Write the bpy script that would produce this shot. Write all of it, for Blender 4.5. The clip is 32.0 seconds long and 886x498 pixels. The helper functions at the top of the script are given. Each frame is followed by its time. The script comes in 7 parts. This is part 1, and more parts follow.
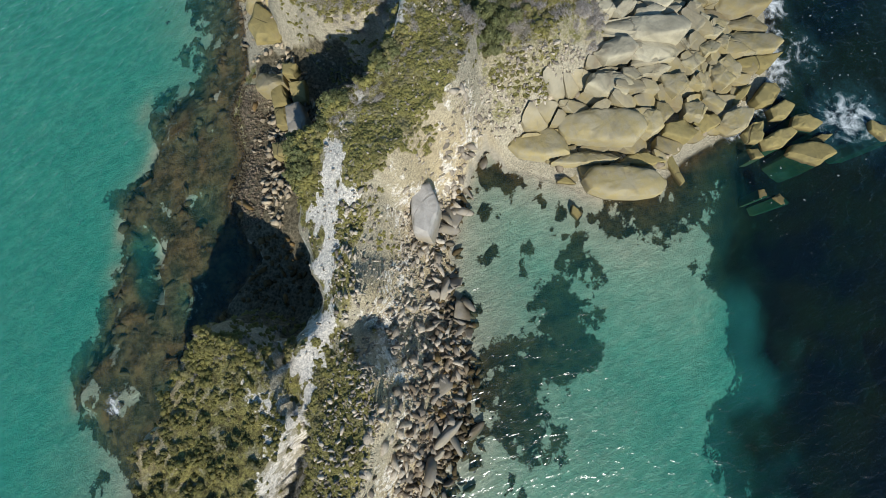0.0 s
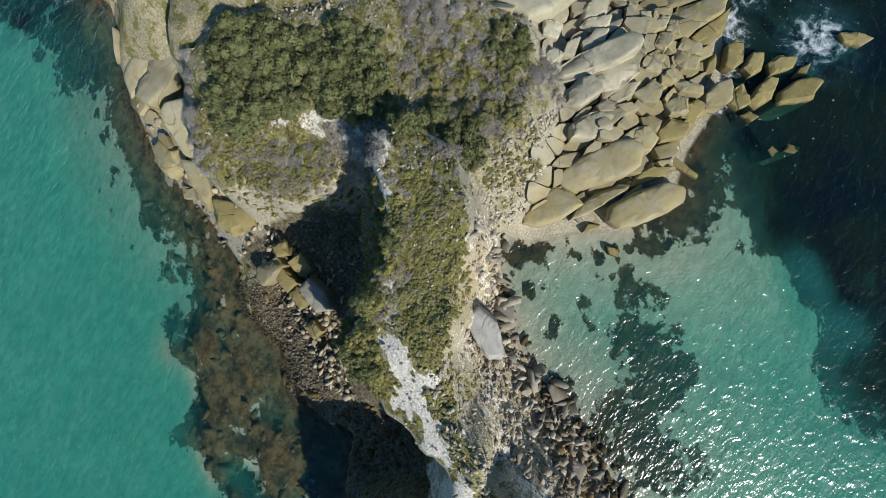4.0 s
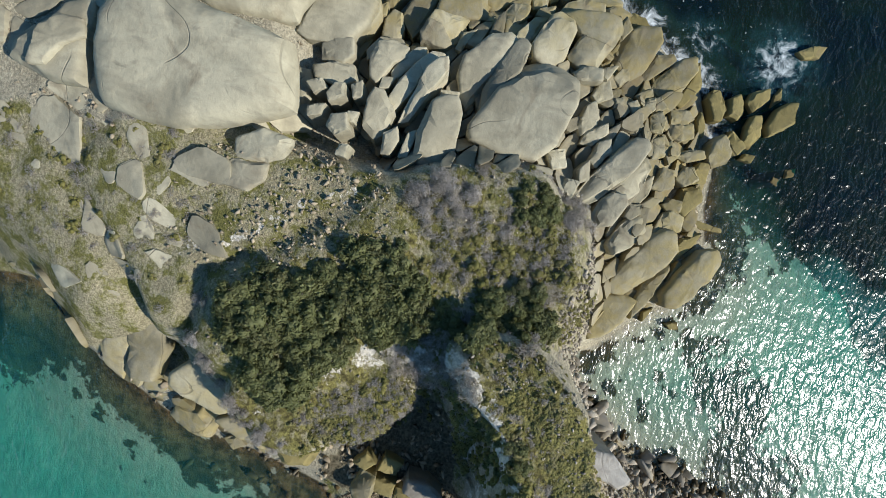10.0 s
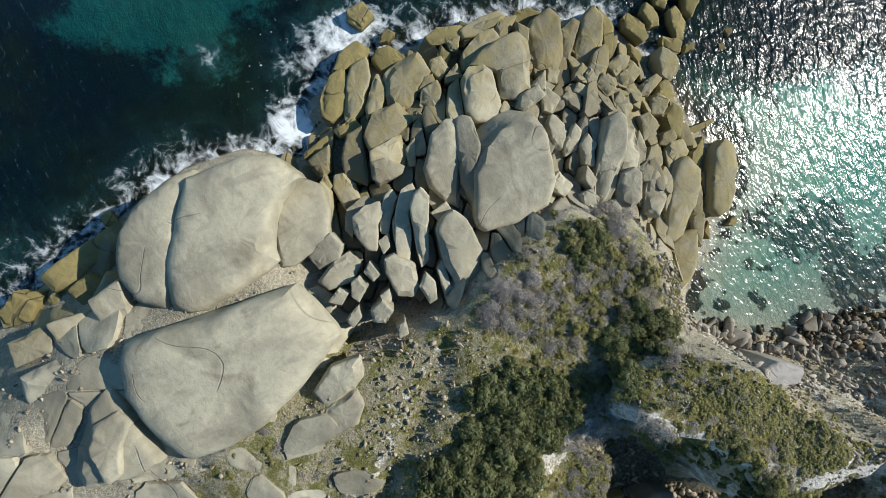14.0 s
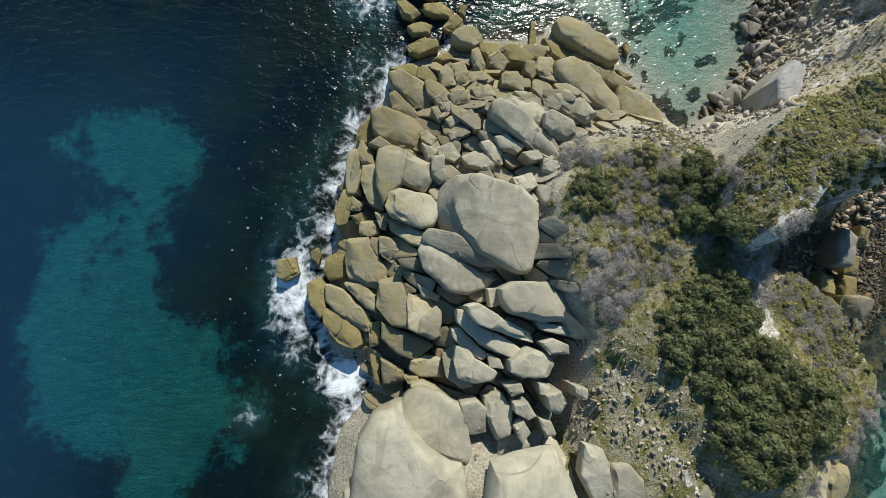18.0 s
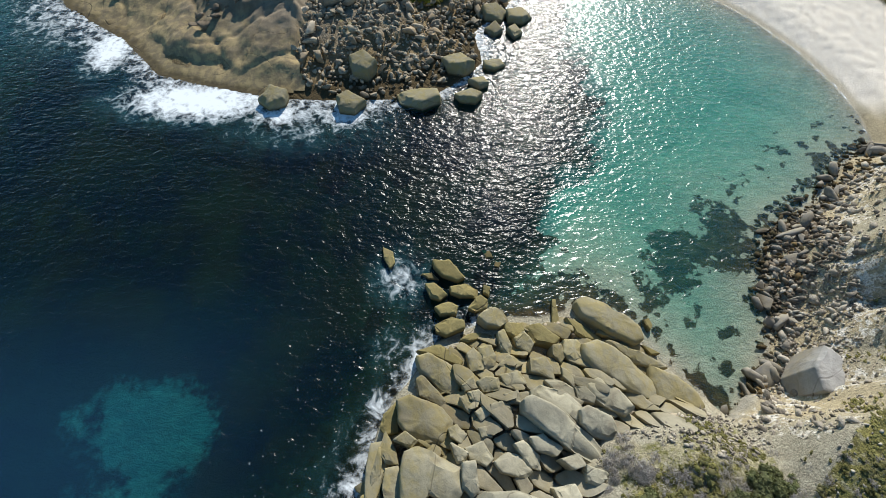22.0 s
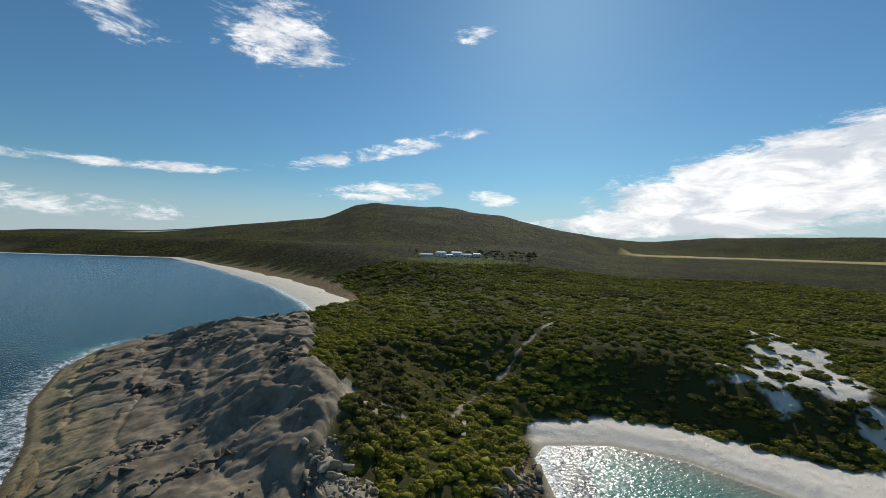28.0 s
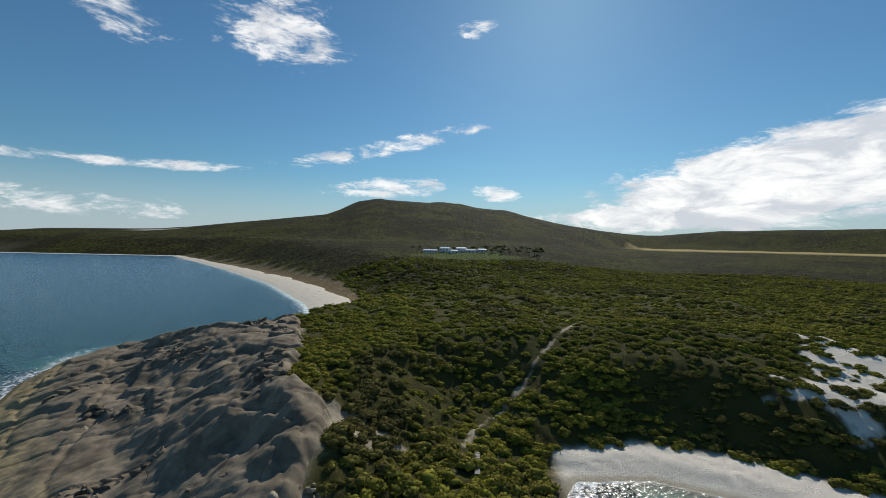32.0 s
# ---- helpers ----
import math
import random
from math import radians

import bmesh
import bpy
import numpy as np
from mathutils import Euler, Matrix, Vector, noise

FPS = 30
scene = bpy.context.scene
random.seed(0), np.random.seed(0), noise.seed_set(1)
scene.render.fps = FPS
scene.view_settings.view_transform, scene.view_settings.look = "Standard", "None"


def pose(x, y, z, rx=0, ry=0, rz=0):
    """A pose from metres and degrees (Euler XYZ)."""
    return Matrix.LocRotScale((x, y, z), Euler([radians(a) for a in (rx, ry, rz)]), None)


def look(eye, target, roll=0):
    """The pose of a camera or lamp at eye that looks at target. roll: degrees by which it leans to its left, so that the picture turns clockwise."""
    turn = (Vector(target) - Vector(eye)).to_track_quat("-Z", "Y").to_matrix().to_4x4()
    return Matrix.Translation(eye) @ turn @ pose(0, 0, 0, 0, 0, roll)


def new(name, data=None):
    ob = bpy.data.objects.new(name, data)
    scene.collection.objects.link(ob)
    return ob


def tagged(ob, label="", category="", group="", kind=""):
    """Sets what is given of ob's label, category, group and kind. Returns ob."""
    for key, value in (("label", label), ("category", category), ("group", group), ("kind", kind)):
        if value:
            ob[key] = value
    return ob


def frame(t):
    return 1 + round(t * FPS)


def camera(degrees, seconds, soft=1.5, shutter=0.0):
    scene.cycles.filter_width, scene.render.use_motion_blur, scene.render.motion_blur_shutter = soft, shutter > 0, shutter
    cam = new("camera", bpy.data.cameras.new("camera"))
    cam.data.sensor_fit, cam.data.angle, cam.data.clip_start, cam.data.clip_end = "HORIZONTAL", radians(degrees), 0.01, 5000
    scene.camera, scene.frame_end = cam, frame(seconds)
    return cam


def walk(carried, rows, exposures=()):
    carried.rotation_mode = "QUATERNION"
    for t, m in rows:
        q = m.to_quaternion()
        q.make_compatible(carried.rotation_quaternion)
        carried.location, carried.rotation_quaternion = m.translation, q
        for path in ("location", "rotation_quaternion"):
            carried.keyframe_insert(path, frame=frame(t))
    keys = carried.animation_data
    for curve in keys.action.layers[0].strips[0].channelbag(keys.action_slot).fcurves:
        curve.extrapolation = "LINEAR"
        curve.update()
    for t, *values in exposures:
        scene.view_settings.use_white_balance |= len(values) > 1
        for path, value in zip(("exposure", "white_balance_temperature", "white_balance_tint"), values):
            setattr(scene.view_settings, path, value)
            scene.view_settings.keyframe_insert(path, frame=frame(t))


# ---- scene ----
cam = camera(95.0, 32.0, soft=0.75)
PATH = [
    (0, 29.95, 21.90, 49.45, 9.38, 4.28, 150.05),
    (0.5, 29.23, 20.38, 49.70, 9.42, 4.36, 149.93),
    (1, 28.52, 18.74, 49.94, 9.42, 4.36, 149.88),
    (1.5, 27.83, 17.03, 50.21, 9.33, 4.31, 149.79),
    (2, 27.07, 15.35, 50.49, 9.24, 4.29, 149.73),
    (2.5, 26.27, 13.49, 50.89, 8.86, 4.51, 148.46),
    (3, 25.34, 11.31, 51.25, 7.75, 5.32, 142.72),
    (3.5, 24.20, 8.65, 51.38, 4.79, 7.05, 125.32),
    (5.5, 18.60, -3.65, 51.20, -1.46, 1.71, 120.22),
    (6, 17.03, -5.65, 51.04, -2.34, 1.04, 120.04),
    (6.5, 15.58, -7.11, 50.86, -2.81, 0.72, 118.61),
    (7, 14.23, -8.37, 50.65, -3.00, 0.36, 113.71),
    (7.5, 12.85, -9.58, 50.40, -3.05, 0.02, 111.43),
    (8, 11.39, -10.69, 50.16, -3.18, -0.35, 108.99),
    (8.5, 9.81, -11.68, 49.97, -3.42, -0.53, 106.90),
    (9, 8.24, -12.69, 49.82, -3.63, -0.82, 104.92),
    (9.5, 6.68, -13.74, 49.71, -3.75, -1.26, 102.49),
    (10, 5.32, -14.80, 49.59, -3.54, -1.89, 99.79),
    (10.5, 4.00, -15.61, 49.40, -3.30, -2.19, 99.26),
    (11, 2.49, -16.33, 49.24, -3.31, -2.40, 99.28),
    (11.5, 0.67, -17.18, 49.12, -3.76, -2.65, 98.86),
    (12, -1.27, -18.09, 48.92, -4.21, -3.12, 95.63),
    (12.5, -3.46, -18.82, 48.79, -4.63, -3.87, 86.89),
    (13, -5.62, -19.25, 48.58, -4.70, -4.81, 78.15),
    (13.5, -7.63, -19.50, 48.35, -4.76, -5.59, 71.77),
    (14, -9.50, -19.44, 48.07, -3.87, -6.55, 58.79),
    (14.5, -10.96, -19.20, 47.95, -2.61, -7.10, 48.27),
    (16.5, -14.36, -18.58, 48.94, 6.43, -3.32, -0.23),
    (17, -15.08, -17.65, 49.00, 6.93, -3.43, -1.72),
    (17.5, -15.75, -16.12, 49.00, 6.72, -3.79, -1.91),
    (18, -16.37, -14.57, 49.14, 6.61, -4.11, -1.76),
    (18.5, -16.95, -13.03, 49.34, 6.77, -4.35, -1.66),
    (19, -17.38, -11.46, 49.51, 9.29, -4.46, -1.59),
    (19.5, -17.73, -9.92, 49.80, 12.42, -4.39, -1.44),
    (20, -18.05, -8.32, 50.09, 14.39, -4.41, -1.25),
    (20.5, -18.31, -6.72, 50.42, 15.36, -4.24, -1.17),
    (21, -18.49, -5.11, 50.75, 18.42, -3.96, -1.05),
    (21.5, -18.52, -3.60, 51.19, 25.01, -3.50, -1.21),
    (22, -18.33, -2.11, 51.52, 31.29, -2.88, -1.19),
    (22.5, -18.15, -0.41, 51.54, 37.92, -2.20, -1.19),
    (23, -18.40, 1.40, 51.41, 44.32, -2.14, -1.04),
    (23.5, -18.92, 3.24, 51.33, 50.67, -2.36, -0.88),
    (24, -19.40, 5.32, 51.37, 56.43, -2.38, -0.91),
    (24.5, -19.70, 7.54, 51.30, 62.22, -2.23, -0.99),
    (25, -19.83, 10.11, 51.14, 69.09, -2.07, -0.97),
    (25.5, -19.89, 13.01, 50.79, 85.16, -1.98, -0.99),
    (26, -20.03, 15.39, 50.04, 90.28, -1.98, -0.95),
    (26.5, -20.17, 17.55, 49.65, 90.20, -1.96, -0.79),
    (28.5, -20.69, 26.38, 49.92, 89.56, -1.58, -0.44),
    (29, -20.78, 28.60, 49.98, 89.46, -1.50, -0.41),
    (29.5, -20.79, 30.84, 49.93, 89.43, -1.44, -0.37),
    (30, -20.69, 33.09, 49.73, 89.37, -1.45, -0.25),
    (30.5, -20.65, 35.42, 49.61, 89.32, -1.42, -0.15),
    (31, -20.76, 37.87, 49.65, 89.29, -1.29, -0.14),
    (31.5, -20.89, 40.31, 49.64, 89.17, -1.21, -0.06),
    (32, -21.05, 42.74, 49.56, 89.10, -1.15, 0.02),
]
walk(cam, [(t, pose(x, y, z, rx, ry, rz)) for t, x, y, z, rx, ry, rz in PATH],
     [(0, 0.15), (22.5, 0.18), (24, 0.18), (25.2, 0.0), (26, -0.18), (28, -0.44), (29, -0.54), (32, -0.50)])



# ---- node helper ----
class Mat:
    """A small builder of node materials."""

    def __init__(self, name, owner=None):
        self.m = owner or bpy.data.materials.new(name)
        self.m.use_nodes = True
        self.t = self.m.node_tree
        if owner:
            self.co = self.t.nodes.new("ShaderNodeTexCoord").outputs["Generated"]
            return
        self.bsdf = self.t.nodes["Principled BSDF"]
        self.out = self.t.nodes["Material Output"]
        self.co = self.t.nodes.new("ShaderNodeNewGeometry").outputs["Position"]
        self.obco = self.t.nodes.new("ShaderNodeTexCoord").outputs["Object"]

    def put(self, socket, value):
        if isinstance(value, bpy.types.NodeSocket):
            self.t.links.new(value, socket)
        elif isinstance(value, tuple) and len(value) == 3 and socket.type == "RGBA":
            socket.default_value = (*value, 1)
        else:
            socket.default_value = value

    def node(self, kind, out=0, **values):
        n = self.t.nodes.new("ShaderNode" + kind)
        for key, v in values.items():
            self.put(n.inputs[key.replace("_", " ")], v)
        return n.outputs[out]

    def noise(self, scale, detail=5.0, rough=0.55, co=None, warp=0.0, out=0):
        return self.node("TexNoise", out, Vector=co or self.co, Scale=scale, Detail=detail, Roughness=rough, Distortion=warp)

    def voronoi(self, scale, feature="F1", co=None, out="Distance"):
        n = self.t.nodes.new("ShaderNodeTexVoronoi")
        n.feature = feature
        self.put(n.inputs["Vector"], co or self.co)
        n.inputs["Scale"].default_value = scale
        return n.outputs[out]

    def math(self, op, a, b=0.0, c=0.0):
        n = self.t.nodes.new("ShaderNodeMath")
        n.operation = op
        for i, v in enumerate((a, b, c)):
            self.put(n.inputs[i], v)
        return n.outputs[0]

    def ramp(self, value, low, high, a=0.0, b=1.0):
        n = self.t.nodes.new("ShaderNodeMapRange")
        n.interpolation_type = "SMOOTHSTEP"
        for i, v in enumerate((value, low, high, a, b)):
            self.put(n.inputs[i], v)
        return n.outputs[0]

    def mix(self, fac, a, b, blend="MIX"):
        n = self.t.nodes.new("ShaderNodeMix")
        n.data_type, n.blend_type = "RGBA", blend
        self.put(n.inputs[0], fac), self.put(n.inputs[6], a), self.put(n.inputs[7], b)
        return n.outputs[2]

    def attr(self, name):
        n = self.t.nodes.new("ShaderNodeAttribute")
        n.attribute_name = name
        return n.outputs["Fac"]

    def random(self):
        return self.node("ObjectInfo", "Random")

    def island(self):
        return self.node("NewGeometry", "Random Per Island")

    def axis(self, name, co=None):
        return self.node("SeparateXYZ", "XYZ".index(name), Vector=co or self.co)

    def stretched(self, sx, sy, sz, co=None):
        n = self.t.nodes.new("ShaderNodeVectorMath")
        n.operation = "MULTIPLY"
        self.put(n.inputs[0], co or self.co)
        n.inputs[1].default_value = (sx, sy, sz)
        return n.outputs[0]

    def finish(self, colour, rough=0.85, bump=None, strength=0.5, distance=0.05, spec=0.3):
        self.put(self.bsdf.inputs["Base Color"], colour)
        self.put(self.bsdf.inputs["Roughness"], rough)
        self.put(self.bsdf.inputs["Specular IOR Level"], spec)
        if bump is not None:
            b = self.node("Bump", Height=bump, Strength=strength, Distance=distance)
            self.put(self.bsdf.inputs["Normal"], b)
        return self.m


# ---- light ----
SUN_AZ, SUN_EL = radians(15.5), radians(33.5)  # azimuth from +y towards +x
sun = new("sun", bpy.data.lights.new("sun", "SUN"))
sun.data.energy, sun.data.angle, sun.data.color = 5.0, radians(0.5), (1.0, 0.965, 0.89)
sun.matrix_world = look((math.sin(SUN_AZ) * 100, math.cos(SUN_AZ) * 100, math.tan(SUN_EL) * 100), (0, 0, 0))
world = bpy.data.worlds.new("sky")
scene.world = world
air = Mat("sky", world)
sky = air.t.nodes.new("ShaderNodeTexSky")
sky.sky_type, sky.sun_disc = "NISHITA", False
sky.sun_elevation, sky.sun_rotation = SUN_EL, SUN_AZ
sky.air_density, sky.dust_density, sky.ozone_density = 1.15, 0.2, 6.0
SKY = 0.098
# Clouds: azimuth, elevation, half length, half height, tilt (radians), density
CLOUDS = [(-0.39, 0.44, 0.17, 0.085, -0.1, 0.95), (-0.70, 0.42, 0.14, 0.05, -0.35, 0.7), (-0.14, 0.226, 0.31, 0.026, 0.22, 0.75),
          (-0.13, 0.128, 0.19, 0.03, 0.05, 0.95), (0.86, 0.16, 0.58, 0.105, 0.13, 1.8), (-0.585, 0.148, 0.17, 0.014, 0.05, 0.9),
          (-0.80, 0.138, 0.14, 0.014, 0.0, 0.7), (-0.75, 0.06, 0.30, 0.03, -0.05, 0.75), (0.06, 0.48, 0.08, 0.022, 0.1, 0.75),
          (0.13, 0.12, 0.08, 0.025, -0.1, 0.95), (0.42, 0.055, 0.35, 0.03, 0.0, 0.85)]
ax, ay, az = (air.axis(c) for c in "XYZ")
bearing_s, rise_s = air.math("ARCTAN2", ax, ay), air.math("ARCSINE", az)
cover = 0.0
for ca, ce, la, le, tilt, dense in CLOUDS:
    da, de = air.math("SUBTRACT", bearing_s, ca), air.math("SUBTRACT", rise_s, ce)
    c, s = math.cos(tilt), math.sin(tilt)
    u = air.math("ADD", air.math("MULTIPLY", da, c / la), air.math("MULTIPLY", de, s / la))
    v = air.math("ADD", air.math("MULTIPLY", da, -s / le), air.math("MULTIPLY", de, c / le))
    r = air.math("ADD", air.math("MULTIPLY", u, u), air.math("MULTIPLY", v, v))
    cover = air.math("ADD", cover, air.math("MULTIPLY", air.ramp(r, 1.25, 0.0), dense))
puff = air.noise(12.0, 12, 0.70, co=air.stretched(1, 1, 3.2), warp=0.35)
shade_n = air.noise(8.0, 8, 0.65, co=air.stretched(1, 1, 3.0), warp=0.4)
mask = air.ramp(air.math("ADD", air.math("MULTIPLY", cover, 0.30), puff), 0.62, 0.86)
mask = air.math("MULTIPLY", mask, air.ramp(cover, 0.0, 0.12))
white = air.mix(air.ramp(shade_n, 0.36, 0.62), (9.2, 9.7, 10.5), (15.2, 15.1, 14.9))
backdrop = air.t.nodes["Background"]
haze_sky = air.mix(air.ramp(az, 0.17, 0.0, 0, 0.72), air.mix(1.0, sky.outputs[0], (0.72, 1.0, 1.02), "MULTIPLY"), (6.4, 7.6, 8.8))
air.put(backdrop.inputs[0], air.mix(air.math("MULTIPLY", mask, 0.95), haze_sky, white))
backdrop.inputs[1].default_value = SKY


# ---- materials ----
def granite(name, light, dark, stain, joined=False, cracked=1.0, vary=0.38, headland=True):
    """Weathered granite: pale, with soft dark streaks, lichen specks and an ochre tide band near the sea."""
    m = Mat(name)
    big = m.noise(0.16, 4, 0.6, warp=0.6)
    fine = m.noise(1.5, 6, 0.6)
    grit = m.noise(7.0, 4, 0.8)
    colour = m.mix(m.ramp(big, 0.38, 0.66), light, dark)
    colour = m.mix(m.ramp(fine, 0.45, 0.75, 0, 0.35), colour, dark)
    z = m.axis("Z")
    seaward = m.math("ADD", m.ramp(m.axis("X"), -11, -21, 0, 2.6 * headland), m.ramp(m.axis("Y"), 6, 16, 0, 2.6 * headland))
    edge = m.math("ADD", m.math("SUBTRACT", z, seaward), m.math("MULTIPLY", m.math("SUBTRACT", m.noise(0.35, 4), 0.5), 3.0))
    colour = m.mix(m.ramp(edge, 6.4, 2.0, 0, 0.85), colour, m.mix(m.ramp(m.noise(0.7, 5, 0.65), 0.4, 0.6), stain, m.mix(0.6, stain, dark)))
    colour = m.mix(m.ramp(m.math("ADD", z, m.math("MULTIPLY", m.noise(0.6, 4), 0.8)), 1.0, 0.5, 0, 0.75), colour, (0.06, 0.045, 0.022))
    colour = m.mix(m.ramp(grit, 0.45, 0.72, 0, 0.22), colour, m.mix(0.5, colour, (0.12, 0.11, 0.1)))
    value = m.math("ADD", 1.0 - vary * 0.53, m.math("MULTIPLY", m.island() if joined else m.random(), vary))
    colour = m.mix(1.0, colour, m.node("CombineXYZ", X=value, Y=value, Z=value), "MULTIPLY")
    streak = m.noise(0.55, 4, 0.55, co=m.stretched(1.6, 0.6, 0.7), warp=0.5)
    colour = m.mix(m.ramp(streak, 0.52, 0.72, 0, 0.4), colour, m.mix(0.5, dark, (0.10, 0.095, 0.085)))
    bent = m.math("ABSOLUTE", m.math("SUBTRACT", m.noise(0.10, 1, 0.3), 0.5))
    crack = m.math("MULTIPLY", m.math("MULTIPLY", m.ramp(bent, 0.004, 0.001), m.ramp(m.noise(0.13, 2), 0.46, 0.52)), cracked)
    colour = m.mix(m.math("MULTIPLY", crack, 0.6), colour, (0.06, 0.05, 0.036))
    blot = m.ramp(m.noise(0.22, 5, 0.65, warp=0.8), 0.55, 0.70, 0, 0.45)
    colour = m.mix(blot, colour, m.mix(m.noise(0.5, 3), (0.10, 0.095, 0.085), (0.24, 0.17, 0.09)))
    height = m.math("ADD", m.math("MULTIPLY", fine, 0.6), m.math("MULTIPLY", grit, 0.14))
    height = m.math("SUBTRACT", m.math("ADD", height, m.math("MULTIPLY", m.noise(0.8, 3), 0.9)), m.math("MULTIPLY", crack, 0.9))
    return m.finish(colour, 0.9, height, 0.7, 0.14, 0.12)


GRANITE = granite("granite", (0.42, 0.385, 0.28), (0.26, 0.238, 0.172), (0.27, 0.22, 0.095), cracked=0.5)
GRANITE_GREY = granite("grey_granite", (0.34, 0.325, 0.30), (0.21, 0.20, 0.185), (0.27, 0.23, 0.16), cracked=0.4)


# ---- shape of the land ----
HEADLAND_OCEAN = [(19.4, -64), (12, -80), (-10, -82), (-19.8, -67.5), (-22, -61), (-24.4, -50), (-25.9, -42), (-26.4, -36), (-25.2, -29.5),
                  (-21.5, -25.5), (-21, -23.5), (-26, -21), (-26.8, -17), (-26.2, -13), (-25.5, -4), (-24.1, 1), (-23.2, 4.4),
                  (-21.5, 8), (-19, 11), (-17, 14.5), (-13, 16.5), (-8.5, 18.5), (-2, 18.5), (3.8, 20.0), (9.9, 17), (13.1, 12.5), (16.8, 8.4)]
COVE = [(17.6, 4), (21, 5.9), (24.4, 8.8), (28.6, 13.7), (31.8, 19.5), (33.2, 25.5), (36.8, 31.5), (42, 35.3), (50.6, 40.2), (59, 48.3),
        (67.5, 53.5), (69.5, 62), (69.3, 71), (66.7, 83), (61, 96), (52, 108), (40, 120.5), (24.5, 127.5), (8, 127), (4, 121)]
MAINLAND = [(5, 104), (1, 95), (-6.5, 86), (-6, 74), (-12.5, 66.5), (-19, 62), (-33, 61.5), (-45.6, 61.5), (-61, 65), (-69, 67.5),
            (-79, 78), (-95, 89), (-118, 121), (-140, 144), (-161, 176.5), (-170, 205), (-160, 228), (-130, 235), (-122, 247),
            (-108, 272), (-101, 300), (-129, 360), (-208, 485), (-360, 676), (-584, 940), (-731, 1107), (-900, 1110), (-1500, 1130),
            (-4900, 1300), (-4900, 4900), (4900, 4900), (4900, -700)]
SOUTH_BAY = [(2000, -350), (600, -100), (250, 0), (140, 34), (95, 36), (76, 24), (72, 16), (65, 12.6), (60, 8), (54, 4.5), (49, 2.5),
             (50, -1), (50, -7), (45.5, -11.5), (44.5, -18), (39.5, -23), (36.8, -30.6), (35.5, -36.5), (33.2, -42.8), (29, -49.3), (22.4, -54), (19.2, -57.4)]
LAND = HEADLAND_OCEAN + COVE + MAINLAND + SOUTH_BAY


def signed(px, py, ring):
    """Distance to the outline of a ring, above 0 inside."""
    d = np.full(px.shape, 1e9)
    inside = np.zeros(px.shape, bool)
    n = len(ring)
    for i in range(n):
        (ax, ay), (bx, by) = ring[i], ring[(i + 1) % n]
        ux, uy = bx - ax, by - ay
        s = np.clip(((px - ax) * ux + (py - ay) * uy) / (ux * ux + uy * uy + 1e-12), 0, 1)
        d = np.minimum(d, (px - ax - s * ux) ** 2 + (py - ay - s * uy) ** 2)
        if ay != by:
            inside ^= ((ay > py) != (by > py)) & (px < (bx - ax) * (py - ay) / (by - ay) + ax)
    d = np.sqrt(d)
    return np.where(inside, d, -d)


def smooth(v, low, high):
    s = np.clip((v - low) / (high - low), 0, 1)
    return s * s * (3 - 2 * s)


def lattice(ix, iy, seed):
    v = np.sin(ix * 127.1 + iy * 311.7 + seed * 74.7) * 43758.5453
    return v - np.floor(v)


def value_noise(x, y, seed=0):
    ix, iy = np.floor(x), np.floor(y)
    fx, fy = x - ix, y - iy
    fx, fy = fx * fx * (3 - 2 * fx), fy * fy * (3 - 2 * fy)
    a, b = lattice(ix, iy, seed), lattice(ix + 1, iy, seed)
    c, d = lattice(ix, iy + 1, seed), lattice(ix + 1, iy + 1, seed)
    return (a * (1 - fx) + b * fx) * (1 - fy) + (c * (1 - fx) + d * fx) * fy


def fbm(x, y, scale, octaves=4, seed=0):
    total, amp = 0.0, 0.5
    for o in range(octaves):
        total = total + amp * (value_noise(x * scale + 17.3 * o, y * scale - 9.1 * o, seed + o) - 0.5)
        scale, amp = scale * 2.07, amp * 0.5
    return total * 2


def ocean_side(x, y):
    """Metres west of the line between the cove's clear water and the open sea."""
    return np.interp(y, [-66, -60, 12, 16, 21, 26, 30, 36, 43, 48, 66, 80], [30, -10, -10, -4, 0, -1, 1, 6, 10, 15, 18, 18]) - x


def open_sea(x, y):
    """The same with its ragged edge."""
    return ocean_side(x, y) + 7 * fbm(x, y, 0.07, 3, 63) + 9 * fbm(x, y, 0.28, 4, 62)


def blocks(x, y, size, seed):
    """Jointed rock: an uneven height for each joint block, and the distance to the joints."""
    gx, gy = x / size, y / size
    ix, iy = np.floor(gx), np.floor(gy)
    first, second, level = np.full(x.shape, 9.0), np.full(x.shape, 9.0), np.zeros(x.shape)
    for oy in (-1, 0, 1):
        for ox in (-1, 0, 1):
            cx, cy = ix + ox, iy + oy
            d = np.hypot(gx - cx - lattice(cx, cy, seed), gy - cy - lattice(cx, cy, seed + 3))
            h = lattice(cx, cy, seed + 7) - 0.5 + 0.5 * (lattice(cx, cy, seed + 11) - 0.5) * (gx - cx) + 0.5 * (lattice(cx, cy, seed + 13) - 0.5) * (gy - cy)
            closer = d < first
            second = np.where(closer, first, np.minimum(second, d))
            level = np.where(closer, h, level)
            first = np.where(closer, d, first)
    return level, (second - first) * size


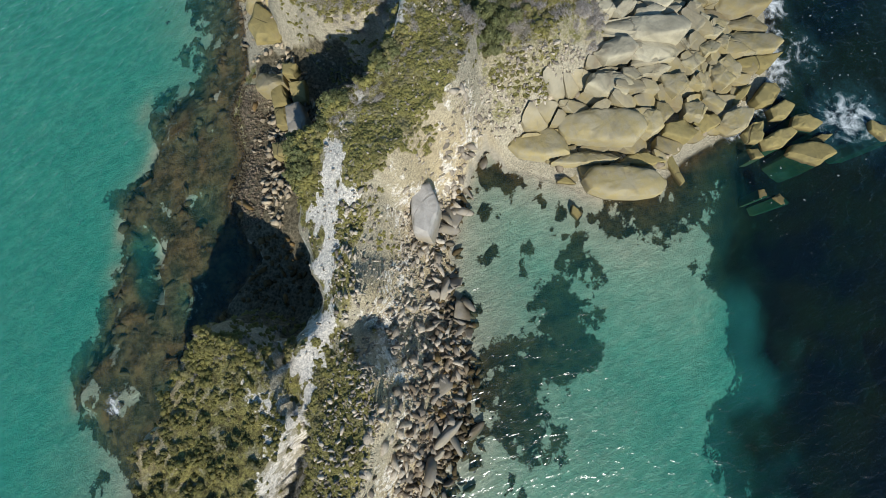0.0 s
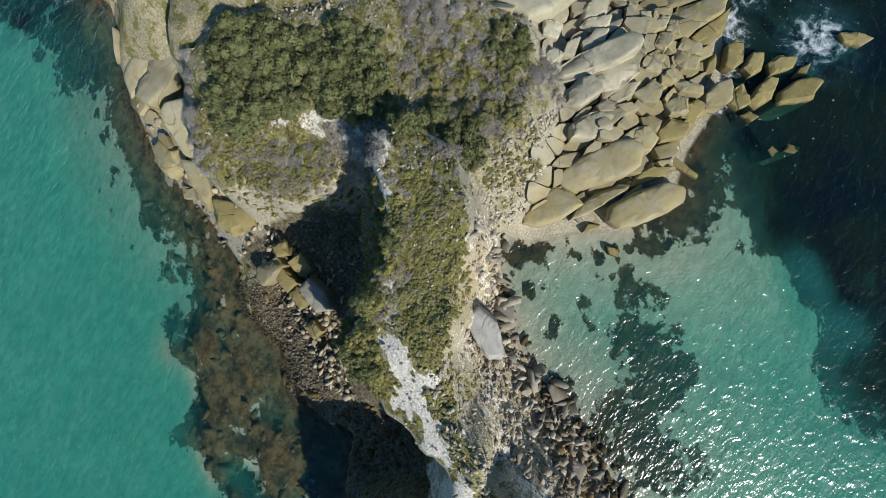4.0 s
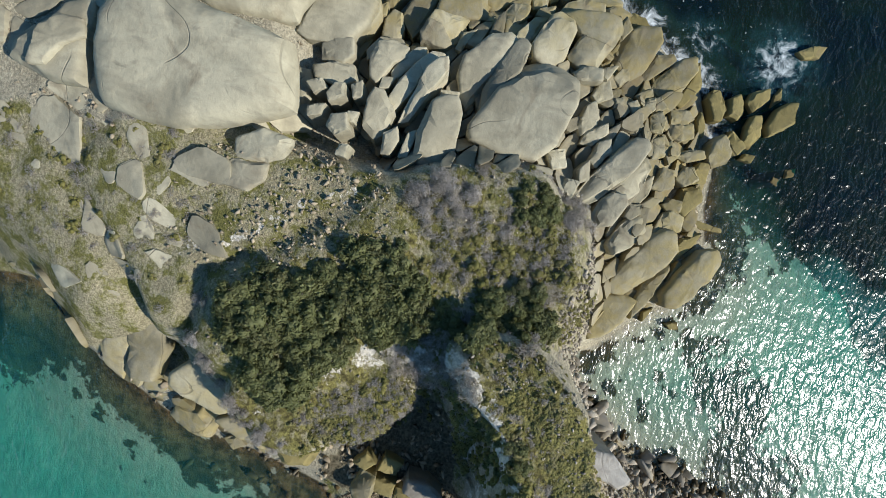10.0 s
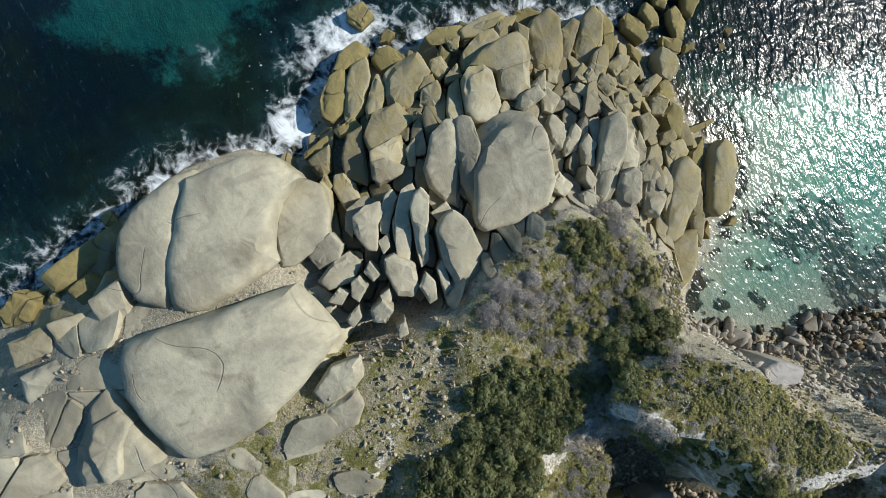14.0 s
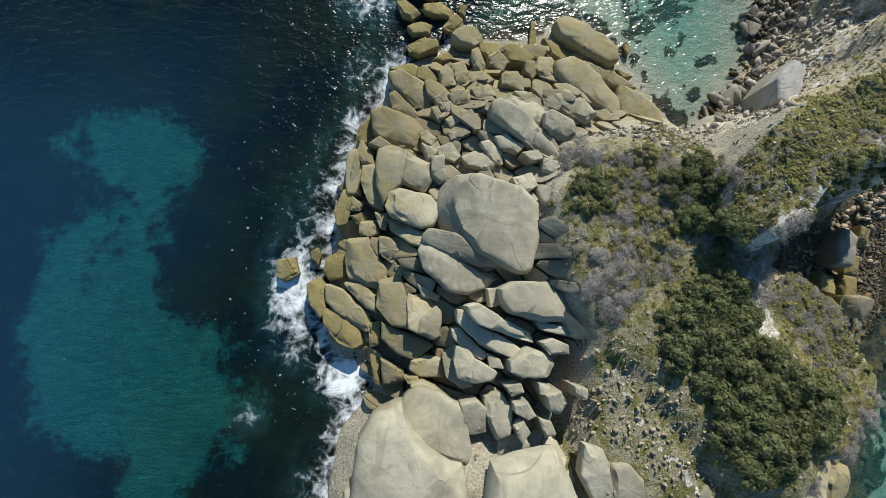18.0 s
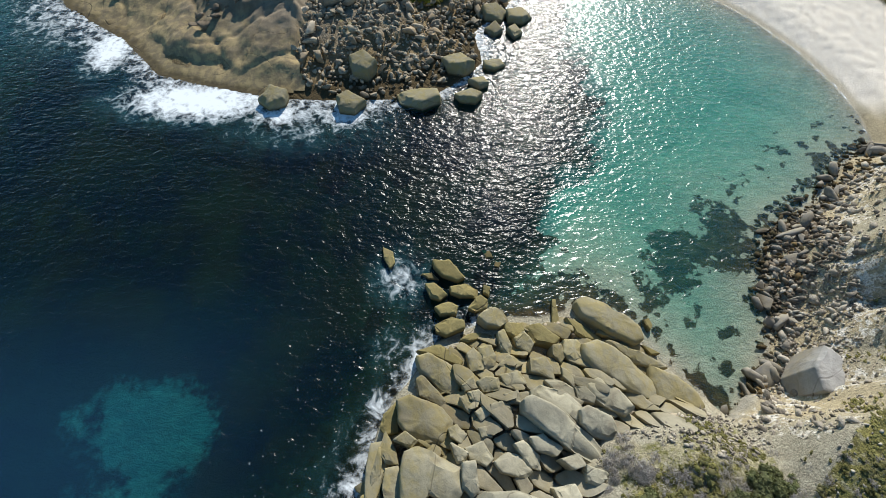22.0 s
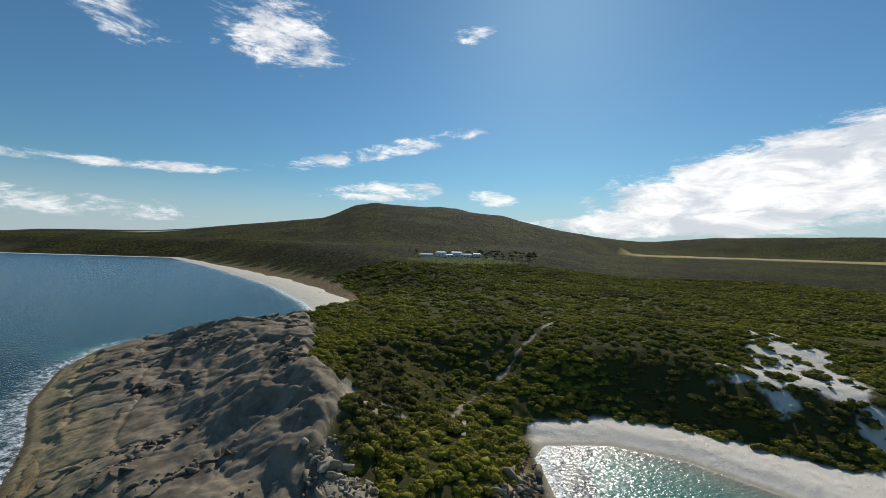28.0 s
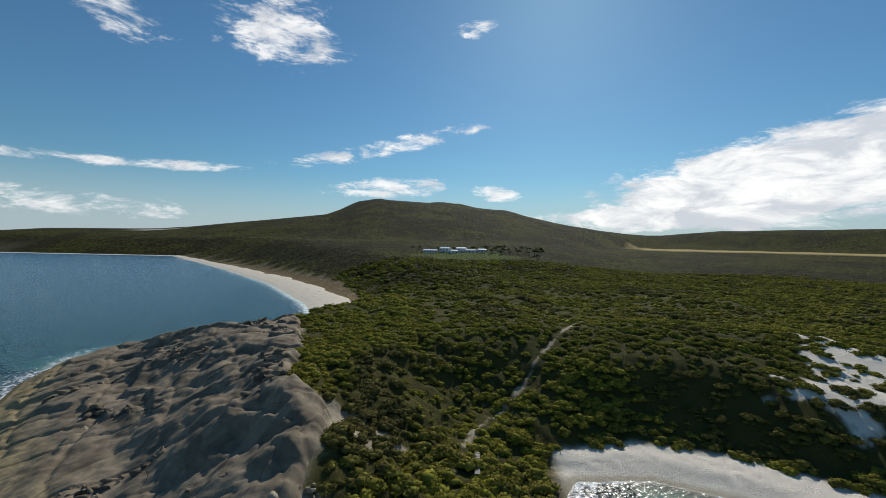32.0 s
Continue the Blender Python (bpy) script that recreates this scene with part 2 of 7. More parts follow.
# Raised parts of the headland: outline, height of the top, width of the slope at the edge.
TOP = [(21, -36), (27, -29), (24.5, -22), (20.5, -16), (22, -10), (25, -7), (22, 2), (16, 0), (9, 3), (2, 1), (-2, -5), (-1, -14), (2, -20), (9, -28), (14, -36)]
RIDGE = [(13.5, -4), (14, -9), (17.5, -11), (20.5, -9.5), (23.7, -5.5), (27.7, -4.5), (31.5, -4), (33.6, -2), (36.5, -2.6), (38.3, -1.5), (39.6, 2.4), (41.2, 3.9), (42.1, 8.6), (42.3, 11.2), (44.5, 14.5),
         (48.3, 15.2), (50, 17), (50, 24), (58, 32), (70, 44), (64, 46), (52, 36), (46, 30), (42, 26), (40, 22), (41, 17), (37.5, 15), (35.5, 11.5), (33.5, 10), (31.3, 7.2),
         (28.9, 6.4), (25, 5.2), (19.7, 2.9), (16, -0.5)]
SCARP = [(31, -29.5), (32, -24), (28.5, -16), (23.5, -11.5), (20, -15), (18, -24), (20, -32), (26, -33)]
SLABS = [(24, -50), (12, -62), (2, -78), (-10, -76), (-16, -62), (-19, -50), (-19, -36), (-16, -28), (-6, -26), (4, -30), (14, -38), (22, -44)]
HUMP = [(57.5, 11), (54, 9), (51, 11), (49, 15), (49.5, 22), (56, 28), (66, 34), (71, 26), (64, 16)]
SHELF = [(1, -19), (9, -27.5), (14, -36), (20, -37), (20.5, -40), (14, -44), (6, -50), (-1, -46), (0, -36), (-0.5, -28)]
PACKED = [(-24, -22), (-25, -5), (-21, 7), (-15, 14.5), (-8, 17.5), (3, 18.5), (12, 12), (16, 7), (8, 3.5), (1, 3), (-2, -4), (-1, -14), (1, -20), (-4, -28), (-14, -27), (-22, -27)]
SEA_CAVE = [(49, -3), (44.5, 3), (44, 8), (46.5, 12.2), (49.5, 11.5), (52, 8.5), (56, 7.5), (61, 6), (55, -1.5)]
COBBLE_BEACH = [(43.3, -22.4), (38.3, -18.2), (40.5, -10.2), (42.6, -4.3), (47.1, -1.9), (50.9, -2.5), (50.4, -7.3), (46.1, -10.9), (46.4, -17.6)]
LOW_SHORE = [(30.2, -17.5), (25.5, -13.5), (22.8, -12.2), (23.5, -9.8), (27, -8.8), (31, -7.5), (37, -5.5), (42, -5), (45, -9), (41, -17)]

SKYLINE_X = [-2.0, -1.07, -0.97, -0.67, -0.516, -0.275, -0.211, -0.155, -0.09, 0.007, 0.145, 0.287, 0.40, 0.513, 0.60, 0.663, 0.862, 1.1, 2.0]
SKYLINE_H = [40, 55, 79, 91, 131, 197, 268, 294, 287, 276, 243, 165, 126, 104, 126, 134, 142, 144, 134]


APRON_EDGE = [(-100, 262), (-93, 240), (-77, 201), (-60, 157), (-55, 132), (-41, 128), (-40, 106), (-27, 91), (-17, 89), (-8, 99), (0, 118), (4, 137),
              (27, 141), (45, 136), (60, 126), (72, 116), (89, 113), (97, 104), (101, 92), (100, 78), (92, 62), (84, 54), (76, 50), (4900, -100), (4900, 4900), (-4900, 4900), (-4900, 1340), (-750, 1130), (-330, 730), (-140, 510), (-86, 380)]
REEF = [(42, -40), (38.9, -43.1), (40.5, -37.7), (45.9, -29.8), (53.4, -24.7), (47.0, -33.1), (50.8, -30.8), (57.9, -26.1), (57.4, -21.4), (62.3, -19.6), (66.1, -18.1), (67.1, -13.3), (67.5, -9.1), (72.3, -6.7), (76.2, -2.2), (81.5, 3.2), (83, 6), (79, 14), (74, 21), (60, 10), (47, -4), (38, -22), (36, -31)]
REEF_HOLES = ([(54.7, -10.2), (49.9, -10.1), (48.6, -6.6), (52.5, -4.5), (54.9, -6.8)], [(62.7, -10.6), (61.2, -6.2), (63.4, -4), (64.4, 1.2), (65.2, -1.7), (64.2, -8)], [(61.5, 0.4), (57.9, 1.7), (59.4, 4.9), (62.1, 4.6)])


def height(x, y, joints=True):
    """Height of the ground, and of the sea bed where it is below 0."""
    d = signed(x, y, LAND)
    n1, n2 = fbm(x, y, 0.11, 4, 3), fbm(x, y, 0.6, 3, 9)
    dn = d + 1.4 * n1
    near = smooth(-y + 0.1 * x, -60, -50)  # 1 on the headland and the isthmus
    # headland
    h = 1.1 * smooth(dn, 0.0, 2.5)
    south = smooth(x - y, 33, 26)  # 0 below the southern cliff of the isthmus
    h = np.maximum(h, (1.6 + 3.4 * south) * smooth(dn, 0.5, 13))
    h = np.maximum(h, (10.2 + 1.0 * n1) * smooth(signed(x, y, TOP) + 1.5 * n1, -8.5, 2.5))
    h = np.maximum(h, (9.3 + 0.8 * n1) * smooth(signed(x, y, SHELF) + 1.5 * n1, -5, 1.5))
    h = np.maximum(h, (10.0 + 1.0 * n1) * smooth(signed(x, y, SCARP) + 1.2 * n1, -2.5, 1.5))
    h = np.maximum(h, (8.4 + 1.2 * n1) * smooth(signed(x, y, SLABS) + n1, -7, 7))
    r = signed(x, y, RIDGE) + 1.6 * n1 + 0.5 * n2
    crest_z = np.interp(x - 0.2 * y, [14, 19, 22, 31, 36, 40, 43.5, 47, 52, 62], [11.6, 14.2, 15.0, 15.0, 12.6, 9.8, 9.8, 8.6, 9, 10])
    ridge = (crest_z + 1.2 * n1) * smooth(r, -2.4, 1.2)
    h = np.maximum(h, ridge)
    h = np.maximum(h, 6.5 * smooth(r, -9, 0) * smooth(d, 0, 7) * south)
    h = np.maximum(h, (10.8 + 1.5 * n1) * smooth(signed(x, y, HUMP) + 1.5 * n1 + n2, -1.8, 1.2))
    c = np.maximum(signed(x, y, SEA_CAVE), signed(x, y, LOW_SHORE)) + 1.0 * n2
    h = h * (1 - smooth(c, -1.0, 1.0)) + (0.5 + 0.4 * n2) * smooth(c, -1.0, 1.0)
    # mainland: rock apron to the west, dune bank behind the beach, plain and hills beyond
    west = smooth(-x + 0.15 * (y - 60), -8, 14)
    wide = 30 * smooth(y, 285, 330)
    bank = signed(x, y, APRON_EDGE)
    back = smooth(bank + 2.5 * n1, -2, 27) * (1 - west) + west * smooth(d + 6 * n1, 22 + wide, 62 + 3 * wide)
    low = west * (5.5 - 3.5 * smooth(y, 270, 300)) * smooth(dn, 0, 24) + (1 - west) * 1.5 * smooth(d, 0, 9)
    far = np.hypot(x, y)
    rising = np.interp(y, [150, 400, 550, 650, 900, 1500], [0, 4, 12, 22, 34, 44])
    plain = 13.0 + 3.0 * fbm(x, y, 0.02, 4, 5) + rising * (0.15 + 0.85 * smooth(0.42 - x / np.maximum(y, 1), -0.05, 0.25)) + 18 * smooth(far, 700, 1700) * smooth(x - 0.30 * y, 0, 200) + 6.0 * np.exp(-(((x - 85) / 60) ** 2 + ((y - 185) / 28) ** 2))
    bearing = np.arctan2(x + 20, np.maximum(y - 15, 1.0))
    crest = np.interp(bearing, np.arctan(np.array(SKYLINE_X)), SKYLINE_H) * np.interp(bearing, [0.33, 0.47], [1.0, 1.12])
    near_foot = np.interp(bearing, [0.33, 0.47], [750, 2250])
    rise = smooth(far, near_foot, np.interp(bearing, [0.33, 0.47], [2500, 2900])) * (1 - 0.5 * smooth(far, 2700, 4800)) * smooth(d, 0, 420)
    hills = crest * rise * (1 + 0.10 * fbm(x, y, 0.004, 5, 8) * (1 - smooth(far, 2100, 2500)))
    m = np.maximum(low, 0) + back * plain
    m = np.maximum(m, hills + back * 12 * (1 - rise))
    land = near * h + (1 - near) * m
    # jointed granite on the western point and on the outer headland
    bare = (1 - near) * west * smooth(d, 0.5, 5) * (1 - back * 0.8) + near * smooth(signed(x, y, SLABS), -7, 1) * 0.15
    bare = bare * (1.0 if joints else 0.0)
    level, gap = blocks(0.7 * x + 2 * n1, y + 0.6 * x, 11.0, 5)
    level2, gap2 = blocks(0.35 * x + 0.8 * y, 0.6 * y - 2 * n1, 3.6, 25)
    land = land + bare * (1.5 * level + 0.35 * level2 - 0.5 * smooth(gap, 0.9, 0.0) - 0.2 * smooth(gap2, 0.6, 0.0))
    # open crevices below the packed blocks
    land = land - (1.3 if joints else 0.0) * near * smooth(signed(x, y, PACKED), -0.5, 1.0) * smooth(land, 0.6, 2.0)
    land = land + smooth(d, 1, 6) * (0.35 * n2 + 0.12 * fbm(x, y, 1.7, 2, 4))
    # sea bed
    ocean = smooth(ocean_side(x, y), -3, 12)
    deepest = 3.0 + 4.0 * ocean + 6 * smooth(far, 150, 600)
    bay = smooth(x - y, 20, 30) * smooth(y, 40, 20)
    bed = -np.minimum((-d) * (0.13 + 0.45 * ocean + 0.12 * bay), deepest + 1.0 * bay) - 0.25 * smooth(-d, 0, 2) + 0.35 * n1 * smooth(-d, 0, 4)
    reef = smooth(signed(x, y, REEF) + 3.5 * n1 + 1.5 * n2, 0.5, 5)
    for hole in REEF_HOLES:
        reef = reef * (1 - smooth(signed(x, y, hole) + 0.8 * n2, -1.0, 1.0))
    bed = bed * (1 - reef) + np.maximum(bed, -0.55 + 0.7 * n2) * reef
    return np.where(d > 0, np.maximum(land, 0.02), np.minimum(bed, -0.02)), d


def spread(low, high, step, end_low, end_high, count):
    """Grid lines: even in the middle, wider and wider outwards."""
    mid = np.arange(low, high + step, step)
    s = np.linspace(0, 1, count + 1)[1:]
    def out(reach):
        lo_k, hi_k = 0.01, 14.0
        for _ in range(60):
            k = (lo_k + hi_k) / 2
            first = reach * (math.exp(k / count) - 1) / (math.exp(k) - 1)
            lo_k, hi_k = (k, hi_k) if first > step else (lo_k, k)
        return reach * (np.exp(k * s) - 1) / (math.exp(k) - 1)
    return np.concatenate([(low - out(low - end_low))[::-1], mid, mid[-1] + out(end_high - mid[-1])])


def sheet(name, xs, ys, z, fields, material):
    """A grid mesh with heights and named fields on its points."""
    gx, gy = np.meshgrid(xs, ys)
    nx, ny = len(xs), len(ys)
    me = bpy.data.meshes.new(name)
    me.vertices.add(nx * ny)
    me.vertices.foreach_set("co", np.stack([gx, gy, z], -1).astype(np.float32).ravel())
    i = (np.arange(ny - 1)[:, None] * nx + np.arange(nx - 1)).ravel()
    quads = np.stack([i, i + 1, i + 1 + nx, i + nx], -1).astype(np.int32)
    me.loops.add(quads.size)
    me.loops.foreach_set("vertex_index", quads.ravel())
    me.polygons.add(len(quads))
    me.polygons.foreach_set("loop_start", np.arange(0, quads.size, 4, dtype=np.int32))
    me.update(calc_edges=True)
    me.polygons.foreach_set("use_smooth", np.ones(len(quads), bool))
    for key, v in fields.items():
        a = me.attributes.new(key, "FLOAT", "POINT")
        a.data.foreach_set("value", np.asarray(v, np.float32).ravel())
    me.materials.append(material)
    return new(name, me)


def blotch(x, y, ring, edge=1.0, wobble=1.0, scale=0.35, seed=0):
    return smooth(signed(x, y, ring) + wobble * 2 * fbm(x, y, scale, 4, seed), -edge, edge)


def line_distance(x, y, pts):
    d = np.full(x.shape, 1e9)
    for (ax, ay), (bx, by) in zip(pts, pts[1:]):
        ux, uy = bx - ax, by - ay
        s = np.clip(((x - ax) * ux + (y - ay) * uy) / (ux * ux + uy * uy), 0, 1)
        d = np.minimum(d, np.hypot(x - ax - s * ux, y - ay - s * uy))
    return d


# ---- ground ----
xs = spread(-175, 118, 0.8, -4900, 4900, 70)
ys = spread(-68, 236, 0.8, -1500, 4900, 80)
gx, gy = np.meshgrid(xs, ys)
gz, shore = height(gx, gy)
slope = np.hypot(np.gradient(gz, xs, axis=1), np.gradient(gz, ys, axis=0))
isle = smooth(-gy + 0.1 * gx, -60, -50)
rough_n, fine_n = fbm(gx, gy, 0.12, 4, 61), fbm(gx, gy, 0.5, 3, 62)

OCEAN_SAND = [(-59.3, 13), (-54.6, 12.3), (-47, 8), (-45, 3.2), (-48.9, 0.3), (-49.6, -6.6), (-43.5, -10.8), (-40, -20), (-38.5, -27), (-41, -34), (-50, -38), (-60, -34),
              (-63, -22.8), (-64.5, -14), (-63.5, -6.4), (-58.8, -3.7), (-60, 4.7)]
SAND_INLETS = [(-61.1, 5.8), (-55.2, 1.1), (-53.5, 3.4), (-55.7, -2.7), (-54.6, -9.4), (-57.9, -12.3), (-57.3, -4.2), (-62.2, 0.4)]
SAND_HOLE = [(-50.2, -7.3), (-46.5, -7.4), (-45.4, -13.4), (-42.7, -15.5), (-48.4, -16.2)]
COVE_WEED = [(23.3, 22.7), (19, 23.6), (17.9, 29), (20.7, 33.2), (26, 34.5), (28, 37.6), (32.3, 37.3), (34, 32), (31.5, 27.5), (26, 27)]
DARK_BAY = [(22, -75), (36, -66), (33, -56), (30, -52), (33, -46), (36, -41), (33, -40), (24, -52), (17, -62)]
DUNE = [(66, 147), (73, 134), (80, 138), (88, 136), (91, 119), (98, 123), (105, 148), (115, 162), (117, 187), (108, 191), (100, 176), (92, 168), (82, 156)]
TRACK = [(42, 217), (35, 207), (14, 176), (-2, 153), (-8.4, 144.3), (-13.5, 135.4), (-19, 119)]
CLEARING = [(-44, 116), (-40, 131), (-27, 124), (-34, 120)]
SHADY_SHORE = [(30, -18), (25, -12), (27, -9), (31, -6), (38, -5), (44, 4), (45, 12), (52, 15), (60, 8), (50, -6), (44, -14), (38, -23)]
FOOTPATH = [(18.5, -11.0), (16.5, -11.7), (18.0, -8.9), (20.0, -8.1), (23.3, -5.2), (28.0, -3.3), (29.6, 0.6), (33, 2.2)]
SAND_PATCH = [(33.3, 0.7), (33.2, 3.2), (35.3, 5.0), (33.3, 5.9), (34.3, 7.3), (37.0, 8.2), (38.6, 11.0), (39.8, 11.2), (40.8, 14.2), (42.4, 14.6), (41.4, 10.0), (39.0, 7.7), (38.7, 4.7), (36.2, 4.4)]
SAND_SADDLE = [(43.0, 12.3), (42.0, 16.0), (44.6, 17.6), (45.9, 19.3), (47.5, 20.8), (49.5, 23.4), (49.6, 21.4), (47.6, 19.3), (48.8, 17.1), (46.5, 16.5)]
BARE_NECK = [(19.5, -20.4), (16.5, -16.7), (17.2, -13.1), (18.6, -8.4), (20.6, -5.9), (20.9, -9.1), (20.7, -11.2), (20.1, -14.8), (19.2, -18.0)]
SAND_SPINE = [(30, 0.3), (33.0, 1.5), (34.6, 4.3), (38, 7.5), (39.8, 11.2), (42.5, 14), (46.6, 18), (49, 22.4), (52.4, 25.9), (62, 38)]
SCARP_RIM = [(26.5, -28), (23.2, -24.6), (19.9, -19.7), (20, -16.7), (20.1, -12.7), (18.6, -8)]
TOP_CHALK = [(12, -39), (10.4, -34), (8.4, -31.3), (5.4, -27), (3.5, -22.5)]
COVE_TRAIL = [(4.3, 0.2), (9.3, -1), (15, 1.5), (20.9, 2.5), (25, 6), (31, 8.5)]
GRAVEL = [(35.9, 12.4), (30.1, 14), (31.2, 19), (36, 22), (40, 26), (43, 26), (40.3, 20)]
OUTCROP = [(-30, -82), (-30, 22), (18, 22), (18, 4), (6, 3.5), (0, 3), (-3, -4), (-1.5, -14), (0, -21), (-2, -30), (-2, -42), (0, -52), (3, -84)]
SOUTH_COAST = [(24, -64), (26, -49), (29, -44), (31, -36), (32.5, -28), (33, -22), (40, -22), (40, -45), (30, -60)]

off = open_sea(gx, gy)
weed = smooth(off, -2, 5) * (1 - blotch(gx, gy, OCEAN_SAND, 3.0, 4.5, 0.14, 21) * (1 - np.maximum(blotch(gx, gy, SAND_HOLE, 1.0, 1.5, 0.4, 22), 0.8 * blotch(gx, gy, SAND_INLETS, 1.5, 2.0, 0.3, 26)))) * smooth(gx, -150, -90)
weed = np.maximum(weed, 0.9 * smooth(fbm(gx, gy, 0.012, 4, 71), 0.02, 0.16) * smooth(-gx, 90, 160) * smooth(shore, -160, -10))
weed = np.maximum(weed, 0.95 * blotch(gx, gy, COVE_WEED, 2.6, 3.0, 0.3, 31))
reef = blotch(gx, gy, REEF, 1.6, 2.2, 0.2, 41)
for hole in REEF_HOLES:
    reef = reef * (1 - blotch(gx, gy, hole, 0.8, 1.2, 0.5, 42))
fringe = smooth(-shore, 8 + 3 * rough_n, 3) * smooth(gx - gy, 30, 45) * smooth(gy, 20, 10) * smooth(-shore, -0.5, 0.5)
reef = np.maximum(reef, fringe)
weed = np.maximum(weed, reef * smooth(fine_n + 0.6 * rough_n, 0.65, 0.25))
weed = np.maximum(weed, 0.9 * smooth(-shore, 9, 3) * smooth(gx, 12, 6) * smooth(gx, -16, -8) * smooth(gy, 15, 19) * smooth(fine_n + rough_n, -0.35, 0.05))
weed = np.maximum(weed, blotch(gx, gy, DARK_BAY, 3.0, 2.0, 0.12, 43))
specks = smooth(fbm(gx, gy, 0.5, 3, 51) + 0.35 * fbm(gx, gy, 0.12, 2, 52), 0.02, 0.32) * smooth(-shore, 0.1, 0.8) * smooth(-shore, 18, 5) * isle
weed = np.maximum(weed, specks)
mainland = 1 - isle
beach = mainland * smooth(gx - 0.05 * (gy - 60), -1, 4) * smooth(shore, 24, 18) * (1 - smooth(signed(gx, gy, APRON_EDGE) + 2 * rough_n, -1.5, 1.0))
beach = np.maximum(beach, blotch(gx, gy, DUNE, 1.0, 4.0, 0.13, 5))
beach = np.maximum(beach, smooth(np.hypot((gx + 1185) / 14, (gy - 1735) / 60), 1.0, 0.7))
trail = np.maximum(smooth(line_distance(gx, gy, TRACK) + 0.9 * fine_n + 1.0 * rough_n, 0.75, 0.3), blotch(gx, gy, CLEARING, 0.6, 1.5, 0.3, 44))
beach = np.maximum(beach, mainland * smooth(gx, 4, 10) * smooth(signed(gx, gy, APRON_EDGE), 1, -1))
white = 0.6 * smooth(line_distance(gx, gy, FOOTPATH) + 0.9 * fine_n, 0.9, 0.1)
white = np.maximum(white, 0.5 * smooth(line_distance(gx, gy, SAND_SPINE) + 3.0 * np.abs(fine_n) + 1.4 * rough_n, 2.0, 0.2))
white = np.maximum(white, 0.95 * np.maximum(blotch(gx, gy, SAND_PATCH, 0.6, 1.0, 0.6, 23), blotch(gx, gy, SAND_SADDLE, 0.6, 0.8, 0.6, 24)))
white = np.maximum(white, 0.62 * blotch(gx, gy, BARE_NECK, 0.8, 0.8, 0.5, 25))
white = np.maximum(white, 0.50 * isle * smooth(np.abs(signed(gx, gy, RIDGE) + 1.5 - 2 * fine_n), 2.2, 0.2) * smooth(gx + gy, 15, 25))
white = np.maximum(white, 0.56 * smooth(line_distance(gx, gy, SCARP_RIM) + 2.5 * np.abs(fine_n), 2.0, 0.1))
white = np.maximum(white, 0.55 * smooth(line_distance(gx, gy, TOP_CHALK) + 2.5 * np.abs(fine_n), 1.8, 0.1))
white = np.maximum(white, 0.6 * smooth(line_distance(gx, gy, COVE_TRAIL) + 3.0 * np.abs(fine_n), 1.2, 0.1))
rock = np.maximum(isle * blotch(gx, gy, OUTCROP, 1.5, 2.5, 0.2, 14), isle * blotch(gx, gy, SOUTH_COAST, 1.0, 1.5, 0.3, 15))
rock = np.maximum(rock, isle * smooth(slope + 0.5 * fine_n, 0.9, 1.5) * 0.8)
scrub = mainland * smooth(signed(gx, gy, APRON_EDGE) + 3 * rough_n, -1.5, 1.5)
apron = mainland * (1 - scrub) * (1 - beach)
field = smooth(gx - 0.45 * gy, -40, 40) * (smooth(np.hypot(gx, gy), 1500, 1600) * smooth(np.hypot(gx, gy), 2300, 2200))
lawn = smooth(np.hypot((gx - 10) / 75, (gy - 600) / 38), 1.05, 0.95)
gravel = np.maximum(blotch(gx, gy, GRAVEL, 0.8, 1.5, 0.4, 16), isle * smooth(shore, 8, 3) * smooth(gx, 16, 19) * smooth(gy, 2, 5))
mat = isle * np.maximum(smooth(signed(gx, gy, RIDGE) + 2 * rough_n, -4, 1), smooth(signed(gx, gy, HUMP) + 2 * rough_n, -3, 1)) * 0.62
mat = np.maximum(mat, 0.60 * isle * smooth(signed(gx, gy, SCARP), -0.5, 2))
mat = np.maximum(mat, 0.50 * isle * smooth(signed(gx, gy, TOP), -2, 3))
fields = {"weed": weed, "sand": beach, "shore": np.clip(shore, -50, 200), "white": white, "rock": rock, "scrub": scrub, "apron": apron, "field": field, "lawn": lawn, "gravel": gravel, "trail": trail, "far": smooth(np.hypot(gx, gy), 300, 520), "deep": smooth(off, 0, 8), "reef": reef, "mat": mat, "shaded_pebble": isle * blotch(gx, gy, SHADY_SHORE, 1.0, 1.5, 0.3, 45)}


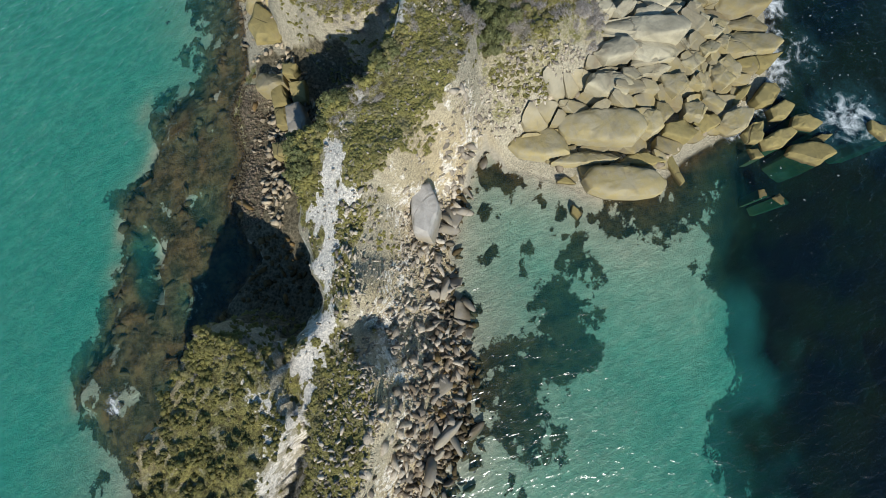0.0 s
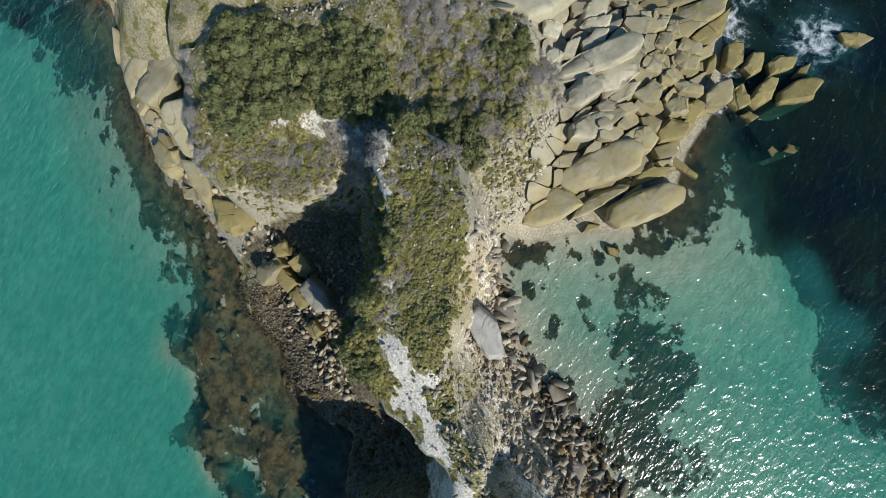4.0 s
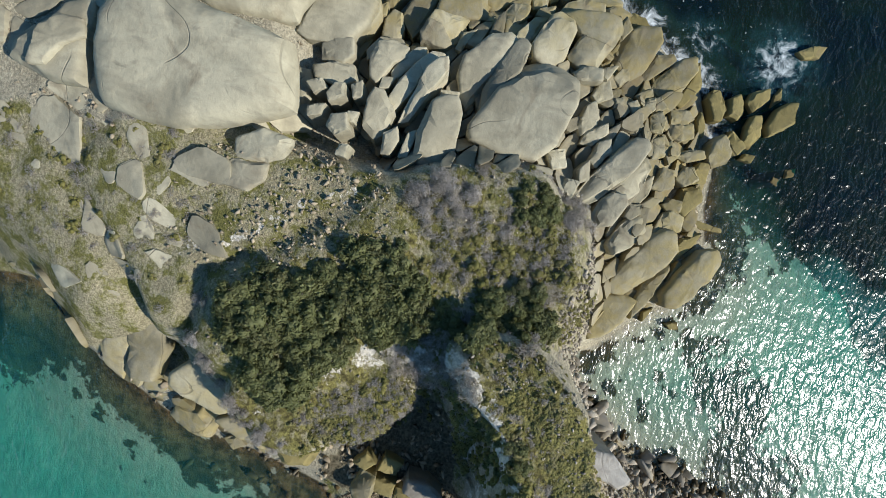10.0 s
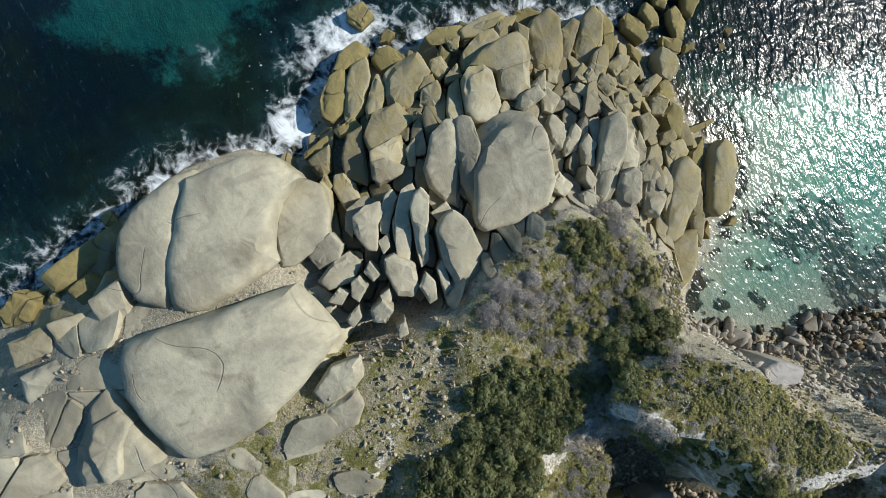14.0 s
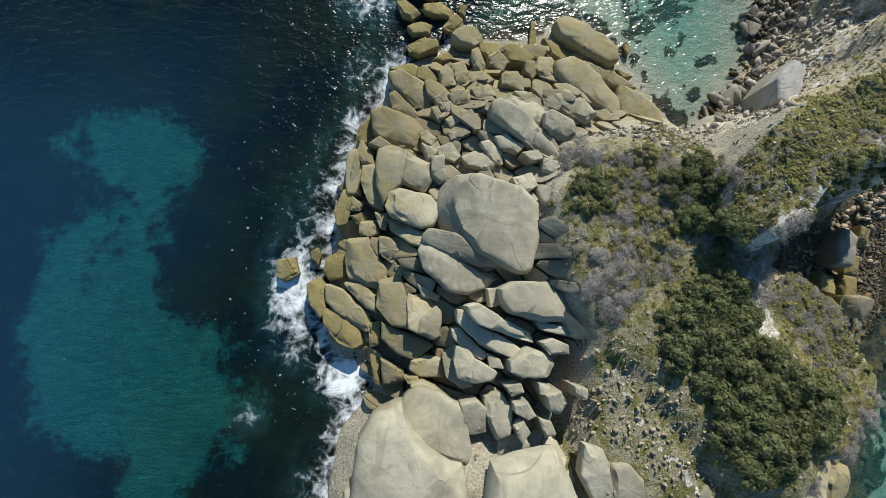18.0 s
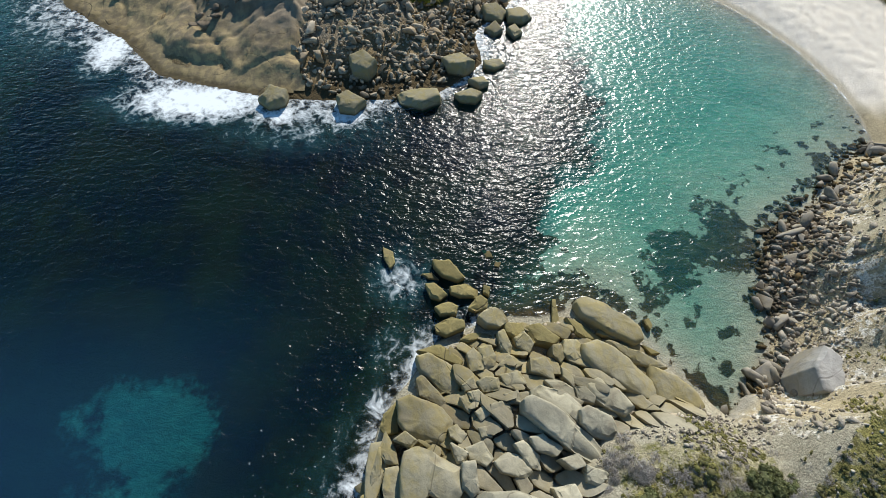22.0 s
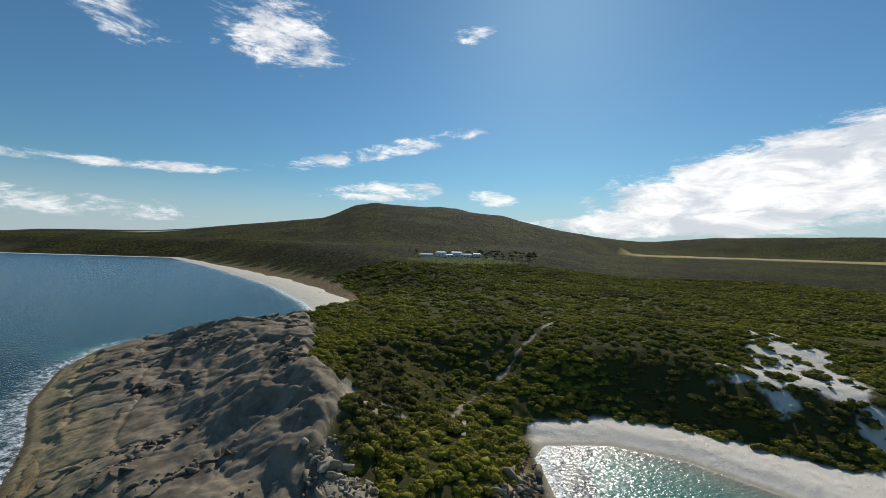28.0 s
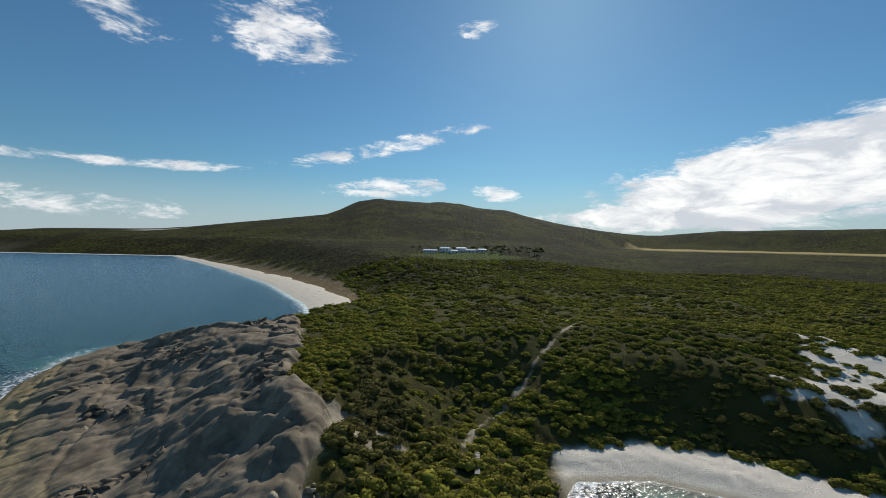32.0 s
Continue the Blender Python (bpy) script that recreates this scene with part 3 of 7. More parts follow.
def ground_material():
    m = Mat("ground")
    fine, mid = m.noise(2.6, 6, 0.7), m.noise(0.45, 5, 0.65)
    wet = m.math("ADD", m.attr("shore"), m.math("MULTIPLY", m.math("SUBTRACT", fine, 0.5), 1.2))
    soil = m.mix(m.ramp(mid, 0.3, 0.7), (0.30, 0.262, 0.165), (0.50, 0.455, 0.325))
    soil = m.mix(m.ramp(m.noise(7, 4, 0.7), 0.45, 0.7, 0, 0.5), soil, (0.10, 0.085, 0.06))
    herb = m.mix(fine, (0.09, 0.09, 0.032), (0.22, 0.205, 0.07))
    colour = m.mix(m.ramp(m.math("ADD", mid, m.math("MULTIPLY", fine, 0.4)), 0.60, 0.80), soil, herb)
    mats = m.mix(m.ramp(m.noise(1.6, 7, 0.75), 0.36, 0.64), (0.075, 0.065, 0.03), (0.28, 0.25, 0.085))
    colour = m.mix(m.ramp(m.math("ADD", m.attr("mat"), m.math("MULTIPLY", m.math("SUBTRACT", m.noise(0.7, 7, 0.72), 0.5), 2.2)), 0.45, 0.62), colour, mats)
    stone = m.mix(m.noise(0.9, 6, 0.7), (0.22, 0.195, 0.14), (0.50, 0.455, 0.34))
    colour = m.mix(m.ramp(m.math("ADD", m.attr("rock"), m.math("MULTIPLY", m.math("SUBTRACT", fine, 0.5), 0.9)), 0.35, 0.65), colour, stone)
    grit = m.mix(m.noise(3.5, 5, 0.7), (0.28, 0.23, 0.15), (0.58, 0.48, 0.30))
    colour = m.mix(m.attr("gravel"), colour, grit)
    chalk = m.mix(fine, (0.50, 0.45, 0.37), (0.80, 0.76, 0.68))
    colour = m.mix(m.ramp(m.math("ADD", m.attr("white"), m.math("MULTIPLY", m.math("SUBTRACT", m.noise(1.1, 8, 0.75), 0.5), 2.0)), 0.42, 0.56), colour, chalk)
    # dark cobbles, with the cliff's deep shadow also painted into their colour
    colour = m.mix(m.ramp(m.math("MULTIPLY", m.attr("shaded_pebble"), m.ramp(m.axis("Z"), 6.5, 4.0)), 0.3, 0.6), colour, m.mix(m.voronoi(2.4), (0.05, 0.045, 0.03), (0.21, 0.18, 0.12)))
    # western point: grey granite, ochre towards the sea
    slab = m.mix(m.ramp(m.noise(0.10, 5, 0.65, warp=0.8), 0.36, 0.64), (0.20, 0.168, 0.12), (0.38, 0.325, 0.235))
    slab = m.mix(m.ramp(m.noise(1.1, 6, 0.7), 0.5, 0.8, 0, 0.6), slab, (0.09, 0.08, 0.066))
    tide = m.math("ADD", m.axis("Z"), m.math("MULTIPLY", m.math("SUBTRACT", m.noise(0.12, 4), 0.5), 7.0))
    slab = m.mix(m.ramp(tide, 4.2, 2.4, 0, 0.8), slab, m.mix(m.noise(0.6, 5), (0.30, 0.21, 0.10), (0.20, 0.14, 0.07)))
    slab = m.mix(m.ramp(m.axis("Z"), 0.9, 0.2, 0, 0.8), slab, (0.05, 0.038, 0.02))
    colour = m.mix(m.attr("apron"), colour, slab)
    litter = m.mix(fine, (0.042, 0.041, 0.014), (0.105, 0.095, 0.03))
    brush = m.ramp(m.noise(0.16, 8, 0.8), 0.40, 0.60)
    # far bushes, with the shade in the gaps between them painted near-black
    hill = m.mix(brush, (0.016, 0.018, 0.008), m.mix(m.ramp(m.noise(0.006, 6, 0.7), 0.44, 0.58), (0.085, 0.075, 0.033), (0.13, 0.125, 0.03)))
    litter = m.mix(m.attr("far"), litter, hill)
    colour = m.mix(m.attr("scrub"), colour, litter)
    colour = m.mix(m.attr("field"), colour, m.mix(m.noise(0.01, 3), (0.66, 0.50, 0.20), (0.54, 0.43, 0.18)))
    colour = m.mix(m.attr("lawn"), colour, (0.14, 0.17, 0.045))
    colour = m.mix(m.attr("trail"), colour, m.mix(fine, (0.33, 0.27, 0.18), (0.46, 0.39, 0.28)))
    dry = m.mix(m.noise(0.5, 5, 0.6), (0.76, 0.67, 0.54), (0.84, 0.76, 0.65))
    damp = m.mix(m.ramp(wet, 3.0, 1.0), dry, (0.50, 0.44, 0.33))
    colour = m.mix(m.attr("sand"), colour, damp)
    ripples = m.noise(1.3, 4, 0.6, co=m.stretched(0.45, 1.0, 1.0), warp=0.4)
    speck = m.ramp(m.noise(4.2, 5, 0.85), 0.38, 0.62, 0.68, 1.28)
    colour = m.mix(m.math("SUBTRACT", 1.0, m.attr("sand")), colour, m.mix(1.0, colour, m.node("CombineXYZ", X=speck, Y=speck, Z=speck), "MULTIPLY"))
    bed = m.mix(m.math("MULTIPLY", m.math("ADD", m.noise(0.35, 5, 0.6), m.ramp(ripples, 0.35, 0.65)), 0.5), (0.42, 0.38, 0.30), (0.25, 0.235, 0.185))
    dark = m.mix(m.ramp(m.noise(0.5, 7, 0.8), 0.36, 0.64), (0.010, 0.011, 0.008), (0.07, 0.048, 0.02))
    dark = m.mix(m.math("MULTIPLY", m.attr("deep"), 0.85), dark, m.mix(m.ramp(m.noise(0.12, 5, 0.65), 0.42, 0.60), (0.004, 0.005, 0.006), (0.020, 0.019, 0.008)))
    dark = m.mix(m.attr("reef"), dark, m.mix(m.ramp(m.noise(0.55, 8, 0.8), 0.40, 0.62), (0.030, 0.027, 0.014), (0.15, 0.10, 0.046)))
    w = m.attr("weed")
    edge = m.math("MULTIPLY", m.math("MULTIPLY", w, m.math("SUBTRACT", 1.0, w)), 12.0)
    thick = m.ramp(m.math("ADD", w, m.math("MULTIPLY", m.math("SUBTRACT", m.noise(0.8, 8, 0.74), 0.5), m.math("ADD", edge, m.math("MULTIPLY", w, 1.1)))), m.ramp(m.attr("deep"), 0, 1, 0.35, 0.0), m.ramp(m.attr("deep"), 0, 1, 0.60, 1.0))
    bed = m.mix(thick, bed, dark)
    colour = m.mix(m.ramp(m.attr("shore"), 0.25, -0.25), colour, bed)
    spun = m.t.nodes.new("ShaderNodeVectorRotate")
    m.put(spun.inputs["Vector"], m.co)
    spun.inputs["Angle"].default_value = radians(-32)
    joint = m.voronoi(0.16, "DISTANCE_TO_EDGE", co=m.mix(0.3, m.stretched(1.0, 0.4, 0.5, co=spun.outputs[0]), m.noise(0.35, 4, 0.6, out=1)))
    ledge = m.math("MULTIPLY", m.ramp(joint, 0.0, 0.03), m.math("MULTIPLY", m.attr("apron"), 0.8))
    under = m.math("MULTIPLY", m.ramp(m.attr("shore"), 0.25, -0.25), ripples)
    lift = m.math("ADD", m.math("ADD", fine, ledge), m.math("ADD", m.math("MULTIPLY", m.noise(9, 4, 0.7), 0.35), m.math("MULTIPLY", under, 0.7)))
    lift = m.math("ADD", lift, m.math("MULTIPLY", m.attr("far"), m.math("MULTIPLY", brush, 6.0)))
    return m.finish(colour, 0.95, lift, 0.9, 0.28, 0.04)


FAR_SHORE = [(-101, 300), (-129, 360), (-208, 485), (-360, 676), (-584, 940), (-731, 1107)]


def far_beach():
    """A long pale strip of sand along the far bay, with an uneven inland edge."""
    pts = np.array(FAR_SHORE, float)
    run = np.concatenate([[0], np.cumsum(np.hypot(*np.diff(pts, axis=0).T))])
    s = np.linspace(-8, run[-1], 260)
    line = np.column_stack([np.interp(s, run, pts[:, i]) for i in (0, 1)])
    line[:, 0] += np.minimum(s, 0) * -0.42
    line[:, 1] += np.minimum(s, 0) * 0.9
    along = np.gradient(line, axis=0)
    along /= np.linalg.norm(along, axis=1)[:, None]
    inland = np.column_stack([along[:, 1], -along[:, 0]])
    wide = np.interp(s, [0, 25, 120, 420, 900], [4, 36, 34, 26, 16]) * (1 + 0.35 * fbm(s, 0 * s, 0.03, 4, 151))
    f = np.array([-0.12, 0, 0.2, 0.4, 0.6, 0.8, 0.97, 1.05])
    x, y = (line[:, i, None] + inland[:, i, None] * wide[:, None] * f for i in (0, 1))
    z, d = height(x, y, False)
    z = np.where(f < 0, -0.5, np.maximum(z, 0.05)) + 1.1 * smooth(f, 0, 0.25) - 1.5 * smooth(f, 0.95, 1.05)
    return x, y, z


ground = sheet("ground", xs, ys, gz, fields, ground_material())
bx, by, bz = far_beach()
SAND = Mat("dry_sand")
SAND = SAND.finish(SAND.mix(SAND.noise(0.12, 6, 0.7), (0.62, 0.53, 0.40), (0.76, 0.68, 0.55)), 0.95, SAND.noise(0.8, 5, 0.7), 0.5, 0.2)
strip = bpy.data.meshes.new("beach")
n, w = bx.shape
strip.from_pydata(np.column_stack([bx.ravel(), by.ravel(), bz.ravel()]).tolist(), [], [(r * w + c, r * w + c + 1, r * w + w + c + 1, r * w + w + c) for r in range(n - 1) for c in range(w - 1)])
strip.materials.append(SAND)
tagged(new("beach", strip), "long pale sand beach along the far bay", "beach", kind="structure")
tagged(ground, "sandy headland soil, scrub plain, beach and sea bed", "ground", kind="structure")


def water_material():
    m = Mat("sea_water")
    depth = m.attr("depth")
    tree = m.t

    def blend(fac, a, b):
        n = tree.nodes.new("ShaderNodeMixShader")
        for socket, v in zip(n.inputs, (fac, a, b)):
            m.put(socket, v)
        return n.outputs[0]

    swell = m.noise(0.30, 2, 0.5, co=m.stretched(0.55, 1.0, 1))
    chop = m.noise(1.0, 2, 0.5, co=m.stretched(0.62, 1.0, 1), warp=0.5)
    ripple = m.noise(2.3, 2, 0.55, co=m.stretched(0.55, 1.0, 1), warp=0.4)
    # bright and dim wave faces put into the water colour through its thickness
    ripple_light = m.math("ADD", m.math("SUBTRACT", chop, 0.5), m.math("ADD", m.math("SUBTRACT", swell, 0.5), m.math("MULTIPLY", m.math("SUBTRACT", ripple, 0.5), 0.9)))
    thick = m.math("MULTIPLY", depth, m.math("ADD", 1.0, m.math("MULTIPLY", ripple_light, 0.55)))
    clear = m.node("CombineColor", Red=m.math("POWER", 0.57, thick), Green=m.math("POWER", m.ramp(m.attr("open"), 0, 1, 0.89, 0.88), thick), Blue=m.math("POWER", m.ramp(m.attr("open"), 0, 1, 0.876, 0.915), thick))
    see = m.node("BsdfTransparent", Color=clear)
    churn = m.noise(0.45, 9, 0.72, warp=0.6)
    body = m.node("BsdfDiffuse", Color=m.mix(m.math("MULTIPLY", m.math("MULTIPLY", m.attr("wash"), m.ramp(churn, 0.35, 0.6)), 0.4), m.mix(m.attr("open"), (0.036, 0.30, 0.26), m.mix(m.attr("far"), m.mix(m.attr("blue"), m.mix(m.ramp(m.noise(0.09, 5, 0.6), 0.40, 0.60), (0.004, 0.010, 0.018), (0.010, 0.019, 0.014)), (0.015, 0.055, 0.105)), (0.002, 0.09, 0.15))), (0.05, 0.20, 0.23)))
    inside = blend(m.math("SUBTRACT", 1.0, m.math("POWER", m.math("SUBTRACT", m.ramp(m.attr("open"), 0, 1, 0.945, 0.915), m.math("MULTIPLY", m.attr("wash"), 0.10)), depth)), see, body)
    lift = m.math("ADD", m.math("MULTIPLY", swell, 0.30), m.math("ADD", m.math("MULTIPLY", chop, m.ramp(m.attr("choppy"), 0, 1, 0.82, 0.98)), m.math("MULTIPLY", ripple, m.ramp(m.attr("choppy"), 0, 1, 0.17, 0.19))))
    bump = m.node("Bump", Height=lift, Strength=1.0, Distance=0.42)
    gloss = m.node("BsdfGlossy", Color=(1, 1, 1), Roughness=0.23, Normal=bump)
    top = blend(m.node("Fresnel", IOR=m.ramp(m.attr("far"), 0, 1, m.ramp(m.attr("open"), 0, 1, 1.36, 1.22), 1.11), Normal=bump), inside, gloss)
    lace = m.math("SUBTRACT", 1.0, m.voronoi(1.3, "DISTANCE_TO_EDGE", co=m.mix(0.35, m.co, m.noise(0.7, 4, 0.6, out=1))))
    level = m.math("ADD", m.math("MULTIPLY", churn, 0.95), m.math("MULTIPLY", lace, 0.24))
    foam = m.ramp(m.math("ADD", level, m.attr("foam")), 1.03, 1.36)
    # scattered sun glints painted as white flecks, sharing the foam's colour
    glint_flecks = m.math("MULTIPLY", m.ramp(m.math("ADD", m.noise(2.0, 3, 0.6, co=m.stretched(0.9, 0.9, 1)), m.math("MULTIPLY", m.attr("near"), 0.075)), 0.735, 0.80), m.math("MULTIPLY", m.attr("open"), 0.5))
    foam = m.math("MAXIMUM", foam, glint_flecks)
    froth_glint = m.node("BsdfDiffuse", Color=(0.82, 0.86, 0.87))
    m.put(m.out.inputs["Surface"], blend(foam, top, froth_glint))
    return m.m


wxs = spread(-190, 116, 1.5, -4900, 2500, 60)
wys = spread(-80, 240, 1.5, -1500, 1400, 60)
wx, wy = np.meshgrid(wxs, wys)
wz, wshore = height(wx, wy)
depth = np.clip(-wz, 0, 30) + 0.0
surf_side = smooth(ocean_side(wx, wy), 1, 8)
head = smooth(-wy, -30, -12)
point = smooth(wy, 40, 50) * smooth(-wx, 15, 35)
uneven = 1 + 0.9 * fbm(wx, wy, 0.05, 3, 81)
reach = (6.0 + 7.0 * point) * uneven
foam = surf_side * (smooth(-wshore, reach, 0.3) * 0.19 + smooth(-wshore, 2.4 * reach, 0.4 * reach) * 0.27)
foam = np.maximum(foam, 0.47 * np.exp(-(((wx + 21) / 5.5) ** 2 + ((wy - 24) / 6) ** 2)))
foam = np.maximum(foam, 0.72 * np.exp(-(((wx + 24.5) / 4.5) ** 2 + ((wy + 23.5) / 4) ** 2)))
foam = np.maximum(foam, 0.44 * np.exp(-(((wx + 22.5) / 3) ** 2 + ((wy - 14) / 4.5) ** 2)))
foam = np.maximum(foam, 0.44 * np.exp(-(((wx + 35) / 2.5) ** 2 + ((wy + 27.5) / 2.5) ** 2)))
foam = np.maximum(foam, 0.56 * np.exp(-(((wx + 30) / 5) ** 2 + ((wy + 14) / 11) ** 2)))
foam = np.maximum(foam, 0.74 * np.exp(-(((wx + 59) / 18) ** 2 + ((wy - 60.5) / 7) ** 2)))
foam = np.maximum(foam, 0.70 * np.exp(-(((wx + 80) / 6) ** 2 + ((wy - 75) / 10) ** 2)))
foam = np.maximum(foam, 0.62 * np.exp(-(((wx + 104) / 9) ** 2 + ((wy - 104) / 16) ** 2)))
foam = np.maximum(foam, 0.66 * np.exp(-(((wx + 32) / 6) ** 2 + ((wy - 57.5) / 4) ** 2)))
foam = np.maximum(foam, 0.60 * np.exp(-(((wx + 44) / 7) ** 2 + ((wy - 57) / 5) ** 2)))
foam = np.maximum(foam, 0.55 * np.exp(-(((wx - 74) / 2.2) ** 2 + ((wy - 9) / 2.2) ** 2)))
foam = np.maximum(foam, 0.55 * smooth(wy, 280, 300) * smooth(-wshore, 14, 2))
foam = np.maximum(foam, 0.5 * smooth(wy, 40, 60) * smooth(wx, 0, 8) * smooth(-wshore, 1.2, 0.2))
foam = np.maximum(foam, 0.16 * smooth(ocean_side(wx, wy), 0, 6) * smooth(-wshore, 22, 6) * smooth(wy, 95, 60))
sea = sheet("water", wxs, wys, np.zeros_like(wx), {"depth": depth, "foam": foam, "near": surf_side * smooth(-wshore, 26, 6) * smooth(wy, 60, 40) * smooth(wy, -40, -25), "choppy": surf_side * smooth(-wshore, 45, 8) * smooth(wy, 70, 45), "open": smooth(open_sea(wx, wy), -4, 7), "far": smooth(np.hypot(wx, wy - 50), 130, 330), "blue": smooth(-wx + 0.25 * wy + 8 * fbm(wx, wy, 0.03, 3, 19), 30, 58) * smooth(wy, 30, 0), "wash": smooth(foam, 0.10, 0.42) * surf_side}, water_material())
sea.visible_shadow = False
tagged(sea, "clear turquoise to deep blue sea with sun glitter and surf", "sea", kind="structure")


# ---- rocks ----
def from_arrays(name, verts, faces, material, smooth_faces=False):
    """One mesh from arrays of points and of triangles."""
    me = bpy.data.meshes.new(name)
    me.vertices.add(len(verts))
    me.vertices.foreach_set("co", np.asarray(verts, np.float32).ravel())
    me.loops.add(faces.size)
    me.loops.foreach_set("vertex_index", np.asarray(faces, np.int32).ravel())
    me.polygons.add(len(faces))
    me.polygons.foreach_set("loop_start", np.arange(0, faces.size, 3, dtype=np.int32))
    me.update(calc_edges=True)
    if smooth_faces:
        me.polygons.foreach_set("use_smooth", np.ones(len(faces), bool))
    me.materials.append(material)
    return me


def ground_at(x, y):
    z, _ = height(np.array([float(x)]), np.array([float(y)]))
    return float(z[0])


def polar(ring, steps, wear=1):
    """Radius of a ring seen from its middle, for even angles, with the corners worn."""
    pts = np.array(ring, float)
    mid = pts.mean(0)
    a, b = pts - mid, np.roll(pts, -1, 0) - mid
    out = np.zeros(steps)
    for i in range(steps):
        w = 2 * math.pi * i / steps
        c, s = math.cos(w), math.sin(w)
        na, nb = a[:, 1] * c - a[:, 0] * s, b[:, 1] * c - b[:, 0] * s
        hit = na * nb <= 0
        f = na / (na - nb + 1e-9)
        along = (a[:, 0] + f * (b[:, 0] - a[:, 0])) * c + (a[:, 1] + f * (b[:, 1] - a[:, 1])) * s
        good = along[hit & (along > 0)]
        out[i] = good.max() if len(good) else 0.3
    for _ in range(wear):
        out = 0.5 * out + 0.25 * (np.roll(out, 1) + np.roll(out, -1))
    return mid, out


def stone_mesh(ring, top, base, crown, seed, material, steps=40):
    """A granite block on a footprint: upright worn sides, rounded shoulders, a dented top."""
    rng = random.Random(seed)
    mid, radius = polar(ring, steps, 0)
    radius = radius * (1.0 if crown > 0.7 or top < 1.5 else 1.10)
    small = radius.min() + radius.mean()
    tall = top - base
    shoulder = min(tall * 0.8, small * min(0.30, 0.06 + 0.36 * crown))
    p = min(0.30, 0.09 + 0.36 * crown)
    levels = [(0.94, 0.0), (1.0, 0.5 * (tall - shoulder))]
    for k in range(11):
        u = k / 11 * math.pi / 2
        levels.append((math.cos(u) ** p, tall - shoulder + shoulder * math.sin(u) ** (0.75 if k else 1)))
    tx, ty = (rng.uniform(-0.20, 0.20) * (0.3 if crown > 0.7 or crown < 0.2 else 1) for _ in range(2))
    off = Vector((rng.uniform(-90, 90), rng.uniform(-90, 90), rng.uniform(-90, 90)))
    turn0 = rng.uniform(0, 6.28)
    bm = bmesh.new()
    rows = []
    facets = []
    for k in range(3 if 0.2 < crown < 0.5 else 2 if crown < 0.7 else 1):
        w, a = turn0 + k * 1.05 + rng.uniform(-0.3, 0.3), rng.uniform(0.3, 1.05)
        facets.append((math.cos(w) * math.sin(a), math.sin(w) * math.sin(a), math.cos(a), rng.uniform(1.02, 1.20) if crown < 0.5 else rng.uniform(1.08, 1.18)))
    def place(px, py, pz, u=0.0, w=0.0, r=1.0):
        v = Vector((px, py, pz))
        lift = pz / tall
        zz = 1 - (tall - pz) / (small * 0.5)
        for nx, ny, nz, c in facets:
            over = u * nx + w * ny + zz * nz - c
            if over > 0:
                v -= Vector((nx * r, ny * r, nz * small * 0.5)) * over * 0.97
        v.z += lift * (tx * px + ty * py)
        q = v / max(1.0, small * 0.5)
        n = noise.noise(q * 0.9 + off) + 0.5 * noise.noise(q * 2.1 + off) + 0.3 * noise.noise(q * 4.7 + off)
        v += Vector((px, py, 0.35 * small * lift)).normalized() * n * 0.024 * small * (1 + crown * 0.3)
        f = noise.noise(v * 1.9 + off) + 0.6 * noise.noise(v * 4.1 + off)
        v.z += 0.06 * f * lift
        return bm.verts.new(v)
    for scale, z in levels:
        rows.append([place(radius[i] * scale * math.cos(2 * math.pi * i / steps), radius[i] * scale * math.sin(2 * math.pi * i / steps), z,
                           scale * math.cos(2 * math.pi * i / steps), scale * math.sin(2 * math.pi * i / steps), radius[i]) for i in range(steps)])
    tip = place(0.0, 0.0, tall)
    for a, b in zip(rows, rows[1:]):
        for i in range(steps):
            bm.faces.new((a[i], a[(i + 1) % steps], b[(i + 1) % steps], b[i]))
    for i in range(steps):
        bm.faces.new((rows[-1][i], rows[-1][(i + 1) % steps], tip))
    for f in bm.faces:
        f.smooth = True
    me = mesh_of("boulder", bm, material)
    me.set_sharp_from_angle(angle=radians(30))
    return mid, me


def mesh_of(name, bm, material):
    me = bpy.data.meshes.new(name)
    bm.to_mesh(me)
    bm.free()
    me.materials.append(material)
    return me


stones = 0
STONE_LABELS = {"granite": "pale weathered granite boulder wedged among others", "ochre_granite": "ochre algae-stained granite boulder at the waterline",
                "grey_granite": "grey weathered rock slab on the stony shore"}


def stone(top, ring, crown=0.28, tint=None):
    """A boulder with its top at that height, on that footprint, standing in the ground or the sea bed."""
    global stones
    stones += 1
    material = tint or GRANITE
    mx, my = (sum(c) / len(ring) for c in zip(*ring))
    base = min(ground_at(mx, my), top - 0.8) - 0.7
    mid, me = stone_mesh(ring, top, base, crown, stones, material, 80 if crown > 0.7 else 60)
    ob = new("boulder", me)
    ob.location = (mid[0], mid[1], base)
    text = STONE_LABELS[material.name]
    if crown > 0.7:
        text = "huge smooth domed granite outcrop above the surf"
    elif crown < 0.2:
        text = "large flat-topped pale granite block" if tint is None else "leaning grey rock slab under the cliff"
    elif crown > 0.5:
        text = "long smooth granite boulder at the water"
    tagged(ob, text, "boulder", "shore boulders")


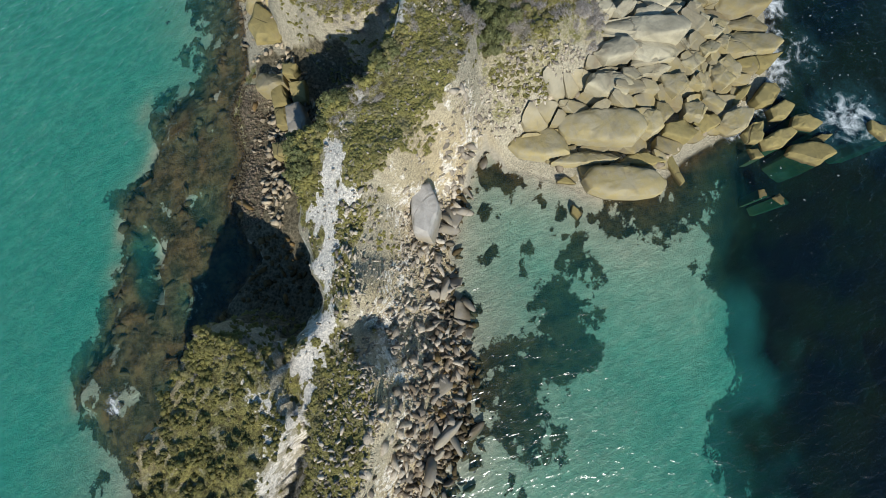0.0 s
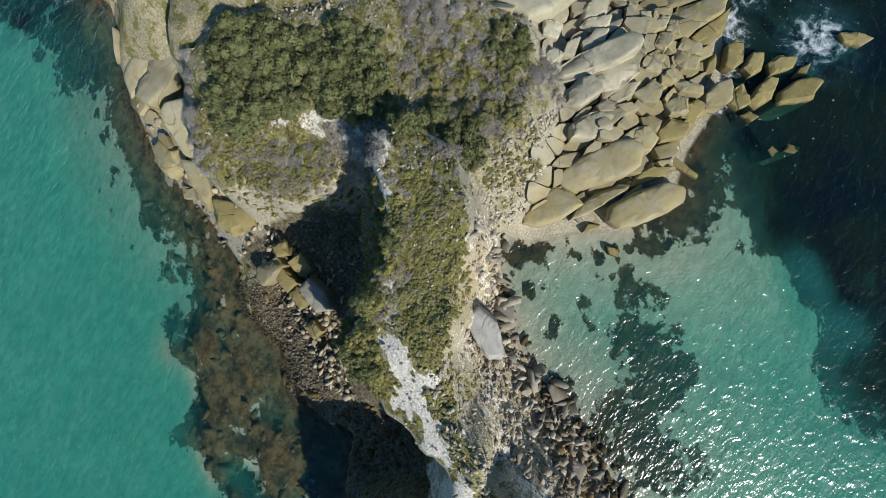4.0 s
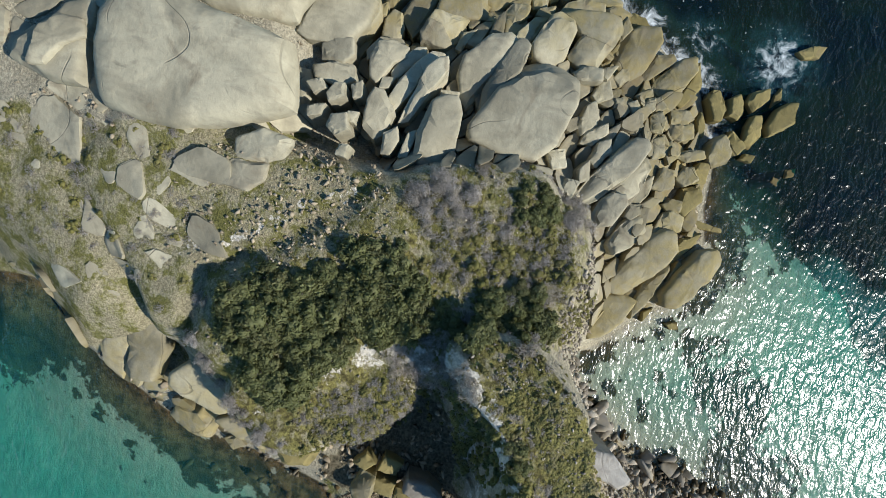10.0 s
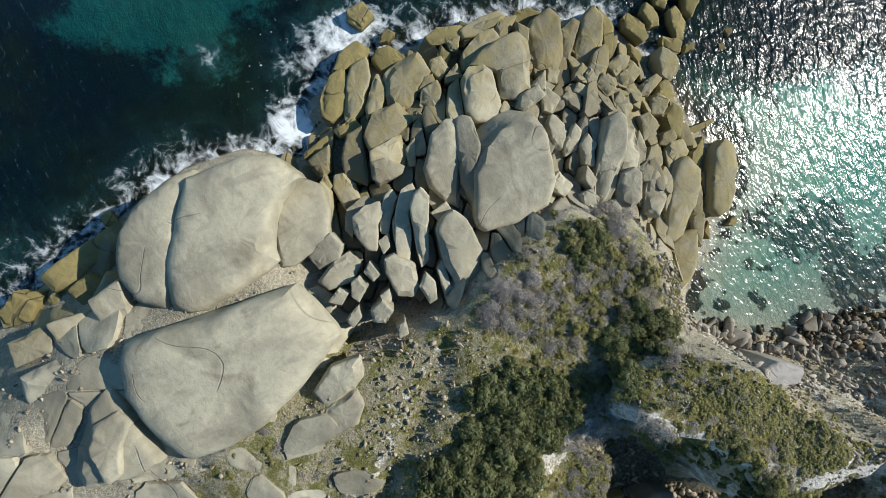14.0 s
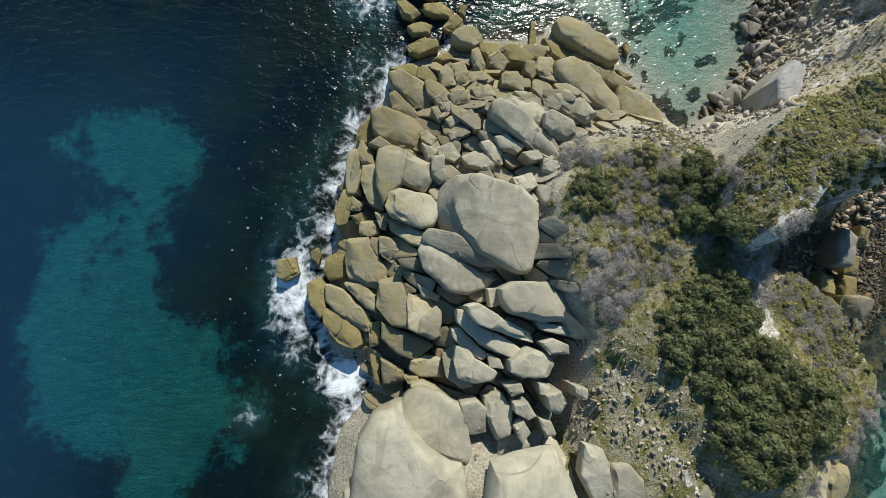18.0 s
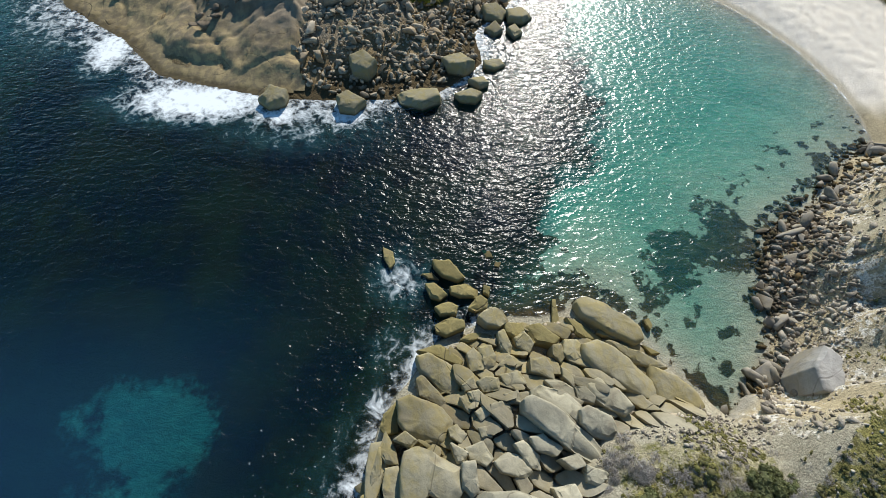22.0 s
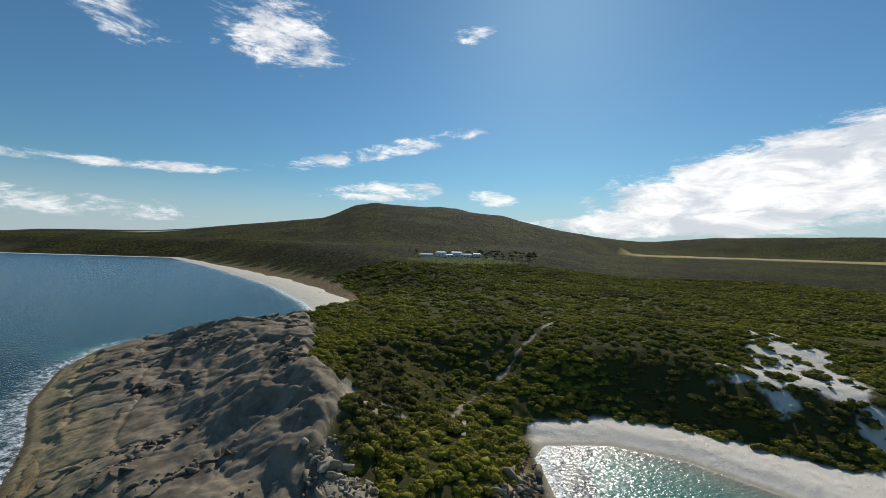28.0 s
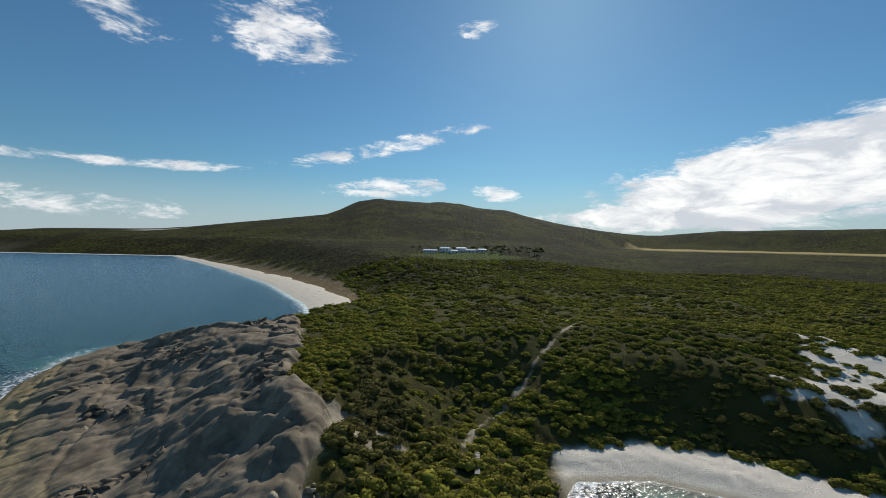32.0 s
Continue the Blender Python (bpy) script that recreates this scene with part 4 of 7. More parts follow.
OCHRE = granite("ochre_granite", (0.31, 0.27, 0.13), (0.20, 0.17, 0.075), (0.26, 0.21, 0.085))
ASH = GRANITE_GREY
stone(8.2, [(-13.0, -3.3), (-13.4, -5.5), (-12.5, -8.2), (-5.6, -12.1), (-4.4, -12.1), (-3.4, -8.7), (-3.4, -5.3), (-5.2, -3.6), (-8.9, -2.4), (-12.2, -2.2)], crown=0.12)
stone(7.2, [(-15.0, -9.0), (-13.1, -10.0), (-9.5, -11.6), (-7.0, -11.7), (-7.3, -11.1), (-11.8, -8.2), (-14.3, -7.6), (-15.1, -8.3)])
stone(6.6, [(-15.0, -11.8), (-12.6, -14.0), (-10.8, -14.4), (-8.9, -13.8), (-7.3, -12.9), (-9.4, -11.6), (-12.5, -10.0), (-15.0, -9.2), (-15.5, -9.9)])
stone(6, [(-19.1, -4.8), (-18.6, -5.7), (-15.5, -7.1), (-14.2, -6.8), (-13.4, -5.2), (-14.2, -3.7), (-17.6, -2.9), (-18.6, -3.3)])
stone(5.5, [(-20.1, 0.2), (-20.0, -2.4), (-19.2, -4.7), (-18.6, -3.1), (-17.3, -2.1), (-15.1, -3.1), (-14.1, -1.5), (-14.0, 0.3), (-18.5, 2.0), (-19.8, 1.5)])
stone(6, [(-14.1, -1.6), (-13.2, -2.3), (-12.5, -1.9), (-12.7, 0.7), (-14.0, 0.6)])
stone(3, [(-22.6, 2.1), (-22.0, 0.8), (-20.6, 0.8), (-20.9, 2.1), (-22.2, 4.2)])
stone(2.6, [(-22.9, 1.5), (-23.6, -0.8), (-23.2, -2.2), (-22.0, -2.6), (-22.6, -1.2), (-22.3, 0.9), (-22.6, 2.9)])
stone(4, [(-22.0, -1.5), (-21.2, -3.8), (-19.3, -4.8), (-20.1, -2.8), (-20.4, 0.4), (-21.8, 0.2)])
stone(2.3, [(-25.3, -4.5), (-25.0, -6.2), (-24.0, -5.9), (-23.2, -3.9), (-23.1, -2.0), (-24.3, -2.1)], tint=OCHRE)
stone(3, [(-23.3, -4.5), (-22.3, -4.6), (-21.9, -4.0), (-23.1, -3.0)])
stone(2.6, [(-22.6, -6.2), (-21.5, -5.5), (-22.0, -4.7), (-23.4, -5.2)], tint=OCHRE)
stone(3.5, [(-22.3, -7.3), (-21.3, -7.8), (-20.1, -7.4), (-20.6, -6.0), (-22.2, -6.0)])
stone(4, [(-20.0, -6.8), (-19.3, -7.1), (-19.0, -5.3), (-20.5, -5.1)])
stone(5, [(-18.7, -7.2), (-16.5, -8.9), (-15.2, -9.2), (-15.2, -7.6), (-19.0, -5.9)])
stone(3.5, [(-21.2, -9.0), (-20.2, -10.3), (-20.0, -8.0), (-21.0, -7.9)])
stone(4, [(-20.0, -9.7), (-18.8, -10.7), (-17.5, -10.4), (-17.6, -9.4), (-18.7, -8.1), (-20.0, -7.9)])
stone(3.5, [(-23.9, -10.5), (-23.5, -12.4), (-22.0, -13.1), (-19.6, -13.5), (-19.4, -11.3), (-20.0, -10.6), (-21.3, -8.0), (-23.5, -8.3)])
stone(2, [(-26.6, -11.4), (-26.0, -12.4), (-24.0, -12.1), (-23.4, -11.1), (-23.7, -9.3), (-25.3, -9.4), (-26.3, -10.1)], tint=OCHRE)
stone(1, [(-28.2, -10.0), (-27.4, -10.7), (-27.1, -9.7), (-27.4, -8.5), (-28.3, -9.0)], tint=OCHRE)
stone(1.2, [(-32.0, -11.9), (-31.2, -12.5), (-29.6, -11.6), (-30.1, -9.6), (-31.9, -9.9)], tint=OCHRE)
stone(4, [(-17.3, -10.7), (-16.5, -11.0), (-16.2, -10.4), (-17.4, -9.1)])
stone(4, [(-17.8, -12.3), (-16.2, -12.0), (-16.5, -11.0), (-18.4, -11.2)])
stone(5, [(-14.5, 0.6), (-13.7, 0.8), (-13.3, 1.6), (-15.1, 2.6)])
stone(3.6, [(-19.2, 2.3), (-18.6, 3.0), (-19.9, 3.9), (-21.2, 3.0)])
stone(2, [(-28.4, -13.9), (-28.0, -15.2), (-26.9, -16.5), (-26.4, -15.6), (-26.5, -13.0), (-27.1, -12.2), (-28.5, -12.9)], tint=OCHRE)
stone(2.6, [(-26.1, -14.9), (-25.2, -15.9), (-22.1, -18.2), (-21.3, -18.2), (-21.4, -16.3), (-24.3, -13.7), (-26.1, -13.0)])
stone(2.4, [(-26.4, -17.4), (-24.9, -19.4), (-23.4, -20.3), (-22.4, -19.8), (-22.7, -17.9), (-25.3, -15.9), (-26.5, -15.8)], tint=OCHRE)
stone(3, [(-23.3, -14.0), (-21.7, -15.7), (-20.5, -16.3), (-20.8, -14.4), (-22.6, -12.5), (-24.2, -12.7)])
stone(4.6, [(-20.3, -15.6), (-18.8, -17.5), (-17.0, -17.9), (-17.1, -15.1), (-17.8, -12.5), (-20.1, -12.9)])
stone(5.2, [(-16.9, -17.9), (-15.9, -18.5), (-15.7, -17.3), (-13.8, -16.1), (-14.4, -15.2), (-17.0, -14.2)])
stone(5.5, [(-15.9, -18.5), (-14.5, -19.1), (-13.6, -18.9), (-13.5, -16.4), (-14.0, -15.7), (-15.6, -17.1)])
stone(4, [(-19.8, -19.1), (-18.3, -20.7), (-16.4, -21.4), (-14.5, -19.9), (-15.8, -19.2), (-18.9, -17.9), (-19.8, -17.2)])
stone(2.5, [(-21.4, -20.1), (-20.3, -19.8), (-20.2, -17.3), (-21.5, -17.6)], tint=OCHRE)
stone(4, [(-16.9, -22.5), (-15.8, -23.3), (-13.3, -23.3), (-13.6, -21.5), (-15.2, -21.1), (-16.7, -21.6)])
stone(3, [(-19.9, -24.1), (-17.7, -24.2), (-17.7, -22.7), (-20.1, -21.3)])
stone(2, [(-21.0, -23.9), (-20.3, -24.3), (-20.3, -21.5), (-21.5, -20.8)], tint=OCHRE)
stone(4, [(-17.1, -24.0), (-15.9, -23.8), (-16.2, -23.2), (-17.6, -23.2)])
stone(5.5, [(-16.5, -24.7), (-14.7, -25.6), (-13.2, -25.7), (-13.5, -24.8), (-15.6, -23.6), (-16.8, -23.8)])
stone(5, [(-15.4, -14.7), (-13.8, -15.2), (-13.5, -14.6), (-15.9, -13.3)])
stone(9, [(-7.3, -15.3), (-6.6, -16.5), (-3.3, -17.5), (-0.9, -17.6), (-0.2, -15.8), (-0.7, -14.6), (-2.5, -13.7), (-5.9, -13.5), (-7.4, -14.1)])
stone(7, [(-8.4, -15.9), (-7.1, -15.7), (-7.4, -14.0), (-8.6, -14.1)])
stone(8.5, [(-10.7, -16.7), (-9.9, -17.6), (-6.9, -18.8), (-4.6, -19.6), (-4.8, -18.6), (-6.9, -17.4), (-9.8, -15.6), (-10.9, -15.8)])
stone(7.5, [(-11.7, -17.6), (-10.4, -18.9), (-8.1, -20.4), (-6.0, -21.3), (-5.3, -20.5), (-7.4, -19.0), (-9.8, -17.8), (-10.8, -16.4), (-11.8, -16.3)])
stone(6.6, [(-12.3, -19.1), (-11.0, -20.4), (-9.5, -21.3), (-8.9, -20.7), (-10.0, -19.8), (-11.5, -18.1), (-12.4, -18.2)])
stone(7, [(-9.8, -19.8), (-8.0, -20.6), (-7.1, -20.5), (-8.5, -19.2), (-10.4, -18.9)])
stone(7.2, [(-12.3, -21.4), (-12.0, -22.9), (-10.6, -23.5), (-8.7, -23.3), (-8.1, -22.5), (-10.2, -21.2), (-11.0, -20.0), (-12.1, -19.9)])
stone(5.5, [(-13.1, -23.1), (-11.6, -24.2), (-10.4, -24.0), (-12.1, -23.1), (-12.1, -20.1), (-13.4, -21.0)])
stone(8.6, [(-6.8, -22.3), (-5.7, -22.9), (-3.3, -23.0), (-2.0, -21.9), (-2.8, -21.0), (-4.9, -20.1), (-6.8, -21.4)])
stone(8.2, [(-3.2, -18.5), (-0.8, -19.1), (-1.0, -18.2), (-3.8, -17.5)])
stone(8.4, [(-2.8, -20.8), (-0.9, -20.8), (-0.9, -20.0), (-2.4, -19.3), (-3.6, -19.6)])
stone(7, [(-8.7, -22.0), (-7.4, -22.2), (-7.7, -21.3), (-8.9, -20.7)])
stone(7, [(-12.0, -27.5), (-11.0, -28.6), (-9.4, -28.4), (-9.4, -26.2), (-10.3, -25.3), (-11.8, -25.6)])
stone(7.6, [(-9.1, -27.5), (-8.5, -28.9), (-7.2, -28.4), (-6.8, -26.2), (-7.7, -24.8), (-9.4, -25.2)])
stone(9.5, [(-3.5, -25.9), (-2.5, -26.3), (-1.7, -25.5), (-2.4, -24.2), (-3.8, -24.5)])
stone(9, [(-6.7, -26.2), (-5.6, -26.8), (-4.8, -26.5), (-5.6, -25.1), (-6.8, -25.3)])
stone(9, [(-6.3, -28.9), (-5.4, -28.1), (-6.0, -27.0), (-6.9, -27.5)])
stone(9.2, [(-4.0, -28.4), (-3.0, -28.2), (-3.4, -27.1), (-4.5, -26.8)])
stone(5.8, [(-13.4, -27.7), (-13.0, -29.7), (-12.0, -29.5), (-12.2, -26.0), (-13.2, -26.2)])
stone(9.6, [(-0.8, -24.8), (0.2, -25.0), (0.3, -24.1), (-0.9, -23.8)])
stone(8.4, [(-6.9, -24.7), (-5.7, -24.4), (-5.9, -23.5), (-7.5, -23.7)])
stone(9, [(-4.2, -24.5), (-3.2, -24.7), (-3.2, -23.8), (-4.3, -23.5)])
stone(0.75, [(-24.0, 29.2), (-22.4, 28.4), (-22.0, 26.6), (-22.7, 25.5), (-23.7, 27.3)], tint=OCHRE)
stone(1.1, [(-16.5, 25.6), (-15.6, 24.5), (-13.2, 23.4), (-12.0, 24.1), (-13.2, 25.9), (-14.4, 27.2), (-16.8, 26.9)], tint=OCHRE)
stone(1, [(-17.0, 21.0), (-15.6, 20.6), (-14.5, 21.5), (-16.5, 23.3), (-17.8, 23.1)], tint=OCHRE)
stone(1, [(-14.2, 21.6), (-12.9, 21.1), (-10.5, 21.1), (-10.1, 22.4), (-12.1, 23.1), (-14.4, 22.5)], tint=OCHRE)
stone(1.2, [(-12.0, 19.3), (-11.0, 18.9), (-9.3, 19.3), (-9.2, 20.6), (-10.2, 21.3), (-11.6, 20.1)], tint=OCHRE)
stone(0.7, [(-9.7, 21.8), (-8.9, 21.2), (-8.6, 22.6), (-9.6, 23.0)], tint=OCHRE)
stone(1.2, [(-15.7, 18.4), (-13.5, 18.4), (-13.2, 19.7), (-14.5, 20.5), (-16.6, 19.6)], tint=OCHRE)
stone(1.4, [(-16.3, 16.1), (-15.0, 15.4), (-12.5, 16.4), (-12.6, 17.5), (-14.2, 18.1), (-16.5, 17.1)], tint=OCHRE)
stone(2.4, [(-9.7, 16.6), (-8.2, 16.4), (-7.0, 17.2), (-7.7, 18.5), (-9.2, 19.0), (-10.8, 17.6)])
stone(1.4, [(-12.4, 14.5), (-10.5, 15.1), (-10.4, 15.9), (-12.3, 15.6), (-13.5, 14.7)], tint=OCHRE)
stone(2.6, [(-8.3, 13.2), (-7.4, 12.4), (-6.9, 13.6), (-7.7, 15.8), (-8.5, 15.3)])
stone(0.8, [(-0.8, 17.0), (-0.2, 16.8), (0.3, 17.9), (0.4, 21.1), (-0.1, 20.9)], tint=OCHRE)
stone(1.8, [(-7.3, 15.8), (-6.3, 15.0), (-4.8, 15.4), (-5.1, 16.9), (-7.4, 17.0)], tint=OCHRE)
stone(2.6, [(-6.2, 13.6), (-4.8, 12.8), (-4.1, 14.0), (-5.1, 15.6), (-6.5, 14.8)])
stone(2.2, [(-3.8, 14.3), (-1.6, 13.7), (-0.7, 14.7), (-2.8, 16.8), (-4.8, 16.3)], tint=OCHRE)
stone(0.1, [(-8.8, 27.6), (-7.7, 27.6), (-8.1, 28.9), (-9.3, 29.3)], tint=OCHRE)
stone(0.1, [(-7.7, 26.3), (-7.0, 26.0), (-6.5, 27.0), (-7.5, 27.3)], tint=OCHRE)
stone(0.3, [(-17.2, 24.1), (-15.6, 23.9), (-16.8, 25.1), (-18.4, 24.8)], tint=OCHRE)
stone(2.8, [(3.3, 17.7), (5.8, 15.6), (8.7, 14.0), (10.1, 14.6), (10.2, 16.1), (8.9, 17.7), (6.0, 19.6), (4.1, 20.4), (2.7, 19.8)], crown=0.55)
stone(4.2, [(1.6, 11.6), (2.7, 10.1), (5.4, 8.3), (8.2, 7.2), (9.4, 7.9), (9.3, 9.4), (7.7, 10.9), (5.4, 13.0), (3.6, 13.8), (1.6, 13.2)], crown=0.55)
stone(2.6, [(9.8, 9.0), (10.2, 6.7), (12.3, 5.6), (14.9, 5.6), (15.6, 6.4), (15.0, 7.9), (13.0, 9.8), (10.3, 10.9)], crown=0.55)
stone(2.2, [(6.1, 13.4), (8.2, 11.8), (10.3, 11.0), (12.3, 11.0), (10.6, 12.2), (7.7, 13.8), (5.5, 14.6)])
stone(1.6, [(1.9, 15.6), (3.3, 14.7), (5.3, 14.9), (2.4, 17.1), (0.9, 17.6)], tint=OCHRE)
stone(0.8, [(11.6, 13.0), (12.8, 13.0), (11.8, 13.8), (10.7, 14.6)], tint=OCHRE)
stone(0.4, [(12.6, 16.2), (13.3, 17.1), (13.1, 18.2), (12.2, 17.9)], tint=OCHRE)
stone(3.6, [(-0.9, 12.5), (0.1, 11.0), (1.6, 11.4), (1.8, 13.0), (1.2, 14.1), (-0.4, 14.1)])
stone(3.6, [(-2.2, 12.2), (-1.4, 11.2), (-0.6, 12.2), (-0.8, 13.7), (-2.1, 13.3)])
stone(4.5, [(-5.3, 10.0), (-4.3, 9.7), (-2.9, 8.9), (-2.8, 10.4), (-3.4, 11.7), (-5.2, 11.5)])
stone(4.6, [(-1.8, 9.3), (-0.9, 8.2), (0.2, 8.5), (-0.4, 9.6), (-1.7, 10.4)])
stone(5, [(-3.2, 7.7), (-1.1, 7.0), (-0.7, 7.9), (-2.7, 9.0), (-4.1, 8.8)])
stone(5.4, [(-0.6, 6.6), (0.8, 6.2), (1.1, 6.9), (0.3, 8.0), (-0.8, 8.0)])
stone(5.6, [(0.8, 6.9), (2.1, 5.9), (4.1, 4.8), (5.1, 5.8), (4.1, 7.6), (2.1, 8.9), (0.8, 8.3)])
stone(5.8, [(-5.9, 6.5), (-4.9, 5.8), (-3.3, 4.8), (-1.6, 4.5), (-0.9, 5.8), (-2.0, 7.2), (-4.7, 8.1), (-5.9, 7.6)])
stone(6.8, [(-7.0, 5.0), (-5.6, 3.7), (-2.5, 1.4), (-0.0, 0.1), (1.3, 0.0), (0.8, 1.0), (-1.0, 3.3), (-4.1, 5.7), (-6.4, 6.7), (-7.1, 6.0)])
stone(6.6, [(-1.2, 4.0), (-0.3, 3.0), (1.7, 2.3), (2.6, 3.0), (2.0, 4.7), (-0.3, 5.7), (-1.2, 5.3)])
stone(2.5, [(-18.3, 10.8), (-15.8, 8.6), (-14.1, 7.9), (-13.5, 9.7), (-14.4, 11.2), (-17.2, 12.7), (-18.8, 12.3)])
stone(2, [(-16.9, 12.7), (-13.6, 11.4), (-13.2, 12.1), (-15.8, 14.1), (-18.7, 13.3)], tint=OCHRE)
stone(2.4, [(-18.3, 7.9), (-15.9, 6.8), (-14.8, 6.8), (-16.5, 8.6), (-18.0, 10.1), (-18.8, 9.7)])
stone(3, [(-12.3, 10.5), (-10.8, 10.7), (-10.8, 12.3), (-11.8, 13.4), (-12.6, 12.6)])
stone(3, [(-10.8, 10.7), (-9.4, 10.7), (-9.1, 12.3), (-9.6, 13.6), (-11.3, 13.4)])
stone(3.2, [(-7.6, 10.3), (-6.1, 11.1), (-7.5, 12.6), (-9.0, 11.1)])
stone(3.8, [(-11.0, 8.0), (-9.3, 8.1), (-9.2, 9.4), (-10.6, 9.6), (-11.7, 9.1)])
stone(4, [(-8.2, 8.3), (-6.1, 8.7), (-6.7, 10.1), (-9.0, 9.8)])
stone(3.4, [(-13.1, 8.1), (-11.7, 8.4), (-12.0, 9.9), (-13.4, 8.8)])
stone(4, [(-12.6, 7.1), (-11.5, 6.5), (-10.7, 7.2), (-11.7, 8.1), (-12.9, 7.8)])
stone(3.8, [(-13.7, 6.6), (-12.8, 5.7), (-12.3, 6.6), (-13.0, 7.6), (-13.8, 7.3)])
stone(5, [(-10.6, 5.5), (-9.9, 4.8), (-8.6, 4.9), (-8.2, 6.0), (-9.2, 6.7), (-10.5, 6.3)])
stone(4.4, [(-11.6, 4.7), (-10.5, 5.4), (-11.2, 6.3), (-12.2, 5.7)])
stone(4.8, [(-8.5, 6.4), (-7.1, 6.4), (-7.3, 7.8), (-8.9, 7.4)])
stone(3.4, [(-20.5, 4.9), (-19.3, 3.5), (-16.6, 2.8), (-15.4, 2.5), (-14.9, 4.9), (-15.9, 6.3), (-19.3, 7.6), (-20.7, 7.0)])
stone(1.8, [(-22.8, 4.5), (-22.1, 3.8), (-20.8, 4.1), (-21.1, 7.3), (-22.5, 5.9)], tint=OCHRE)
stone(2.4, [(-19.6, 2.3), (-18.3, 3.0), (-19.3, 3.5), (-20.7, 3.2)])
stone(2.4, [(-24.0, 0.0), (-23.8, -2.5), (-22.8, -2.5), (-21.9, 0.0), (-21.3, 1.0), (-22.0, 3.0), (-23.7, 2.7)])
stone(3, [(-16.7, 1.8), (-14.9, 1.1), (-15.6, 2.2), (-19.2, 3.4)])
stone(4.4, [(-15.0, 3.2), (-14.0, 2.5), (-13.3, 3.4), (-14.3, 4.4), (-15.2, 4.0)])
stone(4.4, [(-14.4, 0.5), (-13.3, 0.4), (-13.4, 1.1), (-15.0, 2.4)])
stone(4.8, [(-11.7, 3.1), (-10.7, 3.0), (-10.3, 4.3), (-12.0, 4.0)])
stone(5.8, [(-10.0, -0.3), (-7.7, -0.9), (-6.9, -0.4), (-7.6, 0.9), (-9.2, 1.6), (-10.6, 0.6)])
stone(5.8, [(-7.3, 0.2), (-6.1, -0.1), (-6.1, 1.2), (-7.5, 2.5), (-8.5, 2.2)])
stone(6.2, [(-6.3, 1.6), (-4.4, 1.1), (-3.7, 1.8), (-5.5, 3.1), (-6.9, 2.8)])
stone(6.8, [(-3.0, -0.2), (-1.7, 0.1), (-2.2, 1.2), (-4.2, 0.7)])
stone(5, [(-13.1, 1.0), (-11.5, 0.3), (-10.8, 1.0), (-11.7, 2.6), (-13.5, 2.0)])
stone(6.6, [(-4.3, -3.9), (-2.6, -3.0), (-3.1, -1.5), (-5.1, -1.7)])
stone(7, [(-1.9, -1.3), (-0.6, -1.8), (0.2, -0.6), (-1.7, 0.1)])
stone(7.4, [(-17.9, -47.5), (-18.1, -44.0), (-14.0, -45.5), (-14.1, -48.3)])
stone(7, [(-14.6, -46.3), (-14.1, -41.9), (-12.4, -41.8), (-12.9, -46.0)])
stone(7.2, [(-14.3, -50.0), (-14.2, -47.6), (-12.2, -48.6), (-12.3, -50.3)])
stone(7.5, [(0.5, -59.2), (-2.1, -57.7), (-1.9, -54.6), (2.3, -56.6), (2.7, -59.1)])
stone(7.8, [(-1.4, -54.5), (-1.0, -52.5), (2.4, -53.3), (2.7, -55.1)])
stone(6, [(3.1, -63.3), (3.5, -61.8), (5.9, -61.7), (6.5, -64.3)])
stone(2.6, [(-22.4, -59.0), (-23.4, -56.4), (-21.4, -55.3), (-20.2, -56.8), (-21.0, -59.4)], tint=OCHRE)
stone(3.6, [(-23.1, -52.8), (-23.6, -49.3), (-24.1, -44.1), (-22.3, -43.9), (-20.6, -50.2), (-21.3, -52.8)], tint=OCHRE)
stone(4.5, [(-20.4, -50.6), (-20.9, -48.5), (-18.6, -47.7), (-18.0, -50.2)], tint=OCHRE)
stone(6, [(-18.6, -56.8), (-18.3, -53.0), (-15.8, -54.0), (-16.4, -57.5)])
stone(6.3, [(-18.2, -52.5), (-17.3, -48.7), (-15.4, -49.8), (-15.6, -53.0)])
stone(7.5, [(-15.0, -56.5), (-14.8, -53.5), (-12.9, -50.8), (-10.1, -53.2), (-10.5, -57.8)])
stone(7.5, [(-12.6, -50.7), (-12.0, -49.1), (-9.3, -49.6), (-9.8, -52.3)])
stone(7, [(-9.8, -58.5), (-10.0, -54.3), (-7.5, -56.8), (-7.7, -59.1)])
stone(7, [(-12.2, -38.0), (-12.2, -36.6), (-11.0, -36.6), (-11.3, -38.2)])
stone(7, [(-11.6, -34.8), (-12.4, -32.4), (-11.7, -31.1), (-10.4, -31.7), (-10.7, -34.7)])
stone(7, [(-6.4, -31.0), (-4.5, -30.5), (-4.9, -29.5), (-6.5, -28.6), (-8.0, -29.4), (-8.2, -30.8)])
stone(9.6, [(-20.2, -37.0), (-17.0, -39.6), (-13.4, -41.5), (-12.1, -40.5), (-11.3, -38.6), (-11.4, -35.9), (-11.7, -32.0), (-12.1, -30.9), (-13.1, -30.6), (-15.0, -29.3), (-16.9, -27.5), (-17.2, -25.2), (-18.0, -24.8), (-20.6, -25.8), (-22.1, -27.9), (-23.0, -33.7)], crown=0.8)
stone(8.6, [(-17.9, -44.2), (-15.4, -44.0), (-12.9, -41.8), (-16.4, -38.4), (-19.8, -35.8), (-23.3, -32.3), (-23.9, -34.5), (-23.3, -38.8), (-22.0, -41.8), (-19.6, -43.5)], crown=0.8)
